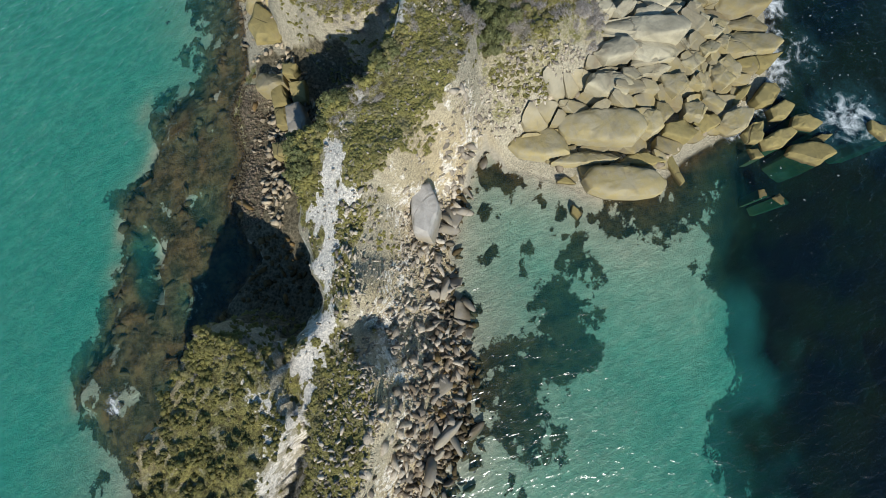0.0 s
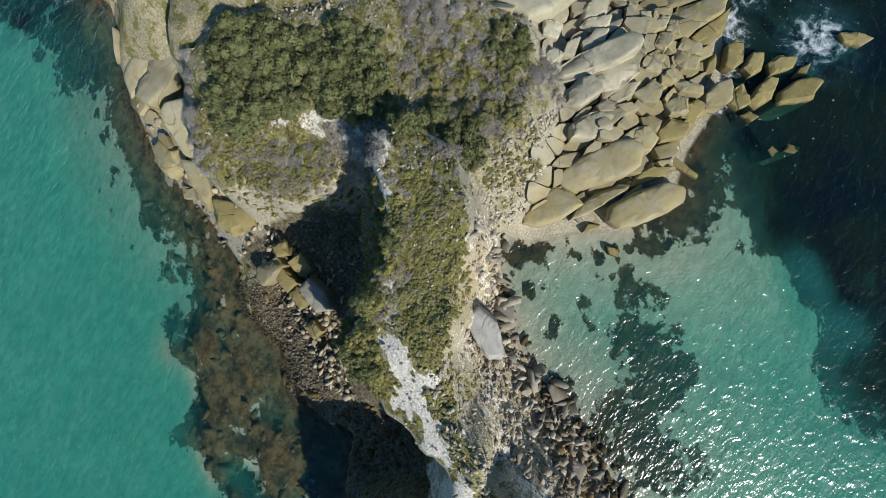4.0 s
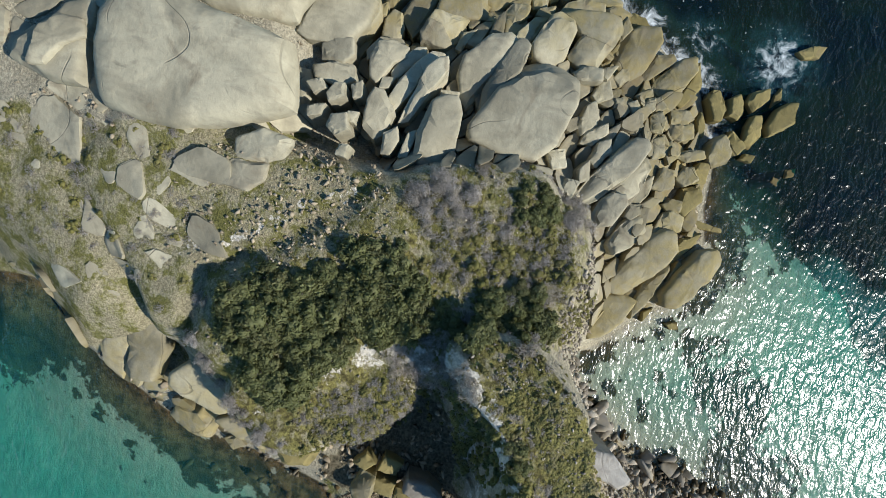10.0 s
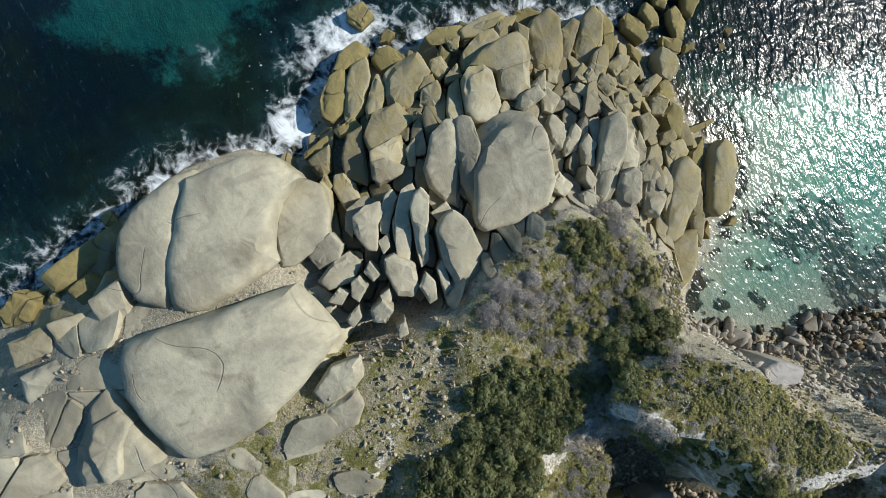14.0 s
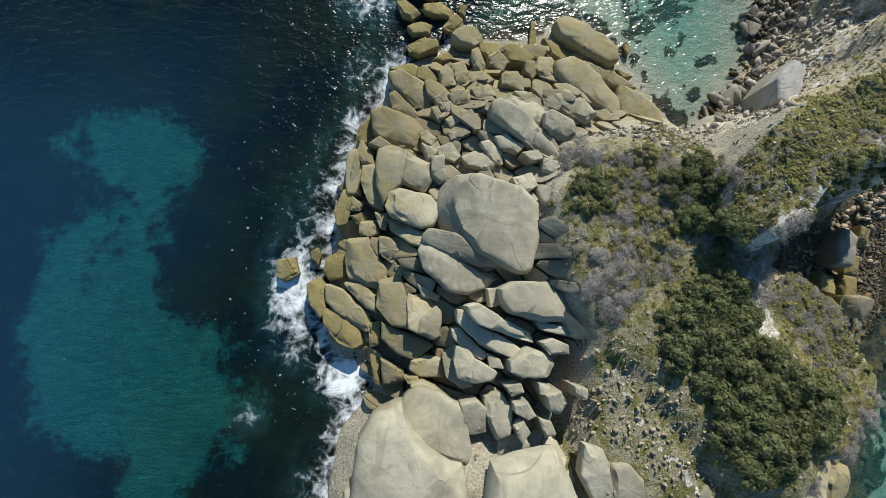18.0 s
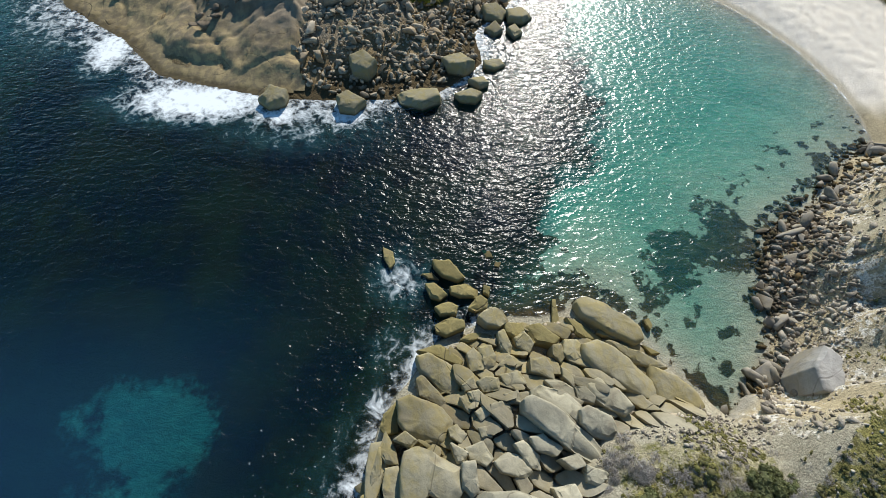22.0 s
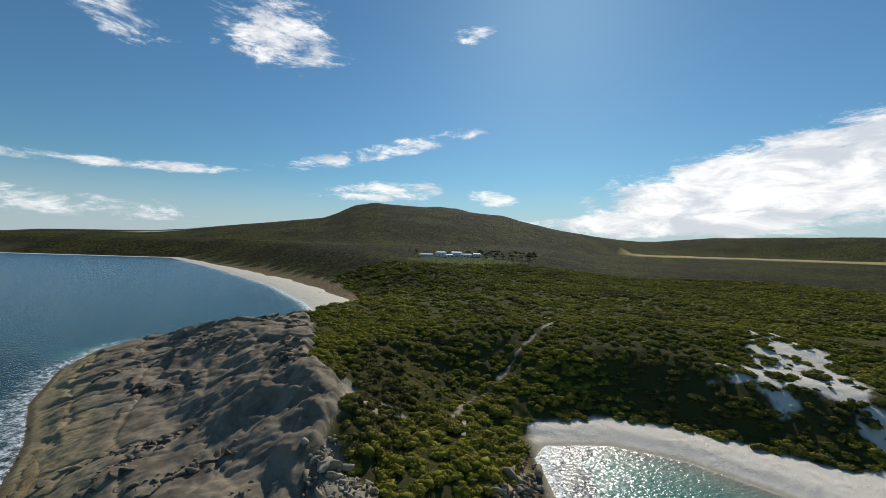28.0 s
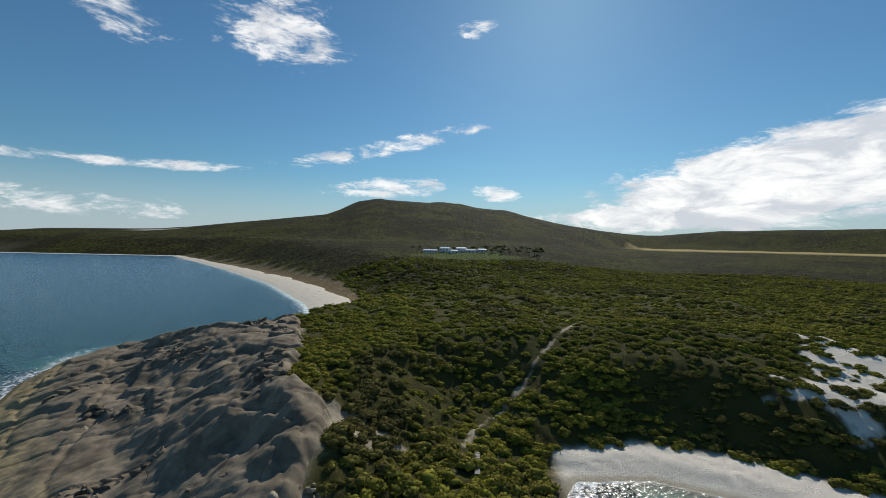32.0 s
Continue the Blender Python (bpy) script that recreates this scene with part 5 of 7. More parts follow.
stone(11.4, [(-5.5, -48.3), (-2.7, -47.8), (-0.5, -46.9), (0.3, -43.5), (0.6, -39.9), (-0.6, -36.4), (-1.9, -32.3), (-3.0, -29.6), (-4.0, -29.4), (-6.9, -30.0), (-9.5, -30.5), (-10.9, -38.0), (-12.1, -42.2), (-12.8, -45.5), (-11.5, -46.7), (-8.6, -48.2)], crown=0.8)
stone(7.2, [(-11.7, -31.1), (-11.2, -30.0), (-11.4, -27.7), (-11.6, -26.2), (-14.0, -24.7), (-16.2, -24.2), (-17.5, -25.1), (-17.5, -26.8), (-16.5, -28.8), (-14.5, -30.4), (-12.4, -31.2)])
stone(6, [(-10.7, -34.0), (-11.4, -31.7), (-12.6, -31.8), (-12.3, -35.0), (-11.4, -36.4)])
stone(5.5, [(-14.2, -48.2), (-13.4, -46.1), (-13.4, -43.3), (-14.8, -44.3), (-16.0, -46.0), (-18.3, -45.6), (-19.5, -45.9), (-18.4, -47.8), (-16.7, -49.4), (-14.9, -50.3)])
stone(3, [(-20.3, -51.3), (-18.4, -50.6), (-19.4, -48.1), (-20.6, -46.6), (-21.6, -45.7), (-22.8, -44.5), (-24.3, -44.4), (-24.1, -46.7), (-23.5, -50.9), (-22.7, -52.9)])
stone(7, [(-11.9, -50.2), (-12.0, -49.3), (-13.8, -48.0), (-14.4, -48.4), (-14.2, -50.1), (-13.0, -51.0)])
stone(10, [(-5.2, -55.8), (-3.5, -55.6), (-2.2, -52.3), (-2.3, -49.1), (-4.3, -49.3), (-6.6, -49.5), (-7.9, -49.4), (-9.9, -49.6), (-9.3, -51.8), (-6.7, -55.1)])
stone(10.6, [(-3.0, -53.0), (-3.2, -51.6), (-5.2, -50.6), (-6.3, -49.2), (-7.8, -49.8), (-7.7, -51.9), (-5.8, -53.2)])
stone(9.8, [(2.1, -34.4), (2.3, -32.2), (1.6, -30.0), (-0.3, -29.3), (-0.9, -32.0), (0.3, -34.5)])
stone(9.6, [(4.8, -35.1), (5.1, -32.9), (4.0, -31.5), (2.2, -31.3), (2.4, -34.5), (3.6, -35.7)])
stone(8, [(1.7, -60.2), (2.9, -60.3), (2.4, -57.5), (-0.7, -55.5), (-2.2, -55.6), (-1.3, -58.0)])
stone(2, [(-20.7, -58.6), (-20.6, -55.5), (-22.3, -54.7), (-23.3, -56.7), (-21.7, -59.2)], tint=OCHRE)
stone(2.5, [(-19.8, -54.3), (-20.1, -53.0), (-21.6, -52.9), (-21.0, -54.5)], tint=OCHRE)
stone(0.8, [(-25.1, -46.3), (-24.9, -45.0), (-26.4, -44.9), (-26.3, -46.1)], tint=OCHRE)
stone(4, [(26.8, -48.4), (28.3, -46.4), (24.8, -45.9), (21.9, -45.2), (18.6, -45.5), (17.5, -47.4), (20.2, -48.8), (24.9, -48.8)])
stone(4.2, [(27.2, -46.2), (27.9, -45.1), (28.0, -42.7), (24.3, -41.6), (21.2, -42.6), (19.7, -44.6), (22.8, -46.2)])
stone(3.5, [(19.6, -52.2), (18.7, -49.7), (17.4, -49.7), (17.0, -52.1), (18.6, -53.0)])
stone(4, [(16.8, -51.1), (16.8, -48.5), (16.0, -47.1), (14.6, -48.0), (14.2, -51.3), (15.5, -52.4)])
stone(4, [(28.1, -40.5), (29.2, -39.3), (31.0, -35.5), (30.0, -31.7), (29.2, -32.6), (25.7, -36.4), (24.8, -38.3), (26.8, -40.5)])
stone(2, [(34.6, -39.1), (35.0, -36.6), (33.1, -36.0), (31.4, -37.7), (31.4, -40.5), (33.1, -41.5)])
stone(5, [(25.3, -38.0), (24.4, -36.2), (22.7, -37.3), (23.4, -38.8)])
stone(2.6, [(34.7, -31.9), (35.9, -29.5), (33.5, -30.1), (31.0, -32.7), (32.1, -35.6)])
stone(2.4, [(36.5, -27.4), (36.8, -24.5), (33.9, -23.1), (32.7, -24.1), (33.1, -26.8), (34.1, -29.3)], tint=OCHRE)
stone(1, [(36.6, -33.8), (35.7, -32.3), (34.6, -33.6), (35.3, -35.2)])
stone(3.2, [(38.9, -18.3), (39.3, -16.8), (38.0, -16.0), (36.1, -16.2), (35.7, -17.7), (38.0, -18.8)])
stone(3.6, [(37.2, -12.5), (35.5, -12.2), (35.8, -9.7), (37.1, -8.0), (38.3, -9.2)], crown=0.46, tint=ASH)
stone(2.6, [(37.9, -16.7), (36.4, -16.3), (36.9, -13.6), (38.7, -14.0)], crown=0.46, tint=OCHRE)
stone(2.8, [(34.9, -19.0), (33.5, -17.6), (34.5, -16.3), (35.6, -17.5)], crown=0.46, tint=OCHRE)
stone(2.4, [(38.8, -13.6), (37.5, -13.4), (38.2, -11.1), (39.5, -11.4)], crown=0.46, tint=OCHRE)
stone(2.2, [(35.5, -16.0), (33.7, -15.3), (34.7, -13.1), (36.2, -13.8)], crown=0.46, tint=OCHRE)
stone(2.4, [(41.2, -9.8), (39.8, -9.2), (40.3, -7.5), (41.7, -8.0)], crown=0.46, tint=OCHRE)
stone(7, [(28.7, 6.5), (26.9, 7.1), (27.2, 9.6), (29.7, 12.2), (31.1, 10.8)], crown=0.15, tint=ASH)
stone(3.4, [(-42.9, 82.9), (-39.7, 85.0), (-40.6, 88.6), (-44.7, 89.4), (-46.0, 86.7)], crown=0.5)
stone(1.6, [(-22.2, 60.8), (-18.4, 59.6), (-15.1, 61.5), (-15.7, 64.0), (-21.1, 64.3), (-23.0, 63.3)], crown=0.5)
stone(1, [(-5.9, 72.3), (-3.9, 71.6), (-1.1, 73.5), (-2.2, 75.3), (-5.9, 74.1)], crown=0.5)
stone(1.6, [(-11.1, 61.9), (-8.3, 61.5), (-7.0, 63.3), (-9.2, 65.0), (-12.0, 63.3)], crown=0.5)
stone(1.4, [(-7.2, 65.6), (-5.3, 66.9), (-6.3, 68.9), (-9.5, 67.6)], crown=0.5)
stone(1.8, [(-4.2, 90.0), (-0.8, 89.1), (0.6, 92.4), (-1.4, 95.1), (-4.9, 92.9)], crown=0.5)
stone(1.6, [(1.0, 89.4), (4.0, 89.0), (6.5, 91.6), (4.4, 95.2), (0.8, 92.7)], crown=0.5)
stone(1.2, [(-2.9, 83.2), (-0.7, 85.2), (-2.2, 88.4), (-4.8, 86.0)], crown=0.5)
stone(1.2, [(1.6, 82.9), (3.6, 84.9), (2.2, 88.1), (0.1, 86.0)], crown=0.5)
stone(2, [(-33.2, 58.1), (-30.7, 57.7), (-28.9, 60.3), (-32.3, 62.6), (-34.0, 60.6)], crown=0.5)
stone(3.5, [(-31.5, 67.5), (-28.8, 67.0), (-27.4, 69.4), (-29.9, 72.2), (-32.6, 71.1)], crown=0.5)
stone(4, [(-33.3, 75.5), (-30.9, 75.6), (-32.0, 79.5), (-36.9, 86.5), (-38.0, 82.0)], crown=0.5)
stone(5, [(-49.7, 102.5), (-45.6, 100.1), (-45.0, 104.6), (-52.6, 117.4), (-54.0, 113.2)], crown=0.5)
stone(2, [(-46.0, 58.3), (-43.4, 59.5), (-43.3, 61.8), (-46.5, 63.3), (-48.0, 60.1)], crown=0.5)
stone(3, [(-37.2, 92.0), (-34.1, 94.5), (-36.9, 99.2), (-40.7, 96.5)], crown=0.5)
stone(3, [(-47.2, 83.9), (-45.4, 86.5), (-46.4, 90.9), (-48.9, 87.6)], crown=0.5)
stone(2.5, [(-13.1, 70.4), (-10.0, 69.8), (-8.1, 71.7), (-10.7, 75.0), (-14.4, 73.8)], crown=0.5)


# ---- jointed rock ----
APRON_ROCK = granite("point_granite", (0.285, 0.228, 0.158), (0.15, 0.12, 0.084), (0.42, 0.32, 0.155), vary=0.0, headland=False)
BLOCKS = granite("jointed_granite", (0.35, 0.315, 0.228), (0.21, 0.188, 0.132), (0.25, 0.20, 0.085))


def clip(poly, px, py, nx, ny):
    """The part of a polygon behind the line through a point with that normal."""
    out = []
    for i, (ax, ay) in enumerate(poly):
        bx, by = poly[(i + 1) % len(poly)]
        da, db = (ax - px) * nx + (ay - py) * ny, (bx - px) * nx + (by - py) * ny
        if da <= 0:
            out.append((ax, ay))
        if (da < 0) != (db < 0):
            f = da / (da - db)
            out.append((ax + f * (bx - ax), ay + f * (by - ay)))
    return out


def joint_cells(ring, size, aspect, angle, seed, keep=1.0):
    """Rock blocks between joints: uneven cells inside a ring, drawn out along a direction."""
    r = np.random.RandomState(seed)
    c, s = math.cos(radians(angle)), math.sin(radians(angle))
    pts = np.array(ring)
    u, v = (pts[:, 0] * c + pts[:, 1] * s) / aspect, pts[:, 1] * c - pts[:, 0] * s
    gu, gv = np.meshgrid(np.arange(u.min() - size, u.max() + size, size), np.arange(v.min() - size, v.max() + size, size))
    gu, gv = (g.ravel() + r.uniform(-0.48, 0.48, g.size) * size for g in (gu, gv))
    x, y = gu * aspect * c - gv * s, gu * aspect * s + gv * c
    inside = (signed(x, y, ring) > 0) & (r.uniform(0, 1, x.size) < keep)
    cells = []
    for k in np.nonzero(inside)[0]:
        poly = [(gu[k] + a * 2 * size, gv[k] + b * 2 * size) for a, b in ((-1, -1), (1, -1), (1, 1), (-1, 1))]
        d = np.hypot(gu - gu[k], gv - gv[k])
        for j in np.argsort(d)[1:15]:
            poly = clip(poly, (gu[j] + gu[k]) / 2, (gv[j] + gv[k]) / 2, (gu[j] - gu[k]) / d[j], (gv[j] - gv[k]) / d[j])
        if len(poly) > 2:
            cells.append([(a * aspect * c - b * s, a * aspect * s + b * c) for a, b in poly])
    return cells


def slab_arrays(poly, r, gap, bevel, lift, tilt, deep, rings=(0.98, 0.80, 0.60, 0.40, 0.2)):
    """One slab on a polygon: points, triangles; its top follows the ground and stands proud of it."""
    p = np.array(poly)
    mid = p.mean(0)
    p = np.concatenate([p * 0.82 + np.roll(p, -1, 0) * 0.18, p * 0.18 + np.roll(p, -1, 0) * 0.82], 1).reshape(-1, 2)
    for _ in range(1 if len(p) and np.ptp(p[:, 0]) < 6 else 2):
        p = np.concatenate([p, (p + np.roll(p, -1, 0)) / 2], 1).reshape(-1, 2)
    p = p - mid
    radius = np.hypot(p[:, 0], p[:, 1])
    p = p * np.clip(1 - gap / radius, 0.2, 1)[:, None] * (1 + r.normal(0, 0.018, (len(p), 1)))
    rows = [p * 1.0] + [p * k for k in (1.0,) + rings] + [np.zeros((1, 2))]
    xy = np.concatenate(rows) + mid
    ground_z, _ = height(xy[:, 0], xy[:, 1], False)
    n = len(p)
    g = np.linalg.lstsq(np.column_stack([xy[n:] - mid, np.ones(len(xy) - n)]), ground_z[n:], rcond=None)[0]
    z = 0.35 * ground_z + 0.65 * ((xy - mid) @ g[:2] + g[2]) + lift + (xy - mid) @ np.array(tilt)
    z += 0.10 * fbm(xy[:, 0], xy[:, 1], 0.5, 3, 12)
    z[:n] -= deep
    z[n:2 * n] -= bevel
    z[2 * n:3 * n] -= bevel * 0.25
    i = np.arange(n)
    j = (i + 1) % n
    tri = []
    for k in range(len(rings) + 1):
        a, b = k * n, (k + 1) * n
        tri += [np.column_stack([a + i, a + j, b + j]), np.column_stack([a + i, b + j, b + i])]
    tri.append(np.column_stack([(len(rings) + 1) * n + i, (len(rings) + 1) * n + j, np.full(n, (len(rings) + 2) * n)]))
    return np.column_stack([xy, z]), np.concatenate(tri)


def slab_parts(thing, ring, size, aspect, angle, seed, material, gap, bevel, low, high, lean, keep, label, category):
    """A rock platform whose slabs are parts of it."""
    r = np.random.RandomState(seed)
    owner = new(thing)
    for poly in joint_cells(ring, size, aspect, angle, seed, keep):
        v, f = slab_arrays(poly, r, gap, bevel, low + (high - low) * r.uniform() ** (1 if high > 0.7 else 2), r.normal(0, lean, 2), 1.6)
        me = from_arrays("slab", v - v[-1], f, material, True)
        me.set_sharp_from_angle(angle=radians(40))
        ob = new("slab", me)
        ob.location = v[-1]
        ob.parent = owner
    return tagged(owner, label, category)


APRON = [(-41, 64), (-45.6, 62.5), (-60, 66), (-68, 68.5), (-78, 79), (-94, 90), (-117, 122), (-139, 145), (-159, 177), (-168, 205), (-158, 226), (-130, 233), (-118, 246),
         (-104, 262), (-93, 240), (-77, 201), (-60, 157), (-55, 132), (-44, 126), (-42, 106), (-45, 95), (-44, 80)]
SLAB_COAST = [(6, -34), (2, -44), (4, -58), (4, -76), (-10, -74), (-16, -62), (-20, -50), (-21, -36), (-18, -28), (-8, -27)]


def platform_height(x, y):
    """Massive bedrock: a smooth whaleback with terraces that break down towards the camera's side, long joints and worn hollows."""
    z, d = height(x, y, False)
    firm = smooth(d, 0.5, 9)
    n = fbm(x, y, 0.035, 4, 131)
    u = (0.35 * x + 0.94 * y) / 15.0 + 1.3 * n
    step = np.floor(u) + smooth(u - np.floor(u), 0.0, 0.09)
    worn = smooth(fbm(x, y, 0.022, 2, 133), -0.25, 0.15)
    z = z + firm * (1.25 * worn * (step - u + 0.5) + 0.45 * fbm(x, y, 0.03, 3, 135))
    w = (0.94 * x - 0.35 * y) / 24.0 + 0.8 * fbm(x, y, 0.03, 3, 137)
    z = z + firm * 0.8 * (smooth(w - np.floor(w), 0.0, 0.10) - (w - np.floor(w)))
    for k, (c, sn, wide) in enumerate(((0.80, 0.60, 15.0), (-0.35, 0.94, 9.0), (0.97, -0.22, 23.0))):
        v = (c * x + sn * y) / wide + 0.55 * fbm(x, y, 0.045, 3, 140 + k)
        gap = np.abs(v - np.round(v)) * wide
        z = z - firm * (0.42 * smooth(gap, 0.7, 0.0) + 0.10 * smooth(gap, 2.5, 0.0)) * smooth(lattice(np.round(v), 0 * v, 9 + k), 0.2, 0.6)
    return z + firm * (0.24 * fbm(x, y, 0.3, 4, 145) + 0.10 * fbm(x, y, 1.3, 2, 147)) + 0.25 * smooth(d, 0.2, 2), d


px, py = np.meshgrid(np.arange(-172, -36, 0.5), np.arange(60, 264, 0.5))
pz, pd = platform_height(px, py)
skirt = signed(px, py, APRON) + 3 * fbm(px, py, 0.09, 3, 149)
pz = pz - 2.5 * smooth(skirt, 1.0, -1.8) * smooth(pd, 6, 12)
keep = (skirt > -2.0) & (pd > -0.8)
cell = (keep[:-1, :-1] & keep[1:, :-1] & keep[:-1, 1:] & keep[1:, 1:])
r, c = np.nonzero(cell)
k = r * px.shape[1] + c
quad = np.stack([k, k + 1, k + 1 + px.shape[1], k + px.shape[1]], 1)
used, quad = np.unique(quad, return_inverse=True)
quad = quad.reshape(-1, 4)
rock_platform = new("rock_platform", from_arrays("rock_platform", np.column_stack([a.ravel()[used] for a in (px, py, pz)]), np.concatenate([quad[:, [0, 1, 2]], quad[:, [0, 2, 3]]]), APRON_ROCK, True))
tagged(rock_platform, "grey-brown jointed granite platform, ochre towards the surf", "rock platform")
slab_parts("rock_outcrop", SLAB_COAST, 3.4, 1.5, 60, 32, GRANITE, 0.16, 0.22, 0.0, 0.6, 0.06, 0.7, "pale jointed granite slabs with soil between", "rock outcrop")
slab_parts("boulder_pile", PACKED, 1.7, 1.8, -32, 33, BLOCKS, 0.13, 0.26, -0.45, 0.75, 0.22, 0.95, "packed broken granite blocks between boulders", "rocks")
slab_parts("rock_outcrop", [(17, -63), (26, -52), (31, -46), (34, -37), (35, -30), (33, -26), (29, -32), (28, -40), (24, -48), (16, -56)], 2.1, 1.5, 50, 34, GRANITE, 0.10, 0.2, -0.1, 0.8, 0.15, 0.9,
           "pale ochre jointed granite cliff above calm water", "rock outcrop")
slab_parts("rock_outcrop", [(4, -31), (14, -39), (20, -44), (12, -60), (2, -62), (-3, -45)], 2.1, 1.5, 40, 36, GRANITE, 0.12, 0.16, -0.15, 0.25, 0.06, 0.4,
           "half-buried pale granite slabs on a dry slope", "rock outcrop")


# ---- loose stones and plants ----
def ball(detail):
    bm = bmesh.new()
    bmesh.ops.create_icosphere(bm, subdivisions=detail, radius=1)
    v = np.array([tuple(p.co) for p in bm.verts])
    f = np.array([[p.index for p in t.verts] for t in bm.faces])
    bm.free()
    return v, f


BALL1, BALL2 = ball(1), ball(2)


def pebble_arrays(seed, detail=BALL1):
    """An angular stone of half-size 1."""
    rng = np.random.RandomState(seed)
    v = detail[0].copy()
    for _ in range(9):
        n = rng.normal(size=3)
        n /= np.linalg.norm(n)
        over = np.clip(v @ n - rng.uniform(0.28, 0.60), 0, None)
        v -= over[:, None] * n
    return v * (1.15, rng.uniform(0.5, 0.85), rng.uniform(0.45, 0.75)), detail[1]


def inside_points(rng, ring, count):
    pts = np.array(ring)
    low, high = pts.min(0), pts.max(0)
    out = np.zeros((0, 2))
    while len(out) < count:
        c = rng.uniform(low, high, (count * 3, 2))
        out = np.concatenate([out, c[signed(c[:, 0], c[:, 1], ring) > 0]])
    return out[:count]


def heap(name, kinds, places, sizes, rng, material, sink=0.25, tilt=0.5, smooth_faces=False):
    """Many small pieces joined into one mesh, each at a place, turned at random."""
    vs, fs, at = [], [], 0
    turn, lean, which = rng.uniform(0, 6.28, len(places)), rng.uniform(-tilt, tilt, (len(places), 2)), rng.randint(0, len(kinds), len(places))
    for (x, y, z), s, w, (la, lb), k in zip(places, sizes, turn, lean, which):
        v, f = kinds[k]
        c, n = math.cos(w), math.sin(w)
        ca, na, cb, nb = math.cos(la), math.sin(la), math.cos(lb), math.sin(lb)
        m = np.array([[c, -n, 0], [n, c, 0], [0, 0, 1]]) @ [[1, 0, 0], [0, ca, -na], [0, na, ca]] @ [[cb, 0, nb], [0, 1, 0], [-nb, 0, cb]]
        vs.append(v @ m.T * s + (x, y, z + s * (0.5 - sink)))
        fs.append(f + at)
        at += len(v)
    return new(name, from_arrays(name, np.concatenate(vs), np.concatenate(fs), material, smooth_faces))


def on_ground(xy):
    z, d = height(xy[:, 0], xy[:, 1])
    return np.column_stack([xy, z]), d


def rubble_material(name, light, dark):
    m = Mat(name)
    colour = m.mix(m.island(), light, dark)
    colour = m.mix(m.ramp(m.noise(3, 5, 0.7), 0.4, 0.7, 0, 0.5), colour, dark)
    z = m.axis("Z")
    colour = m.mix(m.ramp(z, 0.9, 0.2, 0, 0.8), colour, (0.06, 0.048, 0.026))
    return m.finish(colour, 0.92, m.noise(6, 5, 0.7), 0.8, 0.12, 0.1)


PEBBLES = [pebble_arrays(i) for i in range(8)]
BIG_PEBBLES = [pebble_arrays(40 + i, BALL2) for i in range(8)]
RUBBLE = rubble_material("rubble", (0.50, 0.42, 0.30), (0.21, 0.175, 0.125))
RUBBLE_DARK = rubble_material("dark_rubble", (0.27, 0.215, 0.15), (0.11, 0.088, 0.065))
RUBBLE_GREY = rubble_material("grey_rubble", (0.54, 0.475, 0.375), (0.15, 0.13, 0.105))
ROCK_ZONE = [(-24, -22), (-24, -5), (-20, 8), (-14, 15), (2, 18), (12, 12), (16, 6), (8, 3.5), (1, 3), (-2, -4), (-1, -14), (1, -20), (-4, -28), (-14, -27)]
SLOPE_RUBBLE = [(-4.4, -28.5), (-0.1, -21.8), (3, -19), (8.1, -24.1), (12, -32.4), (9, -35), (4.2, -30.6)]
COVE_RUBBLE = [(17.5, 3), (21.5, 6.3), (25, 9.5), (29, 14.5), (32, 20), (34, 26), (38, 32), (43, 36), (52, 41), (60, 47), (62, 44), (52, 36), (45, 28), (40, 22), (35, 15), (31, 9), (25, 5.5), (20, 2)]
NECK = [(19.2, 2.1), (12.6, -0.3), (3.9, 2.7), (3.4, 5.9), (8.9, 7.0), (15.4, 5.0), (21.5, 5.8), (23.9, 5.1)]
FLANK = [(30, 8), (34.5, 15), (39.5, 22), (45.5, 29), (54, 37), (62, 46), (67, 47), (56, 34), (48, 24), (42, 16), (38, 9), (34, 5)]
SOUTH_RUBBLE = [(33, -22), (37, -20), (41, -12), (46, -4), (46, 1), (42, -3), (38, -7), (35, -13)]
BOULDER_FIELD = [(-50, 100), (-40, 106), (-27, 92), (-14, 92), (1, 120), (4, 118), (0, 95), (-7.5, 85), (-7.5, 74), (-14, 66.5), (-20, 62.5), (-33, 62), (-42, 66), (-48, 80)]


def strew(name, ring, count, low, high, seed, material, label, power=2.5, keep=-0.6, lift=0.0):
    rng = np.random.RandomState(seed)
    pts, d = on_ground(inside_points(rng, ring, count))
    pts[:, 2] += lift
    sizes = low + (high - low) * rng.uniform(0, 1, count) ** power
    ok = d > keep
    ob = heap(name, PEBBLES if high < 1.6 else BIG_PEBBLES, pts[ok], sizes[ok], rng, material, 0.2)
    return tagged(ob, label, "rocks", kind="stuff")


strew("rubble", ROCK_ZONE, 260, 0.5, 1.2, 6, RUBBLE, "tumbled granite blocks between large boulders", 1.5)
strew("rubble", [(-4, -29), (0, -22), (3, -19), (6, -17), (12, -24), (14, -33), (12, -40), (4, -40), (-1, -34)], 420, 0.08, 0.42, 20, RUBBLE, "grey broken stones on the slope below the thicket", 2.2)
strew("rubble", SOUTH_COAST, 260, 0.2, 0.9, 16, RUBBLE, "broken pale rock along the cliff foot", 2.0)
strew("small_stones", RIDGE, 1500, 0.06, 0.34, 17, RUBBLE_GREY, "scattered pale limestone fragments on the ridge", 2.5)
strew("small_stones", TOP, 900, 0.06, 0.32, 18, RUBBLE_GREY, "scattered pale limestone fragments on the headland top", 2.5)
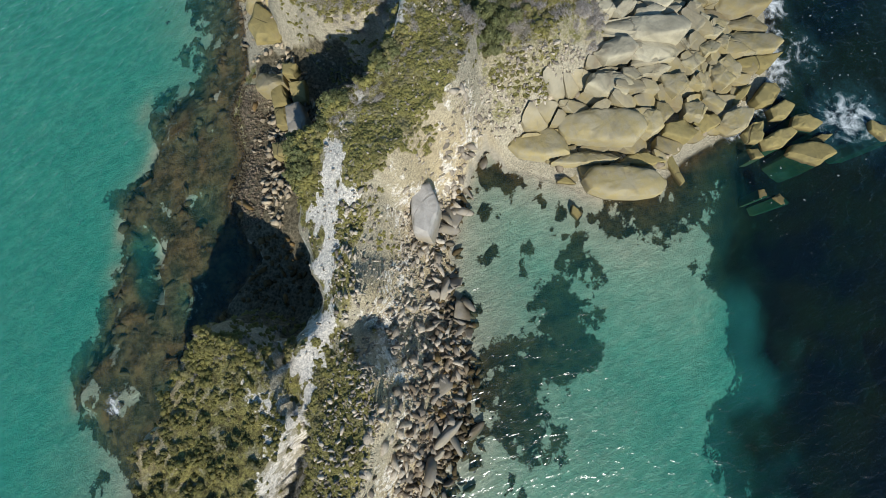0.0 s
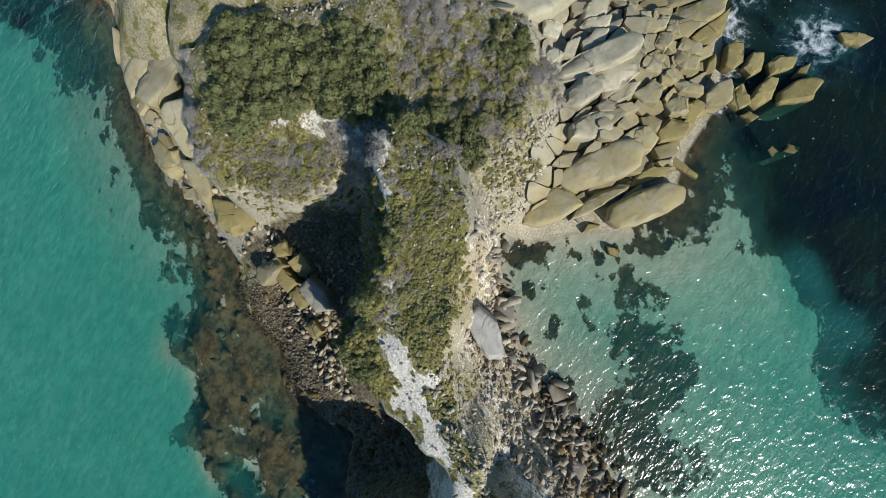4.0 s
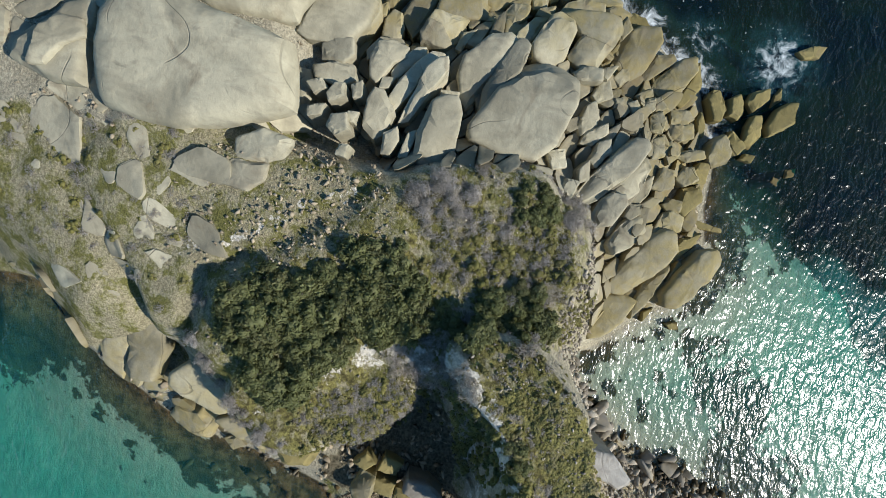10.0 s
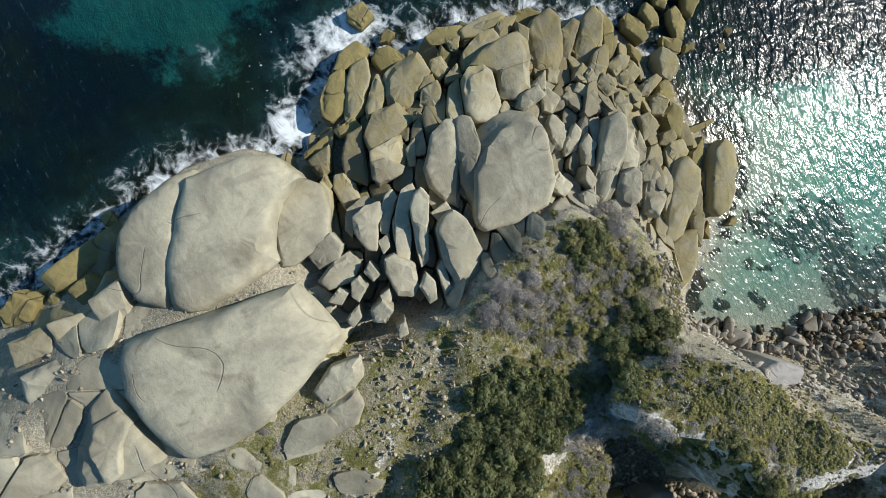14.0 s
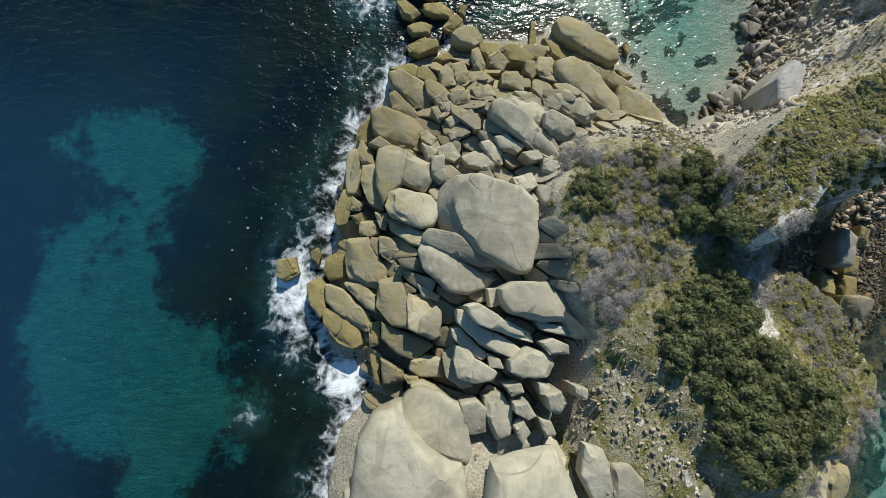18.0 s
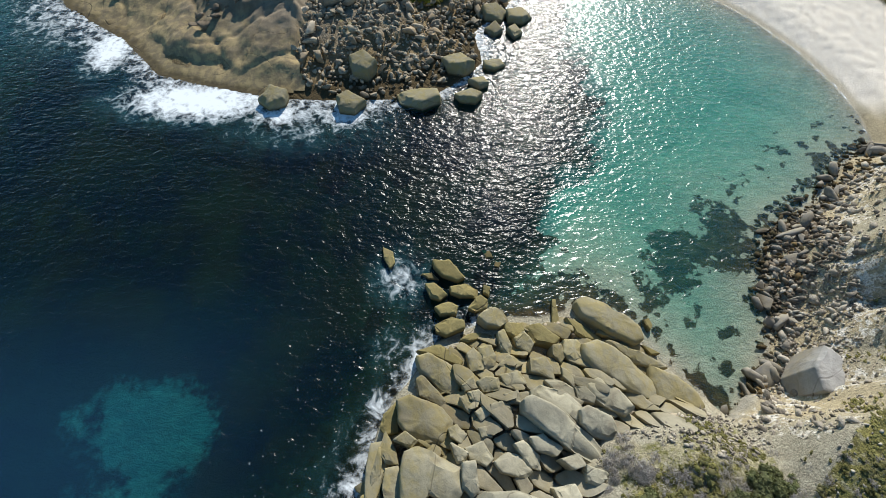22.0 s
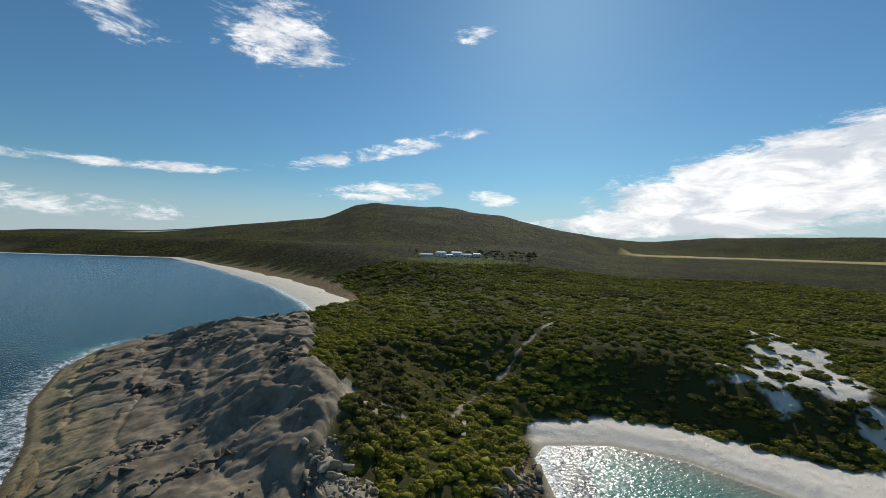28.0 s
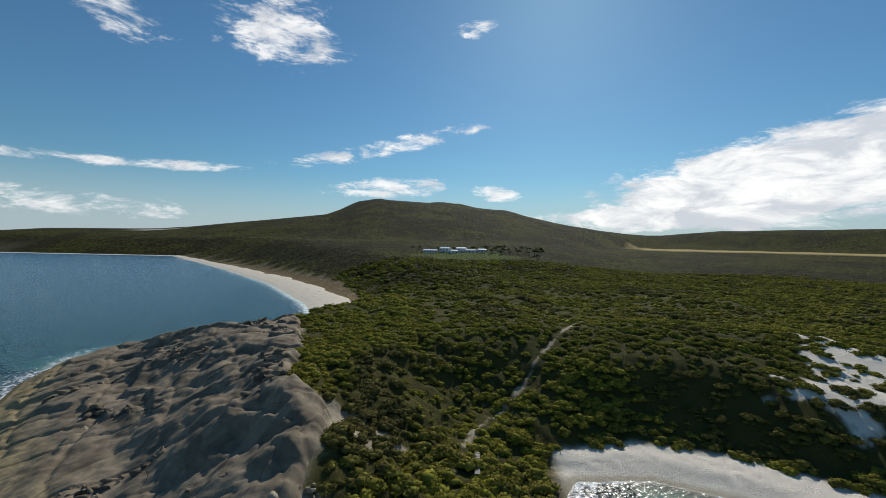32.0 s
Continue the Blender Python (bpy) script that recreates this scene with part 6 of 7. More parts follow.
strew("small_stones", SLAB_COAST, 900, 0.08, 0.45, 19, RUBBLE, "loose granite fragments on the slabs", 2.5)
strew("rubble", ROCK_ZONE, 800, 0.2, 0.7, 1, RUBBLE, "broken granite blocks filling gaps between boulders")
strew("rubble", SLOPE_RUBBLE, 260, 0.12, 0.6, 2, RUBBLE, "grey broken stones on a dry slope")
strew("rubble", COVE_RUBBLE, 1500, 0.10, 1.2, 3, RUBBLE_GREY, "grey angular rocks along the stony cove shore", 3.5)
strew("rubble", COVE_RUBBLE, 3200, 0.06, 0.26, 31, RUBBLE, "brown gravel along the stony cove shore", 2.0)
strew("rubble", [(31.9, 16.8), (29.8, 21.0), (30.5, 27.0), (33.2, 28.5), (34.4, 33), (41, 36), (47, 35), (44.1, 30.3), (39.8, 25.3), (35.2, 21.5)], 800, 0.2, 1.0, 32, RUBBLE_DARK, "dark wet boulders at the edge of the cove", 2.2)
strew("small_stones", COBBLE_BEACH, 2600, 0.10, 0.32, 33, RUBBLE_DARK, "dark wave-worn cobbles on the shaded beach", 1.5, -1.0)
strew("rubble", SOUTH_RUBBLE, 420, 0.2, 1.0, 4, RUBBLE, "yellow-brown rubble below the sandy cliff", 2.0)
strew("rubble", NECK, 1500, 0.06, 0.5, 34, RUBBLE_GREY, "pale limestone rubble on the neck of the headland", 3.0)
strew("rubble", [(24, 4), (31, 7.5), (36, 12), (41, 18), (44, 27), (40, 28), (34, 20), (29, 13), (22, 7)], 1900, 0.07, 0.5, 42, RUBBLE_GREY, "broken limestone on the steep flank above the cove", 2.4)
strew("rubble", FLANK, 1500, 0.10, 0.6, 7, RUBBLE_GREY, "grey limestone rubble on the ridge flank", 3.0)
for k, (a, b, n) in enumerate((((-118, 178), (-92, 160), 60), ((-105, 140), (-86, 136), 40), ((-96, 104), (-70, 118), 45), ((-75, 96), (-60, 104), 40), ((-110, 212), (-88, 200), 60), ((-66, 150), (-58, 128), 70), ((-84, 92), (-78, 112), 40), ((-125, 150), (-104, 168), 45), ((-62, 80), (-50, 92), 45), ((-90, 185), (-70, 172), 50))):
    rr = np.random.RandomState(90 + k)
    f = rr.uniform(0, 1, (n, 1))
    pts, _ = on_ground(np.array(a) * (1 - f) + np.array(b) * f + rr.normal(0, 1.6, (n, 2)))
    pts[:, 2] = platform_height(pts[:, 0], pts[:, 1])[0]
    tagged(heap("ledge_blocks", BIG_PEBBLES, pts, 0.5 + 1.8 * rr.uniform(0, 1, n) ** 3, rr, RUBBLE_DARK, 0.5), "dark broken granite blocks along a ledge", "rocks", kind="stuff")
strew("rubble", BOULDER_FIELD, 1500, 0.3, 1.2, 5, RUBBLE, "field of brown granite boulders on the point", 1.6)
FIELD_STONE = granite("field_granite", (0.47, 0.40, 0.30), (0.27, 0.225, 0.165), (0.33, 0.24, 0.13), headland=False)
FIELD_MESHES = [from_arrays("boulder", *pebble_arrays(60 + i, BALL2), FIELD_STONE) for i in range(7)]
field_rng = np.random.RandomState(8)
for k, ((x, y, z), fd) in enumerate(zip(*on_ground(inside_points(field_rng, BOULDER_FIELD, 46)))):
    ob = new("boulder", FIELD_MESHES[k % 7])
    s = field_rng.uniform(1.3, 2.5)
    ob.matrix_world = pose(x, y, z + 0.35 * s, field_rng.uniform(-25, 25), field_rng.uniform(-25, 25), field_rng.uniform(0, 360)) @ Matrix.Diagonal((s * 1.2, s, s, 1))
    tagged(ob, "brown angular granite boulder in the boulder field", "boulder", "boulder field")
pts, _ = on_ground(inside_points(field_rng, BOULDER_FIELD, 300))
tagged(heap("rubble", BIG_PEBBLES, pts, 0.7 + 1.0 * field_rng.uniform(0, 1, 300) ** 2, field_rng, RUBBLE, 0.2), "brown angular boulders heaped on the point", "rocks", kind="stuff")
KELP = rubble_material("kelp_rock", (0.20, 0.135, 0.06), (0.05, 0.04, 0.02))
strew("reef_rocks", SEA_CAVE, 260, 0.2, 0.9, 21, KELP, "dark wet stones at the foot of the shaded cliff", 2.2, -3, 0.0)
strew("reef_rocks", LOW_SHORE, 260, 0.15, 0.8, 22, RUBBLE, "ochre stones at the foot of the shaded cliff", 2.2, -3, 0.0)
strew("reef_rocks", REEF, 420, 0.4, 1.5, 9, KELP, "brown weed-covered rocks of the shallow reef", 2.0, -60, -0.5)
COVE_EDGE = [(18, 5), (22, 8), (26, 12), (28.5, 17), (30, 22), (33, 30), (37, 36), (44, 41), (53, 47), (61, 53), (66, 55), (68, 50), (58, 43), (46, 35), (40, 29), (36, 23), (33, 17), (28, 10)]
strew("reef_rocks", COVE_EDGE, 750, 0.25, 1.1, 10, KELP, "dark wet rocks at the cove edge", 2.2, -6, -0.15)
COVE_MESHES = [from_arrays("boulder", *pebble_arrays(80 + i, BALL2), GRANITE_GREY) for i in range(6)]
for k, ((x, y, z), fd) in enumerate(zip(*on_ground(inside_points(field_rng, COVE_EDGE, 60)))):
    if fd > -2:
        ob = new("boulder", COVE_MESHES[k % 6])
        s = field_rng.uniform(0.8, 1.9)
        ob.matrix_world = pose(x, y, z + 0.3 * s, field_rng.uniform(-25, 25), field_rng.uniform(-25, 25), field_rng.uniform(0, 360)) @ Matrix.Diagonal((s * 1.2, s, s, 1))
        tagged(ob, "grey weathered boulder on the stony cove shore", "boulder", "cove boulders")


def leaf_material(name, light, dark, old, wide=False):
    m = Mat(name)
    colour = m.mix(m.island(), dark, light)
    colour = m.mix(m.ramp(m.noise(0.35, 4, 0.6), 0.5, 0.72, 0, 0.6), colour, old)
    value = m.math("ADD", 0.75, m.math("MULTIPLY", m.random(), 0.5))
    colour = m.mix(1.0, colour, m.node("CombineXYZ", X=value, Y=value, Z=value), "MULTIPLY")
    colour = m.mix(m.ramp(m.noise(0.03, 4, 0.6), 0.46, 0.64, 0, 0.45), colour, m.mix(0.5, colour, light))
    if wide:
        colour = m.mix(m.ramp(m.noise(0.035, 5, 0.65), 0.41, 0.52, 0, 0.85), colour, m.mix(m.island(), (0.14, 0.132, 0.02), (0.31, 0.29, 0.045)))
        colour = m.mix(m.ramp(m.noise(0.022, 4, 0.6, warp=0.5), 0.54, 0.62, 0, 0.6), colour, (0.075, 0.062, 0.036))
    m.finish(colour, 0.9 if wide else 0.6, spec=0.02 if wide else 0.2)
    thin = m.node("BsdfTranslucent", Color=m.mix(0.35, colour, (0.23, 0.22, 0.03)))
    both = m.t.nodes.new("ShaderNodeMixShader")
    both.inputs[0].default_value = 0.25 if wide else 0.45
    m.put(both.inputs[1], m.bsdf.outputs[0]), m.put(both.inputs[2], thin), m.put(m.out.inputs["Surface"], both.outputs[0])
    return m.m


LEAF_DARK = leaf_material("dark_leaves", (0.24, 0.255, 0.11), (0.095, 0.11, 0.05), (0.19, 0.18, 0.10))
LEAF_OLIVE = leaf_material("olive_leaves", (0.31, 0.29, 0.09), (0.18, 0.165, 0.07), (0.30, 0.265, 0.17))
TWIG_GREY = leaf_material("grey_twigs", (0.55, 0.51, 0.48), (0.27, 0.245, 0.225), (0.34, 0.30, 0.24))
LEAF_FAR = leaf_material("scrub_leaves", (0.25, 0.225, 0.042), (0.075, 0.07, 0.021), (0.155, 0.122, 0.04), True)
BARK = Mat("bark")
BARK = BARK.finish(BARK.mix(BARK.noise(6, 5), (0.10, 0.085, 0.07), (0.20, 0.18, 0.15)), 0.9)


def shrub_arrays(seed, lumps, leaves, leaf, squash=0.6, twiggy=False, core=BALL1, fat=1.0):
    """A shrub of radius about 1 on the ground: a few leafy lumps, each a dim core with leaves all over it."""
    rng = np.random.RandomState(seed)
    vs, fs, at = [], [], 0
    for k in range(lumps):
        w, reach = rng.uniform(0, 6.28), math.sqrt(rng.uniform(0, 0.55)) if k else 0.0
        r = fat * rng.uniform(0.30, 0.52) * (1.2 if k == 0 else 1.0)
        mid = np.array([reach * math.cos(w), reach * math.sin(w), squash * rng.uniform(0.35, 0.75) * (1.15 - reach)])
        if not twiggy:
            v = core[0] * (1 + 0.18 * rng.normal(size=(len(core[0]), 1))) * r * 0.86 * (1, 1, 0.8) + mid
            vs.append(v), fs.append(core[1] + at)
            at += len(v)
        n = leaves // lumps
        d = rng.normal(size=(n, 3))
        d[:, 2] = np.abs(d[:, 2]) * 0.9 + 0.02 - 0.25 * rng.uniform(0, 1, n)
        d /= np.linalg.norm(d, axis=1)[:, None]
        mids = mid + d * r * rng.uniform(0.78, 1.12, (n, 1)) * (1, 1, 0.85)
        side = np.cross(d, rng.normal(size=(n, 3)))
        side /= np.linalg.norm(side, axis=1)[:, None] + 1e-9
        ahead = np.cross(side, d) + d * rng.uniform(-0.2, 0.9, (n, 1))
        s = leaf * rng.uniform(0.6, 1.4, (n, 1))
        thin = 0.16 if twiggy else 0.55
        quad = np.stack([mids - ahead * s, mids + side * s * thin, mids + ahead * s * (1.8 if twiggy else 1), mids - side * s * thin], 1).reshape(-1, 3)
        vs.append(quad)
        i = np.arange(n)[:, None] * 4 + at
        fs.append(np.concatenate([i + [0, 1, 2], i + [0, 2, 3]]))
        at += 4 * n
    return np.concatenate(vs), np.concatenate(fs)


def stems(seed):
    rng = random.Random(seed)
    bm = bmesh.new()
    for _ in range(5):
        w, r = rng.uniform(0, 6.28), rng.uniform(0.25, 0.55)
        m = look((0, 0, -0.15), (r * math.cos(w), r * math.sin(w), 0.55)) @ Matrix.Translation((0, 0, -0.38))
        bmesh.ops.create_cone(bm, cap_ends=True, segments=5, radius1=0.018, radius2=0.045, depth=0.76, matrix=m)
    return bm


STEMS = [mesh_of("stems", stems(i), BARK) for i in range(3)]


def shrub_kinds(count, seed, material, *args):
    return [from_arrays("crown", *shrub_arrays(seed + i, *args), material) for i in range(count)]


DENSE = shrub_kinds(5, 200, LEAF_DARK, 18, 1260, 0.075, 0.66, False, BALL1, 0.68)
DEAD = shrub_kinds(4, 400, TWIG_GREY, 8, 900, 0.10, 0.5, True)


def plant(kinds, ring, count, low, high, seed, label, group, squash=1.0):
    rng = np.random.RandomState(seed)
    pts, d = on_ground(inside_points(rng, ring, count))
    for k, (x, y, z) in enumerate(pts):
        if d[k] < 0.5:
            continue
        r = rng.uniform(low, high)
        if signed(np.array([x]), np.array([y]), ring)[0] < 0.65 * r - 0.3:
            continue
        ob = new("shrub")
        crown, stem = new("crown", kinds[k % len(kinds)]), new("stem", STEMS[k % 3])
        crown.parent = stem.parent = ob
        ob.matrix_world = pose(x, y, z - 0.05, 0, 0, rng.uniform(0, 360)) @ Matrix.Diagonal((r, r, r * squash * rng.uniform(0.8, 1.15), 1))
        tagged(ob, label, "shrub", group)


CANOPY_A = [(16.8, -33.9), (13.9, -32.8), (11.9, -28.5), (11.6, -24.8), (9.1, -23.2), (7.2, -20.5), (6.5, -17.4), (9.6, -15.9), (12.2, -13.0), (16.0, -12.7), (17.5, -15.6), (19.5, -20.0), (22.2, -23.3), (25.1, -23.8), (25.8, -27.4), (23.6, -30.0), (19.7, -32.0)]
CANOPY_B = [(13.9, -12.0), (10.8, -8.3), (9.4, -4.1), (10.8, -0.7), (14.1, -0.2), (16.9, -2.3), (16.2, -7.0), (16.4, -10.4)]
CANOPY_C = [(1.8, -8.1), (-1.3, -5.7), (1.2, -1.7), (4.4, -2.0), (4.8, -6.0)]
GREY_A = [(1, -19), (-1.1, -10), (1.5, -8.7), (5, -11), (5.5, -15), (3.5, -18.3)]
GREY_B = [(-2.6, -4.5), (1, 2), (4.2, 3.5), (5.2, -0.4), (0.9, -2.3)]
GREY_C = [(19.1, -17.6), (15.7, -11.5), (19, -8.3), (21.8, -9.9), (21.1, -16.5)]
MIXED = [(3, -8), (4, -1), (9, 0), (9, -6), (11, -9), (10, -13), (7, -15), (4, -12)]
RIDGE_MATS = [(19.6, -5.9), (17.6, -3.9), (20.1, 0.3), (22.4, 3.1), (25.5, 5.2), (29.4, 5.7), (32.7, 7.6), (32.9, 5.2), (32.2, 1.6), (28.4, 0), (24.1, -1)]
RIDGE_MATS_EAST = [(44.6, 16), (43.1, 18.8), (40.8, 22.2), (42.6, 25.8), (46.3, 29), (56, 36), (56, 31), (50.8, 26.1), (47.4, 20.5)]
RIDGE_SOUTH = [(21.0, -8.5), (23.7, -7), (27.7, -6.2), (31.5, -5.6), (33.6, -3.7), (36.8, -4), (39.4, -2), (40.6, 2.6), (37, 3), (33, -0.5), (28, -1.5), (22, -3.5)]
DRY_TOP = [(24.8, -24.6), (21.6, -17.1), (23, -10.8), (25.6, -11.3), (27.9, -15.5), (28.2, -21.4), (27.3, -25.2)]
SLAB_SLOPE = [(1.2, -60), (0, -49.5), (-0.2, -38), (4, -33), (11, -38), (18, -37), (18.3, -40), (14.4, -44), (12.7, -51), (16.7, -57)]
plant(DENSE, CANOPY_A, 210, 1.3, 2.2, 11, "dark green leathery coastal shrub in a dense thicket", "thicket shrubs", 1.15)
plant(DENSE, CANOPY_B, 55, 1.0, 1.8, 12, "dark green coastal shrub on the headland top", "thicket shrubs")
plant(DENSE, CANOPY_C, 16, 0.8, 1.4, 13, "dark green coastal shrub beside the boulders", "thicket shrubs")
plant(DEAD, GREY_A, 34, 0.7, 1.3, 14, "bare grey wind-pruned shrub", "grey shrubs", 0.8)
plant(DEAD, GREY_B, 26, 0.6, 1.2, 15, "bare grey wind-pruned shrub", "grey shrubs", 0.8)
plant(DEAD, CANOPY_B, 22, 0.7, 1.3, 17, "bare grey wind-pruned shrub among green ones", "grey shrubs", 0.9)
plant(DEAD, [(16, -38), (22, -36), (28, -32), (31.5, -27), (29, -25), (26, -30), (21, -34), (15, -35)], 30, 0.5, 1.1, 18, "bare grey wind-pruned shrub on the scarp rim", "grey shrubs", 0.8)
plant(DENSE, RIDGE_SOUTH, 60, 0.6, 1.3, 21, "dark green shrub on the cliff edge", "thicket shrubs")

# low olive shrubs, past counting
def carpet(kinds, ring, count, low, high, seed, material, label, squash=0.7):
    r = np.random.RandomState(seed)
    pts, d = on_ground(inside_points(r, ring, count))
    ok = d > 0.5
    flat = [(v * (1, 1, squash), f) for v, f in kinds]
    tagged(heap("low_shrubs", flat, pts[ok], r.uniform(low, high, count)[ok], r, material, 0.52, 0.12), label, "shrubs", kind="stuff")


LOW = [shrub_arrays(300 + i, 6, 84, 0.16, 0.5) for i in range(5)]
TWIGS = [shrub_arrays(420 + i, 7, 150, 0.17, 0.5, True) for i in range(5)]
carpet(LOW, MIXED, 60, 0.5, 1.0, 18, LEAF_OLIVE, "olive green low shrubs among dry grass")
carpet(LOW, RIDGE_MATS, 1000, 0.12, 0.5, 19, LEAF_OLIVE, "low yellow-olive shrubs on the ridge", 0.26)
carpet(LOW, RIDGE_MATS_EAST, 900, 0.12, 0.5, 20, LEAF_OLIVE, "low yellow-olive shrubs on the ridge", 0.26)
carpet(LOW, DRY_TOP, 120, 0.3, 0.6, 22, LEAF_OLIVE, "low olive shrubs in dry grass", 0.5)
carpet(TWIGS, DRY_TOP, 160, 0.3, 0.6, 25, TWIG_GREY, "dry grey twiggy plants", 0.5)
carpet(LOW, SLAB_SLOPE, 40, 0.25, 0.7, 23, LEAF_OLIVE, "small yellow-green shrubs between slabs", 0.5)
carpet(TWIGS, SLAB_SLOPE, 80, 0.3, 0.8, 24, TWIG_GREY, "grey dry plants between slabs", 0.5)
carpet(TWIGS, MIXED, 120, 0.4, 0.9, 26, TWIG_GREY, "bare grey shrubs among dry grass", 0.7)
carpet(LOW, [(14.0, -0.7), (10.5, 3.1), (5.2, 4.9), (7.7, 7.6), (12.1, 4.5), (15.5, 0.7)], 160, 0.15, 0.5, 35, LEAF_OLIVE, "low yellow-olive shrubs above the cove", 0.45)
carpet(LOW, [(31.4, -24.0), (27.2, -23.1), (23.3, -21.4), (20.4, -14.0), (24.9, -12.7), (30.4, -13.7), (31.4, -17.8)], 320, 0.15, 0.5, 36, LEAF_OLIVE, "low olive shrubs above the shaded cliff", 0.4)
carpet(TWIGS, [(27.2, -23.1), (23.3, -21.4), (20.4, -14.0), (24.9, -12.7), (30.4, -13.7), (31.4, -17.8)], 120, 0.2, 0.5, 37, TWIG_GREY, "dry grey plants above the shaded cliff", 0.4)
carpet(LOW, [(36.2, -2.7), (34.0, -0.6), (35.9, 4.3), (38.2, 5.0), (39.9, 4.6)], 160, 0.15, 0.5, 38, LEAF_OLIVE, "low olive shrubs beside white sand", 0.4)
carpet(LOW, [(35.9, 6.6), (31.9, 7.6), (33.6, 12.0), (36.5, 10.2), (39.6, 12.3)], 120, 0.15, 0.45, 39, LEAF_OLIVE, "low olive shrubs beside white sand", 0.4)
NECK_SCRUB = [(-0.2, 1.4), (10.0, 2.2), (22.3, -0.0), (34.0, 1.1), (27.1, -16.4), (0.8, -15.5), (-2.9, -6.4)]
carpet(LOW, NECK_SCRUB, 420, 0.15, 0.55, 40, LEAF_OLIVE, "low olive shrubs scattered on the headland top", 0.45)
carpet(TWIGS, NECK_SCRUB, 420, 0.2, 0.6, 41, TWIG_GREY, "pale grey dry shrubs scattered on the headland top", 0.5)
CLIFF_FLANK = [(20, -11.5), (24, -9), (28, -8.3), (32, -7.3), (35, -5.2), (31, -4), (27, -5), (22, -6.5)]
carpet(LOW, CLIFF_FLANK, 220, 0.25, 0.8, 43, LEAF_OLIVE, "olive shrubs hanging on the shaded cliff", 0.6)
carpet(TWIGS, CLIFF_FLANK, 90, 0.25, 0.7, 44, TWIG_GREY, "grey shrubs hanging on the shaded cliff", 0.6)
HUMP_FLANK = [(59, 10), (54, 7.5), (50.5, 9.5), (48, 13), (46.8, 15.8), (49.5, 17), (52, 13), (57, 14)]
carpet(LOW, HUMP_FLANK, 260, 0.2, 0.7, 45, LEAF_OLIVE, "olive shrubs on the edge of the knoll", 0.5)
carpet(TWIGS, HUMP_FLANK, 90, 0.2, 0.6, 46, TWIG_GREY, "grey dry shrubs on the edge of the knoll", 0.5)
carpet(LOW, HUMP, 500, 0.2, 0.7, 28, LEAF_OLIVE, "low yellow-olive shrubs on the knoll")
carpet(LOW, RIDGE_SOUTH, 260, 0.2, 0.8, 29, LEAF_OLIVE, "low olive shrubs on the cliff edge")
carpet(LOW, DUNE, 70, 0.8, 3.0, 30, LEAF_FAR, "scattered bushes on white dune sand")
carpet(TWIGS, GREY_C, 90, 0.4, 0.9, 27, TWIG_GREY, "bare grey shrubs at the scarp", 0.7)

# scrub of the mainland, past counting
rng = np.random.RandomState(77)
SCRUB_NEAR = [shrub_arrays(500 + i, 8, 150, 0.13, 0.55, False, BALL1, 1.1) for i in range(6)]
SCRUB_NEAR = [(v * (1.2, 1.2, 0.85), f) for v, f in SCRUB_NEAR]
SCRUB_FAR = [(v * (1.25, 1.25, 0.8), f) for v, f in (shrub_arrays(600 + i, 6, 36, 0.22, 0.5, False, BALL1, 1.15) for i in range(6))]
for kinds, count, low, high, y0, y1, small, big in ((SCRUB_NEAR, 5200, -110, 150, 88, 210, 0.9, 2.3), (SCRUB_FAR, 9500, -150, 420, 205, 560, 1.5, 3.6)):
    c = np.column_stack([rng.uniform(low, high, count), rng.uniform(y0, y1, count)])
    ok = (signed(c[:, 0], c[:, 1], APRON_EDGE) > 0) & (blotch(c[:, 0], c[:, 1], DUNE, 1, 4, 0.13, 5) < 0.5) & (line_distance(c[:, 0], c[:, 1], TRACK) > 1.5)
    ok &= np.hypot((c[:, 0] - 10) / 75, (c[:, 1] - 600) / 38) > 1
    pts, _ = on_ground(c[ok])
    sizes = rng.uniform(small, big, len(pts)) * (1 + 0.5 * fbm(pts[:, 0], pts[:, 1], 0.05, 3, 6))
    thicket = heap("scrub", kinds, pts, sizes, rng, LEAF_FAR, 0.62, 0.15)
    tagged(thicket, "dense olive green coastal scrub on the plain", "scrub", kind="stuff")


# ---- buildings on the hillside and the beach steps ----
def part(name, bm, material, parent, label=""):
    ob = new(name, mesh_of(name, bm, material))
    ob.parent = parent
    return tagged(ob, label)


def box(bm, x, y, z, sx, sy, sz):
    bmesh.ops.create_cube(bm, size=1, matrix=Matrix.Translation((x, y, z)) @ Matrix.Diagonal((sx, sy, sz, 1)))
    return bm


def plain(name, colour, other, rough=0.7):
    m = Mat(name)
    return m.finish(m.mix(m.noise(1.2, 5, 0.6), colour, other), rough, m.noise(8, 3), 0.2, 0.02)


WALL_PAINT = plain("white_plaster", (0.74, 0.73, 0.70), (0.64, 0.63, 0.60))
ROOF_SHEET = plain("pale_roof_sheet", (0.80, 0.80, 0.80), (0.68, 0.69, 0.70), 0.3)
DARK_GLASS = plain("dark_glass", (0.03, 0.035, 0.04), (0.05, 0.055, 0.06), 0.1)
TIMBER = plain("weathered_timber", (0.30, 0.26, 0.20), (0.40, 0.36, 0.30))


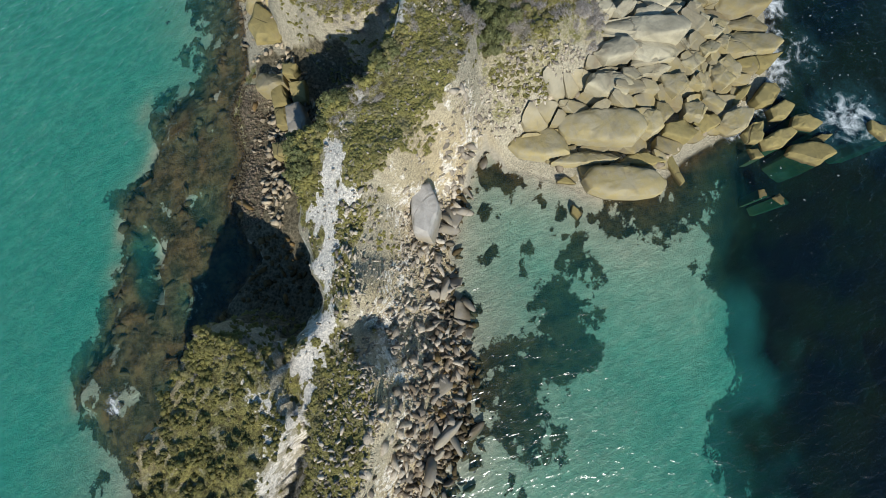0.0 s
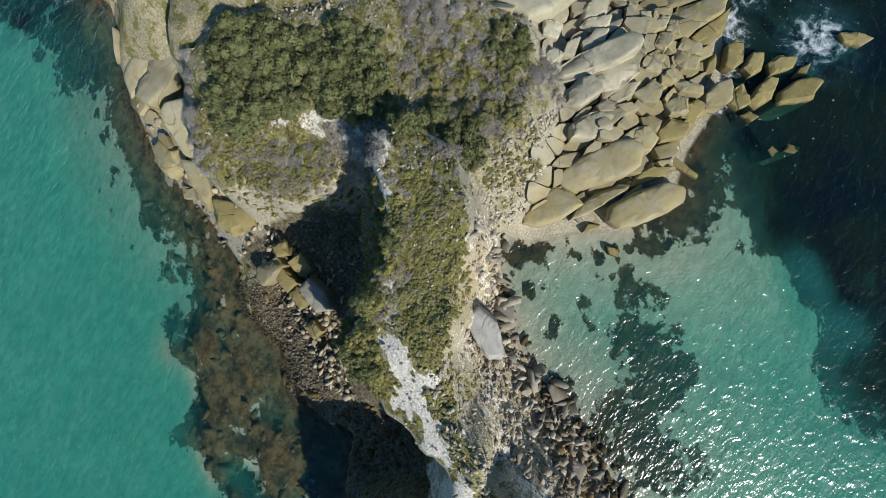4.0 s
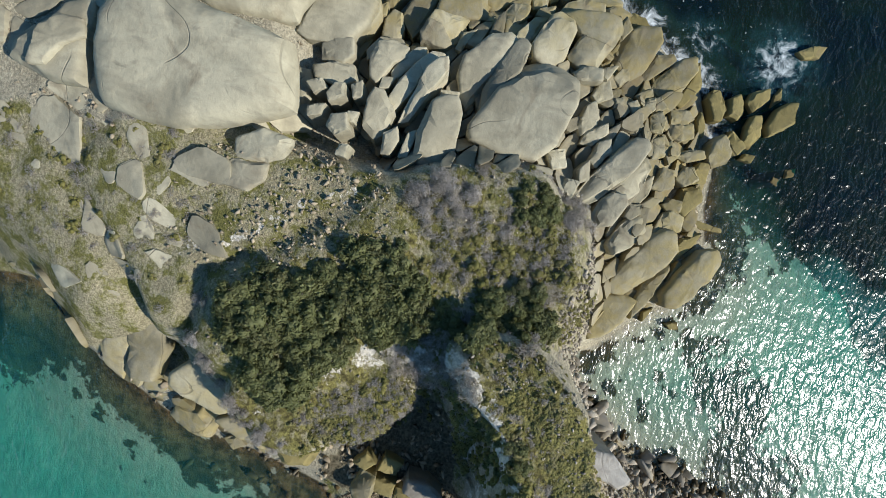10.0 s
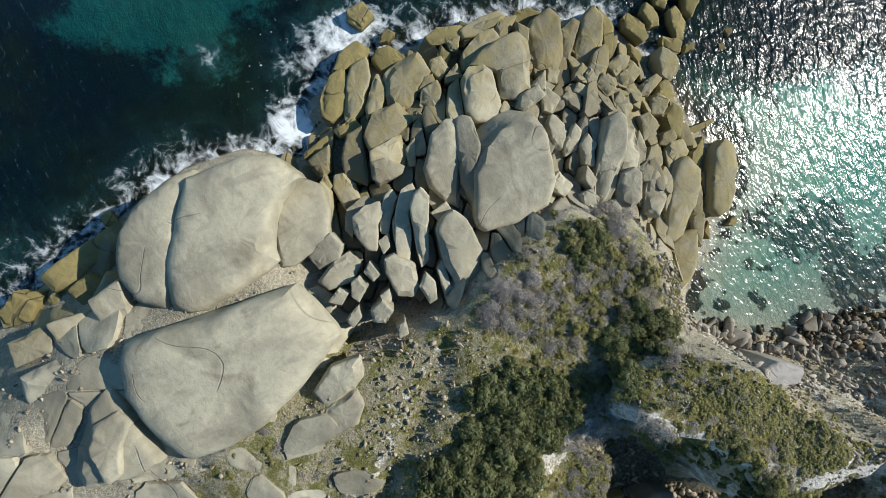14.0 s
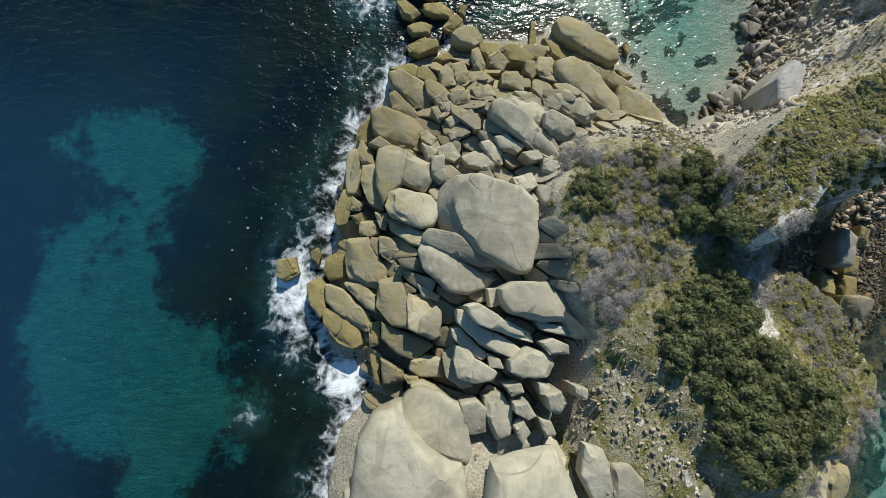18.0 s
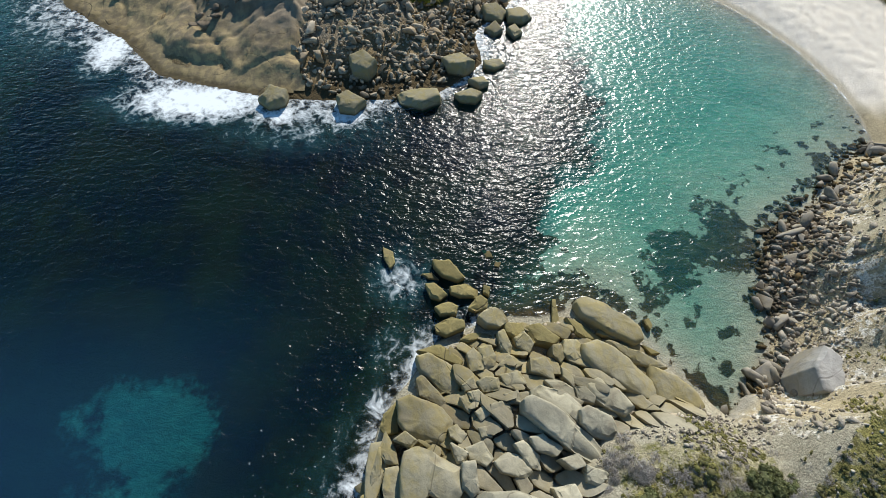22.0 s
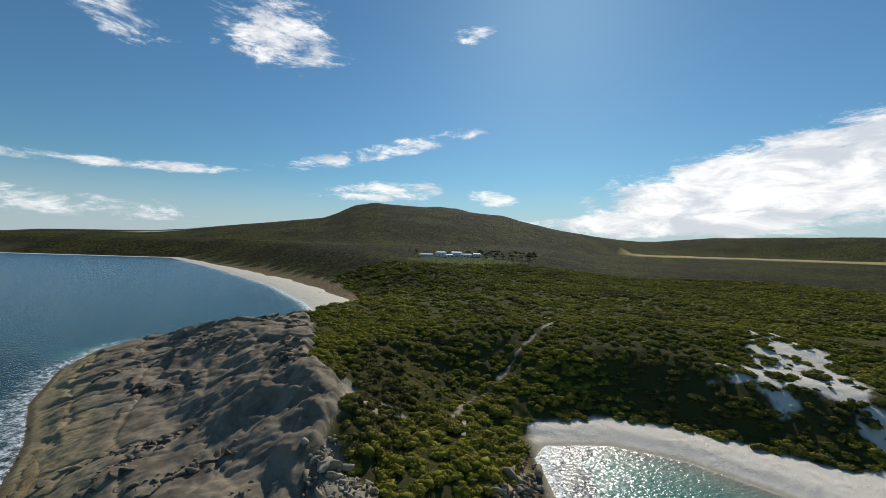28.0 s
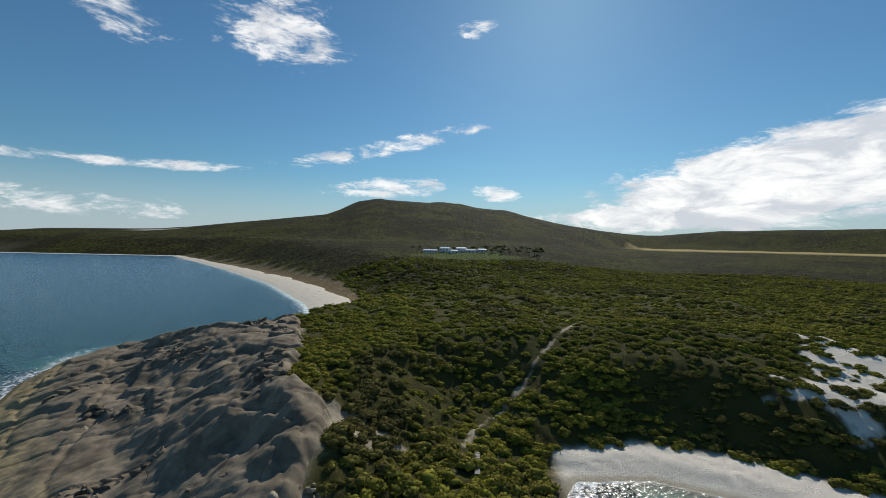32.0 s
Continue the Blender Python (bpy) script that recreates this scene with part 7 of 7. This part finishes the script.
def house(x, y, turn, wide, deep, tall, label):
    """A low white house with a gabled sheet roof, a row of windows and a door to the sea."""
    z = ground_at(x, y)
    ob = new("house")
    ob.matrix_world = pose(x, y, z, 0, 0, turn)
    part("wall", box(bmesh.new(), 0, 0, tall / 2 - 1.5, wide, deep, tall + 3), WALL_PAINT, ob)
    bm = bmesh.new()
    e, r = 0.8, deep * 0.115
    pts = [(-wide / 2 - e, -deep / 2 - e, tall), (wide / 2 + e, -deep / 2 - e, tall), (wide / 2 + e, deep / 2 + e, tall), (-wide / 2 - e, deep / 2 + e, tall),
           (-wide / 2 + 1, 0, tall + r), (wide / 2 - 1, 0, tall + r)]
    v = [bm.verts.new(q) for q in pts]
    for f in ((0, 1, 5, 4), (2, 3, 4, 5), (1, 2, 5), (3, 0, 4), (3, 2, 1, 0)):
        bm.faces.new([v[i] for i in f])
    part("roof", bm, ROOF_SHEET, ob, "pale metal roof")
    count = max(2, int(wide / 4))
    for i in range(count):
        w = -wide / 2 + wide * (i + 0.5) / count
        pane = part("window" if i != count // 2 else "door", box(bmesh.new(), w, -deep / 2 - 0.04, tall * 0.5 if i != count // 2 else 1.05, 1.8, 0.1, 1.5 if i != count // 2 else 2.1), DARK_GLASS, ob, "dark window pane")
    return tagged(ob, label, "house", "hillside houses")


house(-40, 636, 8, 20, 12, 3.2, "long low white house with pale roof above a lawn")
house(-18, 646, -14, 13, 16, 5.2, "two-storey white house with pale roof")
house(-6, 630, 22, 11, 10, 3.4, "small white gabled house with pale roof")
house(6, 652, 5, 15, 14, 6.0, "tall white house with pale roof")
house(20, 638, -24, 14, 11, 3.6, "white gabled house with pale roof")
house(37, 646, -6, 12, 12, 3.0, "low white house beside a lawn")

TRUNK = bmesh.new()
bmesh.ops.create_cone(TRUNK, cap_ends=True, segments=7, radius1=0.11, radius2=0.05, depth=1.5, matrix=Matrix.Translation((0, 0, -0.35)))
TRUNK = mesh_of("trunk", TRUNK, BARK)
tree_rng = random.Random(5)
for k in range(34):
    x, y = (tree_rng.uniform(48, 135), tree_rng.uniform(615, 700)) if k < 24 else (tree_rng.uniform(-75, 45), tree_rng.uniform(662, 680))
    s = tree_rng.uniform(3.0, 5.5)
    ob = new("tree")
    ob.matrix_world = pose(x, y, ground_at(x, y) + s * 0.9, 0, 0, tree_rng.uniform(0, 360)) @ Matrix.Diagonal((s, s, s * 1.2, 1))
    for name, me in (("trunk", TRUNK), ("crown", DENSE[k % 5])):
        new(name, me).parent = ob
    tagged(ob, "dark green garden tree beside the hillside houses", "tree", "garden trees")

steps = new("steps")
steps.location = (-13.0, 127.7, ground_at(-13.0, 127.7) + 0.6)
drop = ground_at(-13.0, 127.7) - ground_at(-13.6, 119.9)
for i in range(12):
    f = i / 11
    part("tread", box(bmesh.new(), -0.6 * f, -7.8 * f, -drop * f, 1.0, 0.45, 0.12), TIMBER, steps)
for side in (-0.48, 0.48):
    bm = bmesh.new()
    bmesh.ops.create_cone(bm, cap_ends=True, segments=8, radius1=0.07, radius2=0.07, depth=1,
                          matrix=look((side, 0, -0.1), (side - 0.6, -7.8, -drop - 0.1)) @ Matrix.Translation((0, 0, -4)) @ Matrix.Diagonal((1, 1, 8.2, 1)))
    part("stringer", bm, TIMBER, steps)
tagged(steps, "weathered timber steps down the scrubby bank", "steps")
